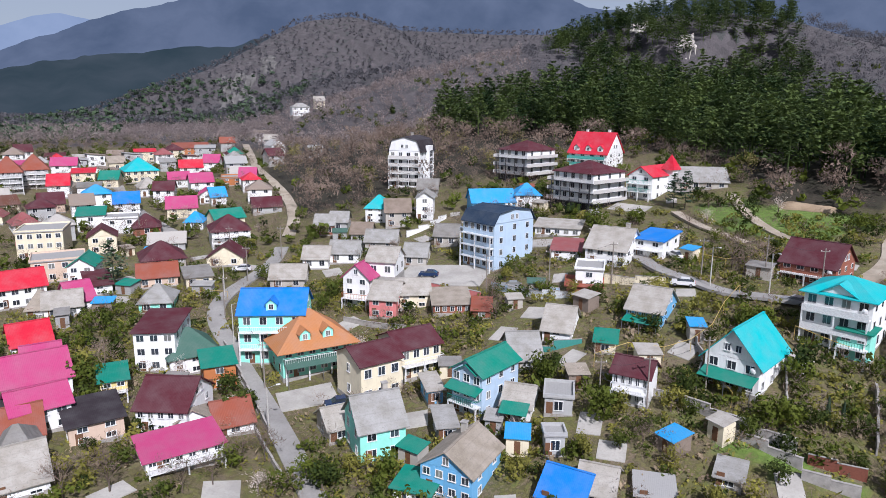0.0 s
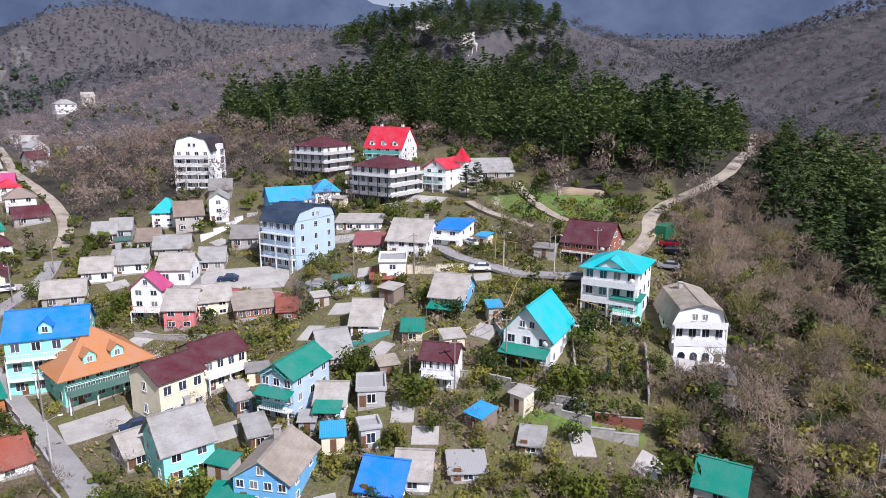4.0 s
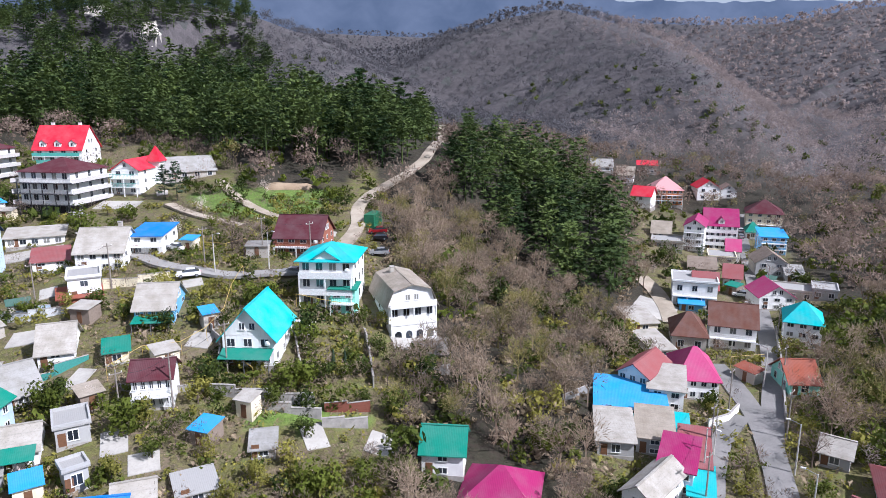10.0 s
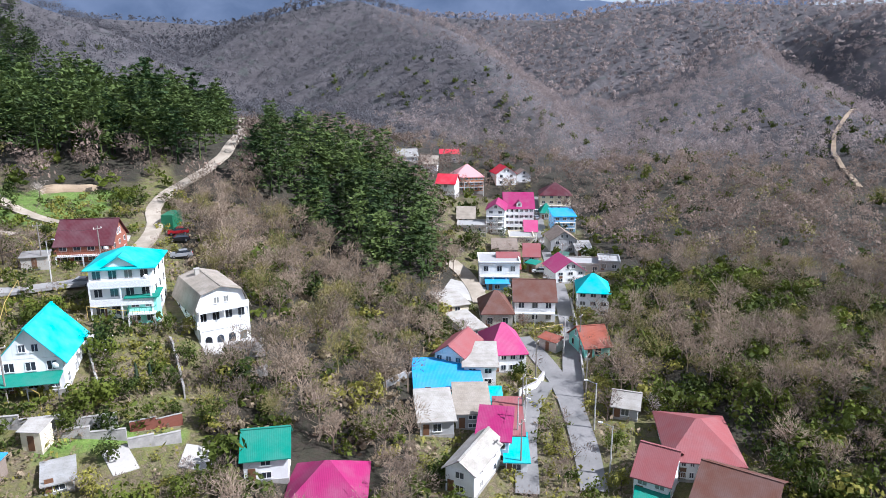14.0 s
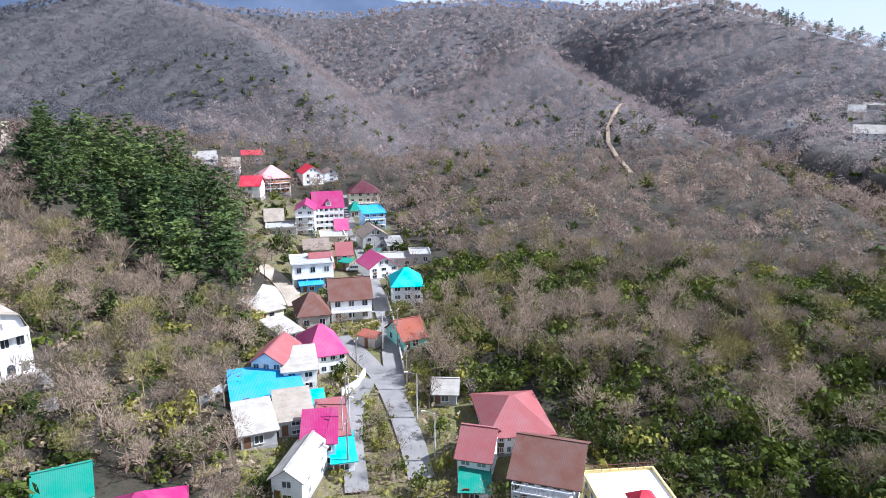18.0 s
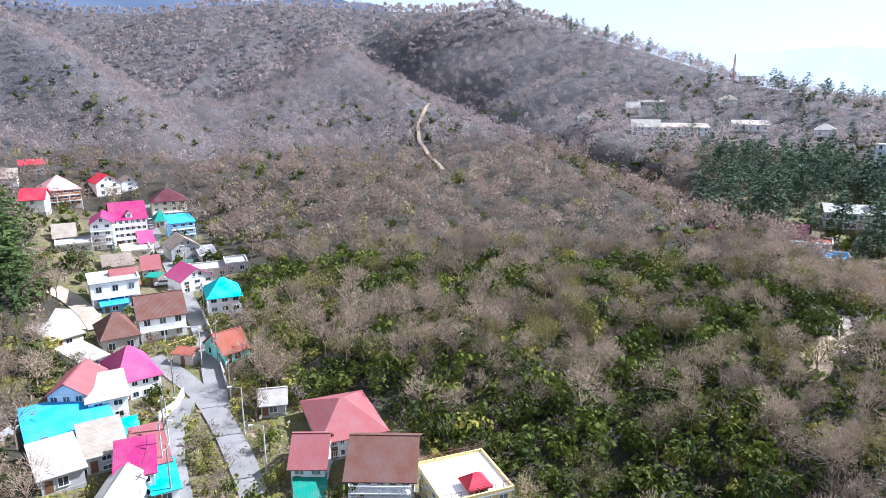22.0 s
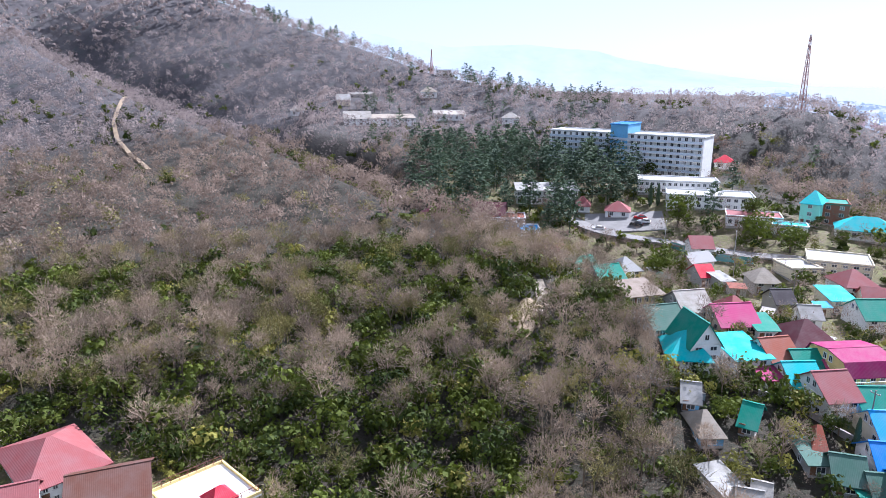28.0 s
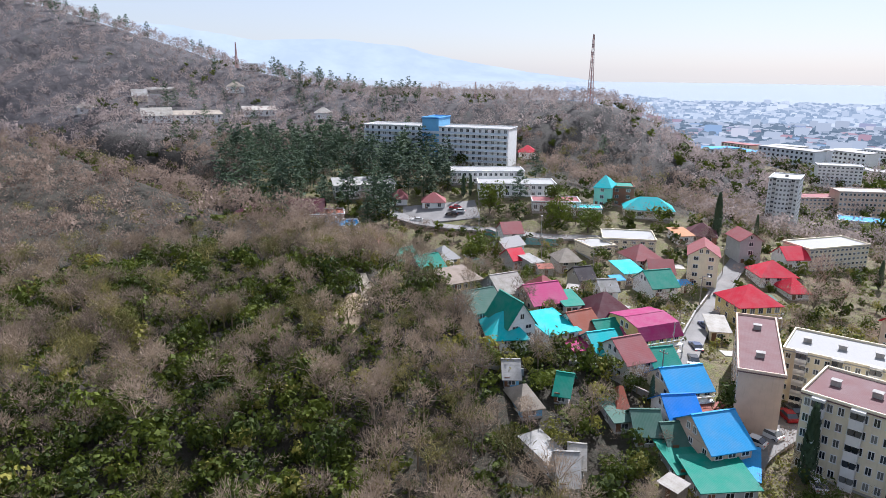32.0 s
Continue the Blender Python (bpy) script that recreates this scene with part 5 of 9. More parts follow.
wall_run([(30.9, 125.5), (35.8, 122.2), (41.0, 120.9)], 1.6, 0.2, plaster(CREAM), 'cream garden wall with red panels', 'garden_wall')
wall_run([(9.9, 132.3), (15.3, 126.4), (22.1, 123.7)], 1.5, 0.2, plaster(PALEBLUE), 'faded pale blue garden wall', 'garden_wall')
wall_run([(-9.3, 171.5), (-3.3, 177.4), (0.9, 183.2)], 1.4, 0.2, plaster(WHITE), 'white wall climbing beside the lane', 'garden_wall')
wall_run([(-24.7, 89.4), (-29.6, 99.0), (-35.1, 108.9), (-39.6, 116.8)], 1.2, 0.2, CONCRETE, 'grey concrete roadside wall', 'garden_wall')
wall_run([(93.6, 44.8), (97.7, 43.7), (102.5, 44.4)], 1.4, 0.25, plaster(WHITE), 'white curved boundary wall', 'garden_wall')
wall_run([(104.7, 37.9), (115.5, 42.8), (129.3, 49.1), (144.6, 56.6)], 1.3, 0.2, CONCRETE, 'grey wall along the street', 'garden_wall')
wall_run([(70.8, -117.6), (78.2, -134.0), (84.0, -149.5)], 1.3, 0.25, CONCRETE, 'concrete wall along the street', 'garden_wall')
rock_face(151, 543, -0.27, 20, 30, 'bare white rock on the wooded summit')
rock_face(168, 492, -0.33, 13, 36, 'bare white rock below the summit')
rock_face(-274, 924, 0.29, 54, 120, 'grey scree slope in the woods')
rock_face(-247, 990, 0.24, 24, 44, 'grey scree patch in the woods')
rock_face(84, 155, -0.50, 13, 4, 'heap of pale soil beside the track')
rock_face(109.5, -63.0, -1.0, 13, 7, 'bare sandy bank beside the gravel cut')
rock_face(103.5, -60.0, -1.0, 9, 4, 'bare sandy slope below the gravel cut')
wall_run([(-27.4, 91.0), (-24.2, 85.1), (-20.4, 78.6)], 0.9, 0.2, CONCRETE, 'grey concrete roadside wall', 'garden_wall')
wall_run([(23.6, 94.1), (26.8, 90.4), (32.6, 87.1)], 1.0, 0.2, CONCRETE, 'mossy garden terrace wall', 'retaining_wall')
wall_run([(13.5, 103.4), (17.9, 103.5), (22.6, 104.2)], 1.2, 0.1, plain("green_fence", (0.05, 0.25, 0.22), 0.6), 'green painted metal garden fence', 'metal_fence')
wall_run([(39.4, 102.0), (38.7, 95.2), (36.2, 90.1)], 1.2, 0.1, plain("grey_fence", (0.3, 0.3, 0.29), 0.7), 'grey board garden fence', 'garden_fence')
wall_run([(51.8, 97.0), (48.6, 89.9), (46.1, 84.3)], 1.1, 0.15, CONCRETE, 'concrete wall beside the garden steps', 'garden_wall')
wall_run([(60.2, 88.1), (56.8, 81.8), (53.5, 76.3)], 1.3, 0.2, CONCRETE, 'stepped boundary wall down the slope', 'garden_wall')
wall_run([(-19.2, 126.2), (-13.3, 123.0), (-6.7, 120.3)], 1.0, 0.2, CONCRETE, 'old stone terrace wall', 'retaining_wall')
wall_run([(12.8, 128.6), (18.7, 123.1), (23.7, 121.3)], 1.5, 0.12, plain("white_fence", (0.6, 0.62, 0.63), 0.6), 'pale corrugated metal fence', 'metal_fence')
wall_run([(78.7, 61.3), (84.6, 61.1), (88.8, 59.3)], 1.2, 0.12, plain("grey_fence", (0.3, 0.3, 0.29), 0.7), 'grey board garden fence', 'garden_fence')
wall_run([(73.7, -86.7), (69.5, -89.4), (62.7, -90.2), (58.2, -90.3)], 1.2, 0.2, CONCRETE, 'concrete wall below the terraces', 'retaining_wall')
wall_run([(158.8, -141.9), (144.5, -143.2), (133.9, -149.3)], 2.0, 0.12, plain("teal_fence", (0.10, 0.33, 0.33), 0.6), 'long teal metal fence by the road', 'metal_fence')
wall_run([(84.8, -68.6), (80.7, -72.8), (75.6, -77.4)], 1.0, 0.1, plain("grey_fence", (0.3, 0.3, 0.29), 0.7), 'grey board garden fence', 'garden_fence')

# ---------------------------------------------------------------- the houses, street by street
house(-29.6, 115.8, 0.049, 11.1, 9, 9.3, 3, MINT, 'gable', roof_sheet(R_BLUE), 'three-storey mint green house with a bright blue gabled roof', balcony=(1, 2), win=4, rise=3.2, dormer=1)
house(-23.6, 113.0, 0.506, 12.1, 11, 5.8, 2, MINT, 'hip', roof_sheet(R_TILE), 'mint green guest house with a broad orange-brown hipped roof', balcony=(1,), win=6, rise=4.2, over=1.2, dormer=2, veranda=R_DULL)
house(-11.6, 101.0, 0.618, 7.1, 8, 6.7, 2, CREAM, 'gable', roof_sheet(R_MAROON), 'two-storey cream house with a maroon gabled roof', win=3, side=1, rise=1.8)
house(-5.5, 106.7, 0.556, 7.4, 8, 5.4, 2, CREAM, 'gable', roof_sheet(R_MAROON), 'two-storey cream house with a maroon gabled roof', win=4, rise=1.8, balcony=(1,))
house(6.4, 93.6, -0.702, 5.4, 9, 6.9, 3, PALEBLUE, 'gable', roof_sheet(R_GREEN), 'three-storey pale blue house with a green gabled roof', ridge='y', balcony=(1,), win=3, side=3, gablet=1, balcony_col=R_GREEN, porch=R_GREEN)
house(-9.2, 85.7, 0.408, 6.3, 7.5, 4.9, 2, MINT, 'gable', slate(R_GREY), 'two-storey mint green house with a grey cement gabled roof', chimney=1, rise=3.4)
house(2.5, 77.4, -0.496, 7.0, 8.5, 4.0, 2, SKYB, 'gable', slate(R_TAN), 'two-storey sky blue house with a grey cement gabled roof', ridge='y', chimney=1, win=4)
house(-2.9, 75.0, -0.386, 4.8, 4, 1.9, 1, WHITE, 'shed', roof_sheet(R_GREEN), 'single-storey white house with a green lean-to roof', win=2, side=0)
house(-47.5, 109.9, 0.107, 6.5, 10, 6.9, 3, WHITE, 'shed', roof_sheet(R_MAROON), 'three-storey white house with a maroon lean-to roof', win=3, rise=0.9)
house(-43.6, 110.4, 0.577, 8.1, 10, 3.4, 2, WHITE, 'hip', roof_sheet(R_DULL), 'two-storey white house with a dull green hipped roof', win=3)
house(-38.2, 90.5, -0.068, 7.2, 9, 4.0, 2, WHITE, 'gable', roof_sheet(R_MAROON), 'two-storey white house with a maroon gabled roof', win=5)
house(-36.3, 90.4, 0.465, 4.3, 8, 2.8, 2, WHITE, 'gable', slate(R_TAN), 'two-storey white house with a grey cement gabled roof', ridge='y')
house(-34.2, 81.2, 0.600, 9.6, 6, 2.5, 2, WHITE, 'shed', roof_sheet(R_PINK), 'two-storey white house with a pink lean-to roof', balcony=(1,), win=6)
house(-36.8, 104.8, 0.422, 4.9, 6, 4.1, 2, ORANGE, 'shed', roof_sheet(R_GREEN), 'two-storey orange house with a green lean-to roof', win=1)
house(-30.9, 91.8, 0.493, 5.1, 7, 1.9, 1, WHITE, 'gable', roof_sheet(R_RUST), 'single-storey white house with a rusty red gabled roof')
house(-60.5, 94.5, 0.654, 8.5, 9, 3.2, 2, WHITE, 'gable', roof_sheet(R_PINK), 'two-storey white house with a pink gabled roof', win=4)
house(-54.2, 84.5, 0.706, 6.8, 6, 3.7, 2, WHITE, 'gable', roof_sheet(R_PINK), 'two-storey white house with a pink gabled roof', win=3)
house(-47.1, 84.6, 0.609, 6.6, 7, 3.0, 2, BEIGE, 'shed', roof_sheet(R_DARK), 'two-storey beige house with a dark grey lean-to roof', win=2)
house(-50.1, 96.9, 0.477, 3.7, 5.5, 3.0, 2, YELLOW, 'shed', roof_sheet(R_GREEN), 'two-storey yellow house with a green lean-to roof', balcony=(1,), win=2)
house(-64.4, 103.0, 0.559, 5.2, 6, 1.9, 1, WHITE, 'gable', roof_sheet(R_PINK), 'single-storey white house with a pink gabled roof')
house(-70.1, 109.3, 0.655, 5.8, 8, 2.2, 2, WHITE, 'gable', roof_sheet(R_RED), 'two-storey white house with a red gabled roof')
house(-84.4, 130.5, 0.659, 8.6, 8, 4.2, 2, WHITE, 'gable', roof_sheet(R_RED), 'two-storey white house with a red gabled roof', win=4)
house(-79.1, 146.1, 0.241, 5.3, 8, 4.2, 2, WHITE, 'gable', roof_sheet(R_GREEN), 'two-storey white house with a green gabled roof', ridge='y')
house(-98.8, 165.2, 0.336, 10.1, 11, 7.0, 3, CREAM, 'flat', roof_sheet(R_GREY), 'three-storey cream house with a grey flat roof', win=5)
house(-85.9, 147.8, 0.493, 10.4, 9, 4.8, 2, BEIGE, 'flat', roof_sheet(R_GREY), 'two-storey beige house with a grey flat roof', win=4)
house(-66.5, 156.7, 0.486, 9.4, 10, 3.2, 2, STONE, 'hip', roof_sheet(R_MAROON), 'two-storey stone house with a maroon hipped roof', win=4)
house(-62.6, 144.6, 0.409, 7.9, 7, 2.5, 1, BEIGE, 'gable', roof_sheet(R_RUST), 'single-storey beige house with a rusty red gabled roof')
house(-57.0, 131.2, 0.206, 6.0, 8, 2.4, 1, MINT, 'hip', slate(R_GREY), 'single-storey mint green house with a grey cement hipped roof')
house(-56.5, 176.4, 0.412, 9.6, 10, 4.8, 3, WHITE, 'hip', roof_sheet(R_MAROON), 'three-storey white house with a maroon hipped roof', balcony=(1, 2), win=4)
house(-83.4, 188.2, 0.417, 7.0, 9, 2.9, 1, BRICK, 'hip', roof_sheet(R_MAROON), 'single-storey brick house with a maroon hipped roof')
house(-91.3, 190.8, 0.344, 8.8, 9, 4.3, 2, WHITE, 'flat', roof_sheet(R_GREY), 'two-storey white house with a grey flat roof')
house(-100.3, 191.5, 0.397, 7.0, 9, 4.8, 2, WHITE, 'shed', roof_sheet(R_GREEN), 'two-storey white house with a green lean-to roof')
house(-100.1, 213.1, 0.439, 7.2, 9, 3.6, 2, WHITE, 'gable', roof_sheet(R_BLUE), 'two-storey white house with a bright blue gabled roof')
house(-80.8, 208.1, 0.370, 8.6, 9, 3.5, 2, CREAM, 'gable', roof_sheet(R_PINK), 'two-storey cream house with a pink gabled roof')
house(-79.2, 226.4, 0.337, 4.7, 8, 3.2, 2, WHITE, 'gable', roof_sheet(R_PINK), 'two-storey white house with a pink gabled roof', ridge='y')
house(-117.2, 262.5, 0.556, 11.7, 13, 4.7, 2, CREAM, 'hip', roof_sheet(R_TURQ), 'two-storey cream house with a turquoise hipped roof', win=5)
house(-147.2, 230.1, 0.569, 7.7, 14, 7.5, 4, GREYW, 'hip', roof_sheet(R_RUST), 'four-storey grey house with a rusty red hipped roof', balcony=(1, 2, 3), win=5)
house(-145.1, 241.5, 0.541, 8.3, 14, 6.9, 4, GREYW, 'hip', roof_sheet(R_RUST), 'four-storey grey house with a rusty red hipped roof', balcony=(1, 2, 3), win=4)
house(-129.7, 228.9, 0.430, 6.4, 10, 4.5, 2, WHITE, 'gable', roof_sheet(R_RED), 'two-storey white house with a red gabled roof')
house(-79.1, 254.1, 0.302, 7.3, 9, 2.9, 2, ORANGE, 'flat', roof_sheet(R_GREY), 'two-storey orange house with a grey flat roof')
house(-124.5, 338.0, 0.421, 16.5, 14, 3.3, 2, ORANGE, 'shed', roof_sheet(R_RUST), 'two-storey orange house with a rusty red lean-to roof', win=6)
house(-132.3, 203.4, 0.835, 5.6, 7, 2.9, 1, CREAM, 'gable', roof_sheet(R_BROWN), 'single-storey cream house with a brown gabled roof')
house(-116.4, 185.7, 0.697, 6.3, 8, 2.8, 2, WHITE, 'hip', roof_sheet(R_ROSE), 'two-storey white house with a dusky red hipped roof')
house(-121.5, 208.8, 0.544, 6.9, 9, 3.1, 2, BEIGE, 'gable', roof_sheet(R_MAROON), 'two-storey beige house with a maroon gabled roof')
house(-121.6, 232.8, 0.378, 7.0, 7, 3.3, 1, WHITE, 'shed', slate(R_ASH), 'single-storey white house with a grey cement lean-to roof')
house(-121.6, 248.4, 0.231, 6.3, 8, 3.4, 2, CREAM, 'gable', roof_sheet(R_GREEN), 'two-storey cream house with a green gabled roof')
house(-103.3, 237.2, 0.582, 6.8, 9, 3.4, 2, WHITE, 'hip', slate(R_PALE), 'two-storey white house with a grey cement hipped roof')
house(-97.9, 251.2, 0.423, 7.1, 7, 3.5, 1, WHITE, 'gable', roof_sheet(R_PINK), 'single-storey white house with a pink gabled roof')
house(-135.0, 255.3, 0.418, 7.6, 8, 3.6, 2, CREAM, 'shed', roof_sheet(R_RED), 'two-storey cream house with a red lean-to roof')
house(-96.8, 286.3, 0.137, 6.2, 9, 3.8, 2, WHITE, 'gable', roof_sheet(R_PINK), 'two-storey white house with a pink gabled roof')
house(-90.8, 296.9, 0.504, 6.0, 7, 3.8, 1, WHITE, 'hip', slate(R_GREY), 'single-storey white house with a grey cement hipped roof')
house(-109.3, 346.5, 0.392, 6.8, 8, 4.5, 2, GREYW, 'gable', roof_sheet(R_RUST), 'two-storey grey house with a rusty red gabled roof')
house(-109.5, 415.6, 0.223, 8.8, 9, 5.4, 2, WHITE, 'shed', slate(R_UMBER), 'two-storey white house with a grey cement lean-to roof')
house(-88.8, 354.5, 0.090, 6.5, 7, 4.5, 1, GREYW, 'gable', slate(R_PALE), 'single-storey grey house with a grey cement gabled roof')
house(-100.6, 485.4, 0.447, 12.2, 8, 6.4, 2, WHITE, 'hip', slate(R_GREY), 'two-storey white house with a grey cement hipped roof')
house(-87.6, 488.5, 0.298, 7.2, 9, 5.9, 2, CREAM, 'gable', slate(R_PALE), 'two-storey cream house with a grey cement gabled roof')
house(-56.5, 302.5, 0.185, 5.9, 7, 3.9, 1, GREYW, 'shed', slate(R_GREY), 'single-storey grey house with a grey cement lean-to roof')
house(-104.1, 169.3, 0.432, 6.3, 8, 2.6, 2, CREAM, 'gable', roof_sheet(R_ROSE), 'two-storey cream house with a dusky red gabled roof')
house(-129.6, 231.2, 0.271, 6.7, 9, 3.3, 2, WHITE, 'hip', slate(R_TAN), 'two-storey white house with a grey cement hipped roof')
house(-135.0, 280.9, 0.603, 6.1, 7, 3.7, 1, CREAM, 'gable', slate(R_TAN), 'single-storey cream house with a grey cement gabled roof')
house(-115.3, 285.4, 0.418, 6.1, 8, 3.8, 2, GREYW, 'shed', slate(R_GREY), 'two-storey grey house with a grey cement lean-to roof')
house(-72.7, 253.6, 0.193, 5.8, 9, 3.4, 2, WHITE, 'gable', roof_sheet(R_PINK), 'two-storey white house with a pink gabled roof')
house(-71.5, 193.9, 0.147, 4.9, 7, 2.7, 1, WHITE, 'hip', roof_sheet(R_SKY), 'single-storey white house with a light blue hipped roof')
house(-75.1, 223.8, 0.513, 4.9, 8, 3.0, 2, WHITE, 'gable', roof_sheet(R_SKY), 'two-storey white house with a light blue gabled roof')
house(-73.2, 139.3, 0.552, 4.7, 9, 2.2, 2, WHITE, 'shed', roof_sheet(R_MAROON), 'two-storey white house with a maroon lean-to roof')
house(-73.1, 125.7, 0.476, 6.4, 7, 2.3, 1, WHITE, 'gable', slate(R_PALE), 'single-storey white house with a grey cement gabled roof')
house(-77.4, 125.7, 0.382, 3.9, 8, 1.9, 2, GREYW, 'hip', slate(R_TAN), 'two-storey grey house with a grey cement hipped roof')
house(-73.1, 130.6, 0.731, 4.5, 9, 2.0, 2, WHITE, 'gable', roof_sheet(R_PINK), 'two-storey white house with a pink gabled roof')
house(-54.2, 145.4, 0.459, 5.4, 7, 2.3, 1, CREAM, 'shed', slate(R_ASH), 'single-storey cream house with a grey cement lean-to roof')
house(-54.7, 81.6, 0.574, 4.3, 8, 1.6, 2, GREYW, 'gable', roof_sheet(R_RUST), 'two-storey grey house with a rusty red gabled roof')
house(-52.0, 76.3, 0.466, 4.7, 9, 1.6, 2, GREYW, 'hip', slate(R_ASH), 'two-storey grey house with a grey cement hipped roof')
house(-59.2, 84.1, 0.866, 3.4, 7, 1.5, 1, BEIGE, 'gable', roof_sheet(R_DARK), 'single-storey beige house with a dark grey gabled roof')
house(-56.8, 87.9, 0.708, 3.1, 8, 1.5, 2, CORAL, 'shed', roof_sheet(R_GREEN), 'two-storey coral pink house with a green lean-to roof')
house(-49.7, 72.2, 0.620, 5.7, 9, 1.7, 2, WHITE, 'gable', slate(R_PALE), 'two-storey white house with a grey cement gabled roof')
house(-15.8, 136.0, -0.358, 5.8, 9, 6.3, 3, WHITE, 'gable', roof_sheet(R_PINK), 'three-storey white house with a pink gabled roof', ridge='y', balcony=(1,), rise=2.6, balcony_col=ORANGE)
house(-10.7, 129.9, -0.222, 5.4, 8, 4.0, 2, CORAL, 'gable', slate(R_PALE), 'two-storey coral pink house with a grey cement gabled roof')
house(-11.9, 138.1, -0.221, 5.9, 7, 3.6, 1, WHITE, 'gable', slate(R_PALE), 'single-storey white house with a grey cement gabled roof', lift=4.5)
house(-6.0, 132.0, 0.113, 6.3, 7, 3.1, 2, CREAM, 'gable', slate(R_PALE), 'two-storey cream house with a grey cement gabled roof')
house(1.5, 127.5, 0.090, 7.1, 8, 2.0, 1, BRICK, 'shed', slate(R_TAN), 'single-storey brick house with a grey cement lean-to roof', win=5)
house(7.4, 122.3, -0.061, 3.3, 6, 1.7, 1, BRICK, 'shed', roof_sheet(R_RUST), 'single-storey brick house with a rusty red lean-to roof')
house(12.4, 149.1, -0.839, 9.5, 12.5, 10.3, 4, PALEBLUE, 'mansard', roof_sheet(R_NAVY), 'four-storey pale blue guest house with a navy mansard roof', balcony=(1, 2, 3), win=5, side=3, rise=3.0, balcony_col=PALEBLUE)
house(13.1, 185.8, 0.134, 11.6, 9, 3.4, 2, SKYB, 'gable', roof_sheet(R_SKY), 'two-storey sky blue house with a light blue gabled roof', win=3, dish=2)
house(23.0, 186.8, 0.014, 6.7, 8, 3.6, 2, WHITE, 'hip', roof_sheet(R_SKY), 'two-storey white house with a light blue hipped roof')
house(-10.3, 225.1, -0.327, 10.8, 13, 11.8, 5, WHITE, 'mansard', roof_sheet(R_DARK), 'tall white five-storey villa with balconies and a dark roof', ridge='y', balcony=(1, 2, 3, 4), closed_rail=True, win=4, side=4, rise=4.6, chimney=1, bay=1, balcony_col=(0.62, 0.60, 0.56))
house(-18.0, 190.5, -0.161, 5.7, 9, 4.4, 3, WHITE, 'hip', roof_sheet(R_TURQ), 'three-storey white house with a turquoise hipped roof')
house(-12.5, 184.8, 0.102, 6.7, 9, 4.3, 2, STONE, 'gable', slate(R_UMBER), 'two-storey stone house with a grey cement gabled roof')
house(-4.8, 187.0, -0.043, 4.6, 8, 6.5, 3, WHITE, 'gable', slate(R_GREY), 'three-storey white house with a grey cement gabled roof', ridge='y')
house(-4.5, 207.8, -0.047, 6.0, 8, 2.9, 1, GREYW, 'gable', slate(R_ASH), 'single-storey grey house with a grey cement gabled roof')
house(-31.8, 182.4, 0.002, 5.2, 7, 3.1, 1, BRICK, 'gable', slate(R_GREY), 'single-storey brick house with a grey cement gabled roof')
house(-23.2, 159.4, -0.026, 6.8, 7, 2.7, 1, WHITE, 'gable', slate(R_GREY), 'single-storey white house with a grey cement gabled roof')
house(-14.9, 165.5, -0.081, 7.6, 7, 2.8, 1, STONE, 'gable', slate(R_GREY), 'single-storey stone house with a grey cement gabled roof')
house(-28.2, 184.1, -0.019, 4.7, 7, 3.1, 1, GREYW, 'gable', slate(R_GREY), 'single-storey grey house with a grey cement gabled roof')
house(-5.9, 153.9, -0.132, 5.2, 7, 2.6, 1, STONE, 'gable', slate(R_GREY), 'single-storey stone house with a grey cement gabled roof')
house(1.3, 164.8, -0.179, 5.6, 7, 2.8, 1, STONE, 'gable', slate(R_ASH), 'single-storey stone house with a grey cement gabled roof')
house(-20.7, 172.9, -0.052, 5.0, 7, 2.9, 1, GREYW, 'gable', slate(R_UMBER), 'single-storey grey house with a grey cement gabled roof')
house(-29.5, 156.5, 0.016, 5.9, 7, 2.7, 1, WHITE, 'gable', slate(R_PALE), 'single-storey white house with a grey cement gabled roof')
house(-33.7, 145.1, 0.058, 7.4, 7, 2.5, 1, STONE, 'gable', slate(R_PALE), 'single-storey stone house with a grey cement gabled roof')
# Tall dark plinths stand in for the shade of the open ground floors.
house(26.1, 213.1, -0.835, 11.5, 13, 9.8, 4, WHITE, 'hip', roof_sheet(R_MAROON), 'four-storey white house with a maroon hipped roof', balcony=(1, 2, 3), win=4, side=3, rise=2.6, base_h=2.3, tall=1.35, dark_slab=True, balcony_col=(0.55, 0.53, 0.50), base=R_DARK, wrap=1)
house(38.7, 179.8, -0.888, 13.1, 13, 9.9, 4, WHITE, 'hip', roof_sheet(R_MAROON), 'four-storey white house with a maroon hipped roof', balcony=(1, 2, 3), win=5, side=3, rise=2.6, base_h=2.3, tall=1.35, dark_slab=True, balcony_col=(0.55, 0.53, 0.50), base=R_DARK, wrap=1)
house(47.6, 213.4, -0.696, 12.9, 11, 5.8, 3, WHITE, 'gable', roof_sheet(R_RED), 'white villa with a steep red roof, green balconies and two chimneys', win=4, side=2, chimney=2, rise=6.0, dormer=3, balcony=(1, 2), balcony_col=(0.10, 0.42, 0.36), closed_rail=True)
house(55.4, 179.8, -0.806, 6.8, 12, 6.3, 3, WHITE, 'gable', roof_sheet(R_RED), 'three-storey white house with a red gabled roof and a pointed turret', ridge='y', balcony=(1, 2), win=2, side=2, balcony_col=(0.10, 0.42, 0.36), turret=R_RED)
house(67.8, 180.6, -0.121, 12.9, 10, 2.3, 1, STONE, 'gable', slate(R_GREY), 'single-storey stone house with a grey cement gabled roof', win=4)
house(28.1, 161.2, -0.309, 10.6, 7, 2.1, 1, WHITE, 'shed', slate(R_PALE), 'single-storey white house with a grey cement lean-to roof', win=5)
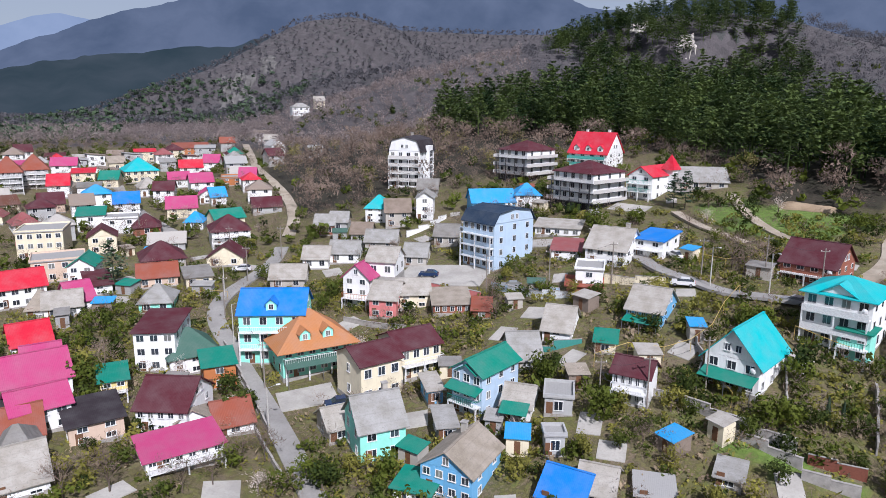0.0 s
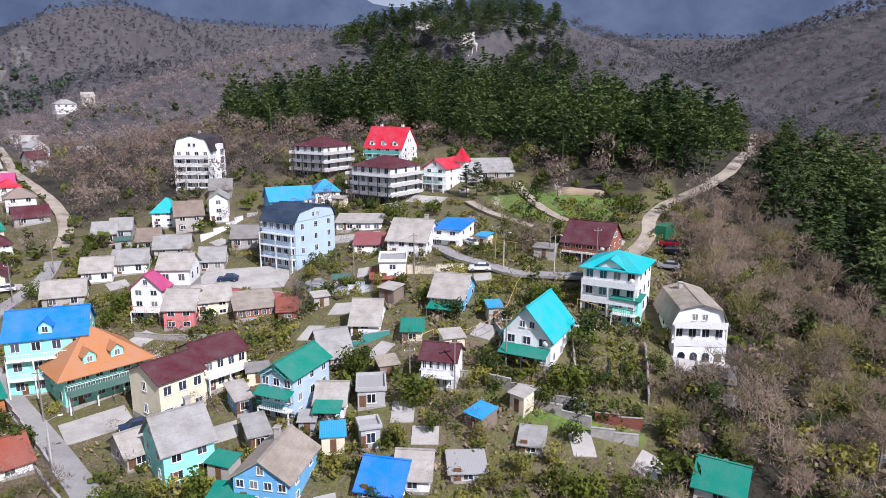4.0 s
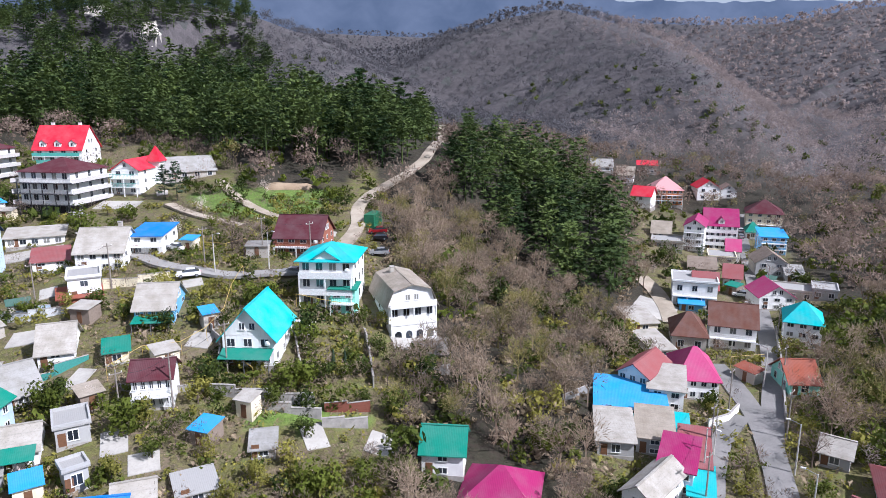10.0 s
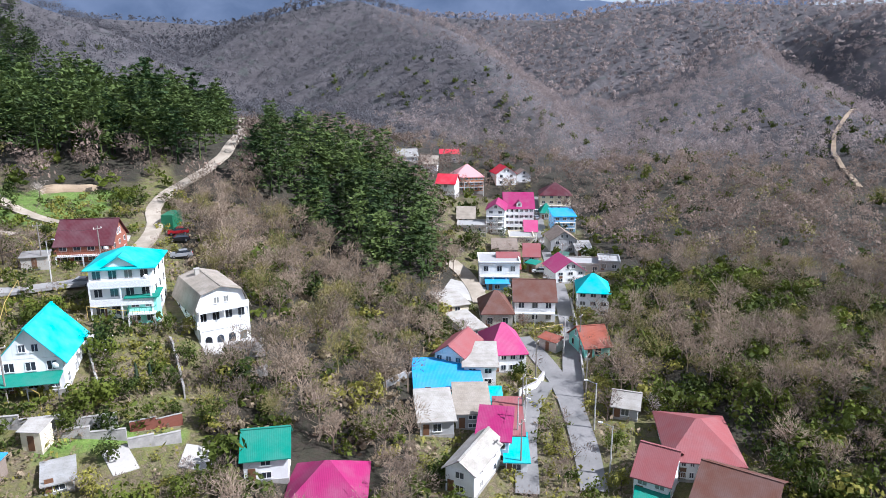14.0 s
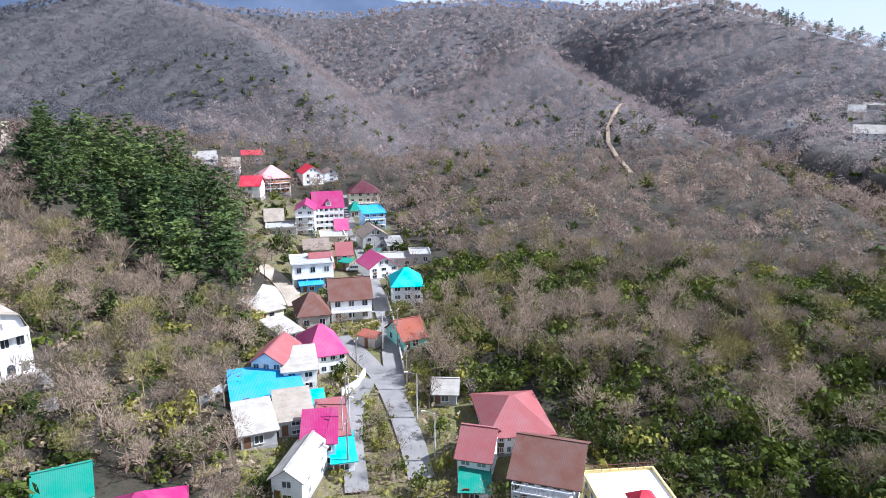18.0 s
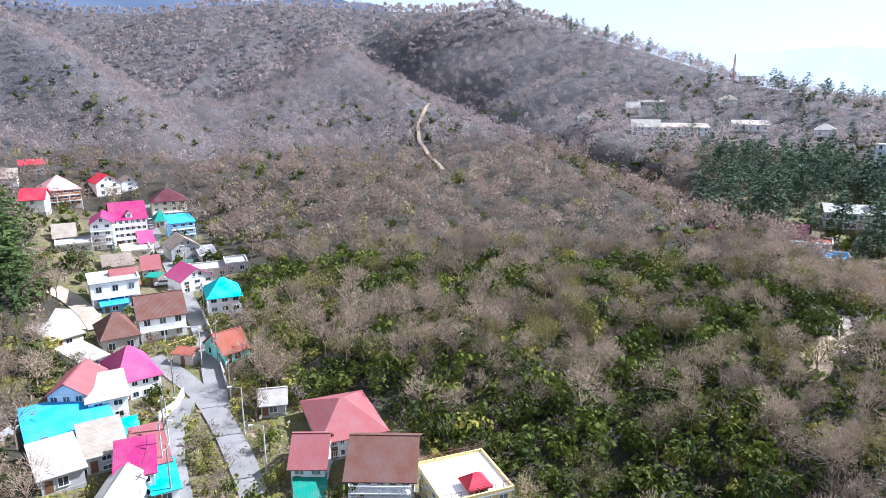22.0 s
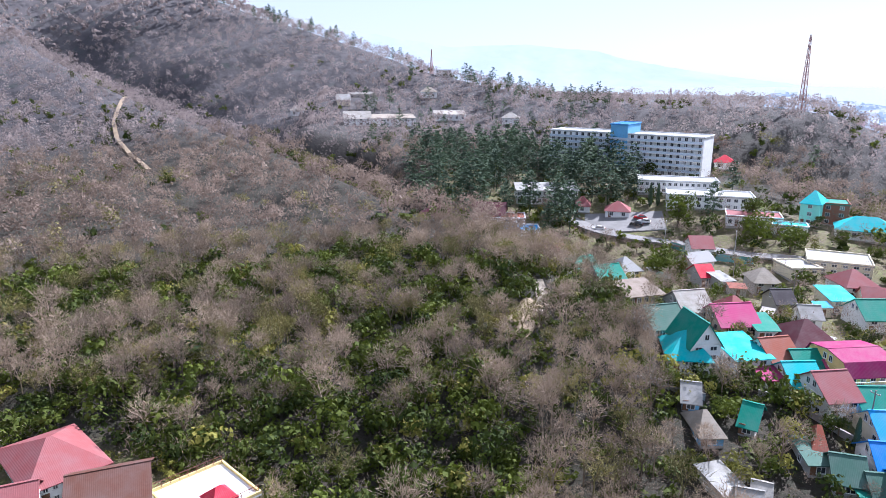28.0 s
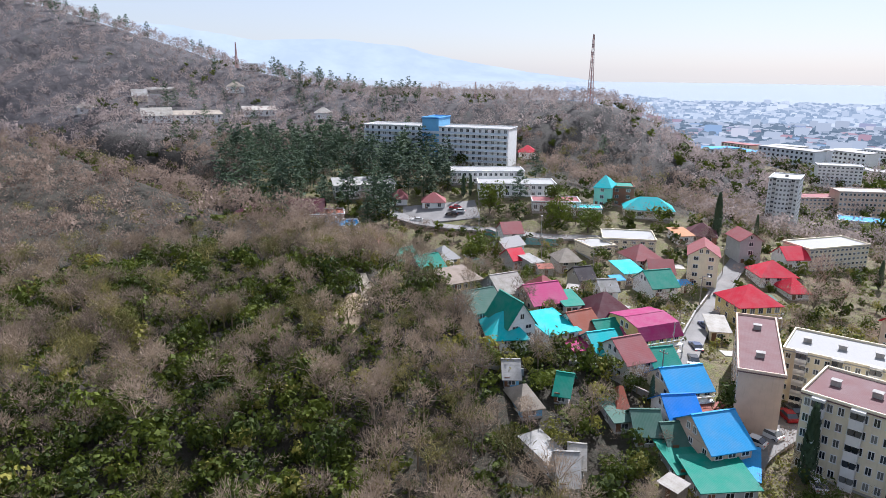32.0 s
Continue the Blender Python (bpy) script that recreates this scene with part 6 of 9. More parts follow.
house(35.7, 138.5, -0.555, 8.4, 11, 3.8, 2, WHITE, 'gable', slate(R_PALE), 'two-storey white house with a grey cement gabled roof', win=4, chimney=1)
house(44.6, 138.7, -0.683, 6.2, 9, 3.9, 2, WHITE, 'shed', roof_sheet(R_BLUE), 'two-storey white house with a bright blue lean-to roof', balcony=(1,), win=2, rise=0.9)
house(28.2, 126.1, -0.254, 5.0, 7, 4.1, 2, WHITE, 'flat', roof_sheet(R_GREY), 'two-storey white house with a grey flat roof', win=1)
house(27.2, 145.1, -0.253, 6.0, 8, 2.2, 2, WHITE, 'shed', roof_sheet(R_ROSE), 'two-storey white house with a dusky red lean-to roof')
house(26.8, 124.2, -0.213, 6.4, 5, 1.5, 1, BRICK, 'shed', roof_sheet(R_RUST), 'single-storey brick house with a rusty red lean-to roof', win=0, side=0)
house(35.4, 110.1, -0.580, 5.8, 9, 2.8, 2, SKYB, 'gable', slate(R_PALE), 'two-storey sky blue house with a grey cement gabled roof', win=5, veranda=R_GREEN)
house(20.1, 109.5, -0.349, 4.6, 9, 2.4, 2, WHITE, 'gable', slate(R_PALE), 'two-storey white house with a grey cement gabled roof')
house(12.8, 103.8, 0.078, 4.7, 9, 1.8, 1, STONE, 'gable', slate(R_GREY), 'single-storey stone house with a grey cement gabled roof')
house(25.9, 102.0, -0.282, 3.1, 4.5, 2.0, 1, CREAM, 'shed', roof_sheet(R_GREEN), 'single-storey cream house with a green lean-to roof', win=1)
house(27.1, 89.4, -0.532, 5.0, 5, 4.6, 2, WHITE, 'gable', roof_sheet(R_MAROON), 'two-storey white house with a maroon gabled roof', balcony=(1,), win=5, side=0, rise=1.6)
house(43.5, 91.9, -0.774, 7.5, 10, 4.9, 2, WHITE, 'gable', roof_sheet(R_TURQ), 'two-storey white house with a turquoise gabled roof', ridge='y', win=3, rise=4.2, over=0.7, dish=1, veranda=R_GREEN)
house(62.0, 100.0, -0.789, 9.2, 10, 8.6, 3, WHITE, 'hip', roof_sheet(R_TURQ), 'white three-storey guest house with balconies and a low turquoise roof', balcony=(1, 2), closed_rail=True, win=4, side=3, rise=2.0, over=0.7, gablet=1, dish=1)
house(60.9, 94.7, -0.812, 4.2, 3, 4.6, 2, MINT, 'shed', roof_sheet(R_GREEN), 'two-storey mint green house with a green lean-to roof', win=2, side=0, balcony=(1,), balcony_col=R_GREEN)
house(70.0, 90.4, -0.394, 8.1, 12, 5.8, 2, WHITE, 'mansard', slate(R_TAN), 'white house with arched windows and grey cement mansard roof', ridge='y', balcony=(1, 2), closed_rail=True, win=4, rise=3.6, over=0.6, chimney=1, arches=1, lift=-0.6)
house(68.5, 120.7, -0.820, 9.3, 10, 3.6, 2, BRICK, 'gable', roof_sheet(R_MAROON), 'two-storey brick house with a maroon gabled roof', win=4, balcony=(1,), dish=1, rise=3.6, balcony_col=BRICK)
house(53.2, 60.2, -0.825, 5.3, 6, 3.5, 2, WHITE, 'gable', roof_sheet(R_GREEN), 'two-storey white house with a green gabled roof', win=1, rise=2.2)
house(18.7, 72.9, -0.385, 4.0, 6, 2.1, 1, WHITE, 'gable', slate(R_PALE), 'single-storey white house with a grey cement gabled roof')
house(34.5, 73.6, -0.506, 2.8, 4, 1.4, 1, STONE, 'shed', slate(R_GREY), 'single-storey stone house with a grey cement lean-to roof', win=1, side=0)
house(16.5, 89.3, -0.183, 3.8, 5, 2.7, 1, GREYW, 'flat', roof_sheet(R_GREY), 'single-storey grey house with a grey flat roof', win=1)
house(14.4, 80.2, -0.005, 2.5, 2.5, 2.9, 1, GREYW, 'flat', roof_sheet(R_GREY), 'single-storey grey house with a grey flat roof', win=1, side=0)
house(11.2, 89.9, -0.327, 3.9, 6, 2.4, 1, WHITE, 'gable', slate(R_PALE), 'single-storey white house with a grey cement gabled roof', veranda=R_GREEN)
house(15.3, 73.2, -0.539, 5.2, 7, 1.4, 1, SKYB, 'gable', roof_sheet(R_BLUE), 'single-storey sky blue house with a bright blue gabled roof')
house(24.9, 71.7, -0.232, 4.1, 4, 1.4, 1, GREYW, 'shed', roof_sheet(R_GREY), 'single-storey grey house with a grey lean-to roof', win=1)
house(-1.6, 96.7, 0.272, 2.2, 5, 2.5, 1, SKYB, 'shed', slate(R_PALE), 'single-storey sky blue house with a grey cement lean-to roof')
house(0.4, 87.2, 0.164, 2.5, 5, 2.3, 1, GREYW, 'shed', slate(R_GREY), 'single-storey grey house with a grey cement lean-to roof')
house(-15.4, 90.3, 0.474, 3.6, 6, 2.3, 1, STONE, 'gable', slate(R_PALE), 'single-storey stone house with a grey cement gabled roof')
house(96.2, 58.1, -1.397, 5.2, 9, 3.7, 2, WHITE, 'gable', roof_sheet(R_ROSE), 'two-storey white house with a dusky red gabled roof', ridge='y', win=3)
house(104.7, 53.8, -0.896, 6.5, 11, 3.8, 2, WHITE, 'hip', roof_sheet(R_PINK), 'two-storey white house with a pink hipped roof', win=4)
house(95.5, 53.4, -1.027, 5.3, 8, 3.7, 2, WHITE, 'shed', slate(R_PALE), 'two-storey white house with a grey cement lean-to roof', win=2)
house(88.5, 55.7, -0.925, 10.5, 9, 1.8, 1, WHITE, 'shed', roof_sheet(R_SKY), 'single-storey white house with a light blue lean-to roof', win=3)
house(85.8, 49.6, -0.996, 9.6, 5, 1.2, 1, GREYW, 'shed', roof_sheet(R_TURQ), 'single-storey grey house with a turquoise lean-to roof', win=3)
house(77.6, 51.0, -0.889, 4.9, 8, 2.5, 1, GREYW, 'shed', slate(R_PALE), 'single-storey grey house with a grey cement lean-to roof')
house(83.0, 47.8, -0.981, 4.9, 8, 2.7, 2, GREYW, 'shed', slate(R_TAN), 'two-storey grey house with a grey cement lean-to roof')
house(77.7, 40.8, -1.154, 4.3, 7, 3.6, 2, PALEBLUE, 'shed', roof_sheet(R_MAG), 'two-storey pale blue house with a magenta lean-to roof', win=2, rise=1.4)
house(83.0, 41.4, -1.042, 3.7, 9, 2.3, 1, WHITE, 'shed', roof_sheet(R_ROSE), 'single-storey white house with a dusky red lean-to roof')
house(70.3, 39.9, -1.468, 4.0, 9, 3.8, 2, WHITE, 'gable', slate(R_PALE), 'two-storey white house with a grey cement gabled roof', ridge='y')
house(77.2, 37.2, -1.055, 2.8, 6, 1.9, 1, WHITE, 'shed', roof_sheet(R_TURQ), 'single-storey white house with a turquoise lean-to roof')
house(55.2, 51.9, -0.947, 9.1, 9, 2.0, 2, WHITE, 'hip', roof_sheet(R_MAG), 'two-storey white house with a magenta hipped roof')
house(113.0, 66.6, -0.530, 4.5, 8, 1.7, 1, WHITE, 'shed', slate(R_PALE), 'single-storey white house with a grey cement lean-to roof')
house(121.9, 75.9, -0.589, 5.4, 8, 1.9, 1, CREAM, 'shed', slate(R_PALE), 'single-storey cream house with a grey cement lean-to roof', win=1)
house(122.7, 64.9, -0.983, 6.3, 10, 3.7, 1, STONE, 'hip', roof_sheet(R_BROWN), 'single-storey stone house with a brown hipped roof')
house(132.0, 60.4, -1.057, 8.7, 10, 5.1, 2, WHITE, 'gable', roof_sheet(R_BROWN), 'two-storey white house with a brown gabled roof', win=3, balcony=(1,))
house(140.8, 50.1, -1.161, 6.7, 9, 5.6, 3, WHITE, 'hip', roof_sheet(R_TURQ), 'three-storey white house with a turquoise hipped roof', win=3, base=R_ROSE)
house(148.8, 78.1, -1.020, 10.0, 9, 6.1, 2, WHITE, 'flat', roof_sheet(R_GREY), 'two-storey white house with a grey flat roof', balcony=(1,))
house(151.7, 76.9, -1.033, 5.4, 9, 4.7, 2, WHITE, 'gable', roof_sheet(R_ROSE), 'two-storey white house with a dusky red gabled roof')
house(144.2, 76.1, -1.016, 5.1, 6, 2.0, 1, SKYB, 'shed', roof_sheet(R_SKY), 'single-storey sky blue house with a light blue lean-to roof')
house(162.1, 65.6, -0.812, 8.0, 9, 3.3, 2, WHITE, 'gable', roof_sheet(R_PINK), 'two-storey white house with a pink gabled roof', ridge='y')
house(170.1, 78.9, -1.103, 4.2, 8, 3.2, 2, WHITE, 'gable', roof_sheet(R_ROSE), 'two-storey white house with a dusky red gabled roof')
house(173.3, 89.1, -1.062, 6.9, 9, 2.0, 1, GREYW, 'shed', slate(R_UMBER), 'single-storey grey house with a grey cement lean-to roof')
house(186.0, 90.0, -1.052, 7.2, 9, 3.0, 2, CREAM, 'flat', roof_sheet(R_GREY), 'two-storey cream house with a grey flat roof')
house(193.9, 90.6, -1.065, 3.7, 8, 3.8, 2, WHITE, 'gable', roof_sheet(R_PINK), 'two-storey white house with a pink gabled roof')
house(193.3, 102.4, -1.152, 5.8, 12, 8.0, 4, WHITE, 'gable', roof_sheet(R_MAG), 'four-storey white house with a magenta gabled roof', ridge='y', balcony=(1, 2, 3), win=2)
house(205.8, 101.1, -1.029, 9.7, 13, 8.0, 4, WHITE, 'gable', roof_sheet(R_MAG), 'white four-storey hotel with a magenta roof', win=6, balcony=(1, 2, 3), closed_rail=True, dormer=1)
house(243.1, 143.2, -0.902, 12.1, 13, 6.2, 3, ORANGE, 'hip', roof_sheet(R_BLOND), 'brick red three-storey hotel with white balconies', balcony=(1, 2), win=6)
house(218.7, 137.2, -1.216, 7.0, 9, 4.7, 2, WHITE, 'gable', roof_sheet(R_RED), 'two-storey white house with a red gabled roof')
house(264.1, 165.0, -0.978, 8.2, 9, 3.6, 2, STONE, 'shed', roof_sheet(R_RED), 'two-storey stone house with a red lean-to roof')
house(242.6, 173.8, -0.812, 8.9, 9, 2.0, 1, WHITE, 'gable', slate(R_GREY), 'single-storey white house with a grey cement gabled roof')
house(240.3, 159.8, -1.053, 6.7, 9, 3.6, 2, WHITE, 'gable', slate(R_TAN), 'two-storey white house with a grey cement gabled roof')
house(260.3, 135.2, -0.817, 8.7, 10, 5.3, 2, WHITE, 'gable', roof_sheet(R_RED), 'two-storey white house with a red gabled roof', ridge='y')
house(266.2, 129.0, -0.948, 5.9, 9, 3.4, 2, WHITE, 'gable', slate(R_UMBER), 'two-storey white house with a grey cement gabled roof', ridge='y')
house(248.9, 106.2, -1.099, 12.0, 12, 6.2, 3, CREAM, 'hip', roof_sheet(R_MAROON), 'three-storey cream house with a maroon hipped roof', balcony=(1,), win=4)
house(214.2, 88.3, -0.975, 7.3, 9, 5.7, 3, SKYB, 'shed', roof_sheet(R_SKY), 'three-storey sky blue house with a light blue lean-to roof', balcony=(1, 2), win=3)
house(230.3, 101.5, -1.070, 4.1, 8, 2.9, 1, WHITE, 'hip', roof_sheet(R_GREEN), 'single-storey white house with a green hipped roof')
house(189.0, 78.1, -0.940, 7.9, 9, 4.1, 2, GREYW, 'gable', slate(R_UMBER), 'two-storey grey house with a grey cement gabled roof', ridge='y')
house(186.6, 70.1, -1.040, 4.3, 8, 2.0, 1, WHITE, 'shed', slate(R_GREY), 'single-storey white house with a grey cement lean-to roof')
house(171.6, 64.2, -1.144, 9.0, 7, 2.2, 1, STONE, 'flat', roof_sheet(R_GREY), 'single-storey stone house with a grey flat roof', win=3)
house(174.1, 57.8, -1.182, 5.3, 7, 2.4, 1, GREYW, 'flat', roof_sheet(R_GREY), 'single-storey grey house with a grey flat roof', win=2)
house(118.0, 42.0, -0.806, 4.9, 8, 2.5, 1, MINT, 'gable', roof_sheet(R_RUST), 'single-storey mint green house with a rusty red gabled roof')
house(189.5, 111.8, -1.038, 5.5, 9, 2.2, 1, STONE, 'gable', slate(R_TAN), 'single-storey stone house with a grey cement gabled roof')
house(182.7, 105.6, -1.047, 8.7, 9, 2.3, 1, STONE, 'flat', roof_sheet(R_GREY), 'single-storey stone house with a grey flat roof')
house(92.4, 16.5, -1.166, 8.8, 13, 3.4, 2, WHITE, 'hip', roof_sheet(R_ROSE), 'two-storey white house with a dusky red hipped roof', win=8, rise=2.6, over=0.7)
house(83.1, 19.1, -1.544, 4.4, 8, 3.4, 2, WHITE, 'gable', roof_sheet(R_ROSE), 'two-storey white house with a dusky red gabled roof', win=2)
house(81.4, 9.0, -1.591, 8.0, 11, 4.5, 3, WHITE, 'gable', roof_sheet(R_BROWN), 'three-storey white house with a brown gabled roof', balcony=(1, 2), win=5, rise=2.8, over=0.7)
house(76.3, -1.4, -1.178, 8.9, 9, 5.1, 3, YELLOW, 'flat', roof_sheet(R_WHITE), 'three-storey ochre building with a white flat roof and a roof rail', win=4, side=4, roof_rail=1)
house(73.8, -2.8, -1.178, 2.4, 2.4, 6.4, 3, ORANGE, 'hip', roof_sheet(R_RED), 'small red-roofed stair turret of the ochre building', win=1, side=1, rise=1.0)
house(77.9, 18.5, -1.337, 3.5, 6, 1.6, 1, WHITE, 'shed', roof_sheet(R_GREEN), 'single-storey white house with a green lean-to roof')
house(98.4, 28.4, -1.35, 3.7, 4.5, 2.3, 1, GREYW, 'gable', slate(R_PALE), 'single-storey grey house with a grey cement gabled roof')
house(239.6, -186.3, -2.572, 66.0, 15, 16.1, 7, WHITE, 'flat', roof_sheet(R_GREY), 'long seven-storey sanatorium with blue and white balconies', balcony=(1, 2, 3, 4, 5, 6), closed_rail=True, tall=1.25, win=24, side=0, balcony_col=(0.56, 0.64, 0.72))
house(240.9, -185.4, -2.567, 7.4, 16, 19.9, 7, SKYB, 'flat', roof_sheet(R_BLUE), 'blue stair tower of the long hotel', win=0, side=0)
house(216.3, -132.0, -1.982, 22.3, 10, 5.3, 2, WHITE, 'shed', slate(R_GREY), 'two-storey white house with a grey cement lean-to roof', win=12)
house(198.9, -178.1, -2.199, 28.1, 12, 4.6, 2, WHITE, 'flat', roof_sheet(R_GREY), 'two-storey white house with a grey flat roof', win=14)
house(178.9, -174.7, -2.242, 27.8, 12, 4.5, 2, WHITE, 'flat', roof_sheet(R_GREY), 'two-storey white house with a grey flat roof', win=12)
house(157.2, -172.6, -2.300, 15.9, 10, 3.3, 1, WHITE, 'flat', roof_sheet(R_ROSE), 'single-storey white house with a dusky red flat roof', win=8)
house(145.3, -174.9, -2.345, 9.6, 6, 2.7, 1, WHITE, 'flat', roof_sheet(R_TURQ), 'single-storey white house with a turquoise flat roof')
house(149.4, -189.2, -2.644, 5.5, 10, 7.1, 3, MINT, 'hip', roof_sheet(R_TURQ), 'three-storey mint green house with a turquoise hipped roof')
house(148.0, -196.5, -2.394, 7.7, 10, 6.6, 3, BRICK, 'flat', roof_sheet(R_GREEN), 'three-storey brick house with a green flat roof')
house(133.2, -191.9, -2.432, 15.7, 10, 3.4, 1, WHITE, 'hip', roof_sheet(R_TURQ), 'single-storey white house with a turquoise hipped roof', win=5)
house(207.7, -85.3, -2.097, 13.0, 11, 2.9, 1, BRICK, 'hip', roof_sheet(R_MAROON), 'single-storey brick house with a maroon hipped roof')
house(204.1, -102.6, -2.139, 10.9, 10, 2.5, 1, BRICK, 'gable', roof_sheet(R_MAROON), 'single-storey brick house with a maroon gabled roof')
house(199.1, -106.9, -2.064, 11.5, 9, 2.9, 2, WHITE, 'flat', roof_sheet(R_RUST), 'two-storey white house with a rusty red flat roof')
house(187.8, -105.9, -1.999, 11.3, 9, 2.9, 2, WHITE, 'flat', roof_sheet(R_SKY), 'two-storey white house with a light blue flat roof')
house(172.6, -108.4, -1.566, 8.6, 8, 2.1, 1, BRICK, 'hip', roof_sheet(R_ROSE), 'single-storey brick house with a dusky red hipped roof')
house(376.5, -126.1, -1.757, 24.5, 12, 4.8, 2, WHITE, 'shed', slate(R_TAN), 'two-storey white house with a grey cement lean-to roof', win=7)
house(376.7, -105.1, -1.774, 14.7, 11, 4.3, 2, WHITE, 'gable', slate(R_PALE), 'two-storey white house with a grey cement gabled roof')
house(417.2, -108.0, -1.755, 7.7, 10, 3.7, 2, CREAM, 'gable', slate(R_GREY), 'two-storey cream house with a grey cement gabled roof')
house(441.1, -126.2, -1.780, 16.4, 9, 2.7, 1, STONE, 'shed', slate(R_ASH), 'single-storey stone house with a grey cement lean-to roof')
house(378.6, -162.5, -1.873, 18.1, 12, 3.8, 1, WHITE, 'shed', slate(R_PALE), 'single-storey white house with a grey cement lean-to roof')
house(464.1, -194.5, -1.968, 10.8, 14, 4.5, 2, WHITE, 'flat', roof_sheet(R_GREY), 'two-storey white house with a grey flat roof', win=5)
house(202.3, -138.9, -2.172, 5.3, 8, 2.7, 1, WHITE, 'hip', roof_sheet(R_ROSE), 'single-storey white house with a dusky red hipped roof')
house(191.3, -146.1, -2.223, 8.0, 8, 2.7, 1, WHITE, 'hip', roof_sheet(R_ROSE), 'single-storey white house with a dusky red hipped roof')
house(224.6, -226.1, -2.360, 7.8, 8, 3.4, 1, WHITE, 'hip', roof_sheet(R_RED), 'single-storey white house with a red hipped roof')
house(352.9, -189.9, -2.064, 9.6, 8, 4.1, 1, WHITE, 'hip', slate(R_PALE), 'single-storey white house with a grey cement hipped roof')
house(436.5, -83.2, -1.759, 8.3, 8, 4.0, 1, WHITE, 'hip', slate(R_PALE), 'single-storey white house with a grey cement hipped roof')
house(420.9, -165.9, -1.946, 10.5, 8, 4.4, 1, WHITE, 'hip', slate(R_TAN), 'single-storey white house with a grey cement hipped roof')
house(50.6, -107.3, -2.624, 6.3, 26, 10.4, 5, BEIGE, 'flat', roof_sheet(R_FLAT), 'five-storey pinkish panel block with a red flat roof', win=0, side=9, hatch=2)
house(41.6, -118.1, -2.870, 15.9, 11, 9.4, 5, CREAM, 'flat', roof_sheet(R_GREY), 'five-storey cream apartment block with rows of windows', win=11, hatch=3, loggia=(-0.33, 0.0, 0.33))
house(29.8, -99.6, -3.016, 15.6, 11, 11.9, 5, CREAM, 'flat', roof_sheet(R_FLAT), 'five-storey cream panel block with glazed loggias', win=11, side=4, hatch=3, loggia=(-0.36, -0.05, 0.3))
house(57.6, -96.0, -2.021, 7.2, 8, 3.2, 2, CREAM, 'gable', roof_sheet(R_SKY), 'two-storey cream house with a light blue gabled roof', win=4, balcony=(1,))
house(53.3, -88.9, -2.122, 4.8, 8, 2.9, 1, WHITE, 'gable', roof_sheet(R_BLUE), 'single-storey white house with a bright blue gabled roof')
house(46.3, -87.1, -1.974, 6.6, 10, 3.6, 2, BEIGE, 'gable', roof_sheet(R_SKY), 'two-storey beige house with a light blue gabled roof', win=3)
house(40.3, -86.9, -2.640, 2.8, 7, 1.4, 1, WHITE, 'shed', roof_sheet(R_SKY), 'single-storey white house with a light blue lean-to roof')
house(41.2, -80.9, -2.140, 7.9, 7, 1.9, 1, GREYW, 'shed', roof_sheet(R_GREEN), 'single-storey grey house with a green lean-to roof')
house(47.0, -80.9, -2.085, 4.3, 7, 1.4, 1, GREYW, 'shed', roof_sheet(R_GREEN), 'single-storey grey house with a green lean-to roof')
house(50.7, -84.7, -2.122, 4.2, 7, 1.5, 1, GREYW, 'gable', roof_sheet(R_DULL), 'single-storey grey house with a dull green gabled roof')
house(48.7, -94.0, -2.116, 4.3, 8, 1.3, 1, GREYW, 'shed', roof_sheet(R_RUST), 'single-storey grey house with a rusty red lean-to roof')
house(91.3, -157.3, -2.577, 7.2, 10, 8.4, 4, CREAM, 'gable', roof_sheet(R_ROSE), 'four-storey cream house with a dusky red gabled roof', ridge='y', win=2, side=3)
house(71.1, -143.1, -2.099, 9.7, 10, 5.2, 2, YELLOW, 'hip', roof_sheet(R_RED), 'two-storey yellow house with a red hipped roof', win=5, balcony=(1,))
house(80.8, -172.9, -2.224, 9.1, 9, 3.3, 2, WHITE, 'hip', roof_sheet(R_RED), 'two-storey white house with a red hipped roof')
house(73.6, -169.5, -2.184, 4.7, 8, 2.1, 1, WHITE, 'hip', roof_sheet(R_RED), 'single-storey white house with a red hipped roof')
house(93.7, -181.8, -2.220, 6.0, 9, 7.3, 3, GREYW, 'gable', roof_sheet(R_ROSE), 'three-storey grey house with a dusky red gabled roof', ridge='y')
house(71.8, -105.1, -1.862, 8.5, 11, 4.5, 3, YELLOW, 'mansard', roof_sheet(R_MAG), 'three-storey yellow house with a magenta mansard roof', balcony=(1, 2), win=5, rise=2.6)
house(68.0, -94.8, -1.838, 5.4, 9, 3.6, 2, WHITE, 'gable', roof_sheet(R_ROSE), 'two-storey white house with a dusky red gabled roof')
house(86.5, -82.6, -2.121, 6.8, 10, 3.1, 2, WHITE, 'hip', roof_sheet(R_TURQ), 'two-storey white house with a turquoise hipped roof', win=4)
house(86.5, -84.4, -1.796, 5.6, 8, 4.8, 3, WHITE, 'gable', roof_sheet(R_GREEN), 'three-storey white house with a green gabled roof', ridge='y', rise=4.0)
house(82.4, -91.0, -1.791, 6.5, 9, 3.1, 2, WHITE, 'shed', roof_sheet(R_TURQ), 'two-storey white house with a turquoise lean-to roof')
house(83.5, -108.1, -1.970, 9.0, 11, 2.9, 2, BEIGE, 'hip', roof_sheet(R_MAROON), 'two-storey beige house with a maroon hipped roof', win=4)
house(95.0, -101.1, -1.839, 7.7, 9, 2.0, 1, BEIGE, 'gable', roof_sheet(R_PINK), 'single-storey beige house with a pink gabled roof')
house(80.7, -96.8, -1.764, 5.3, 8, 2.5, 2, WHITE, 'gable', roof_sheet(R_RUST), 'two-storey white house with a rusty red gabled roof')
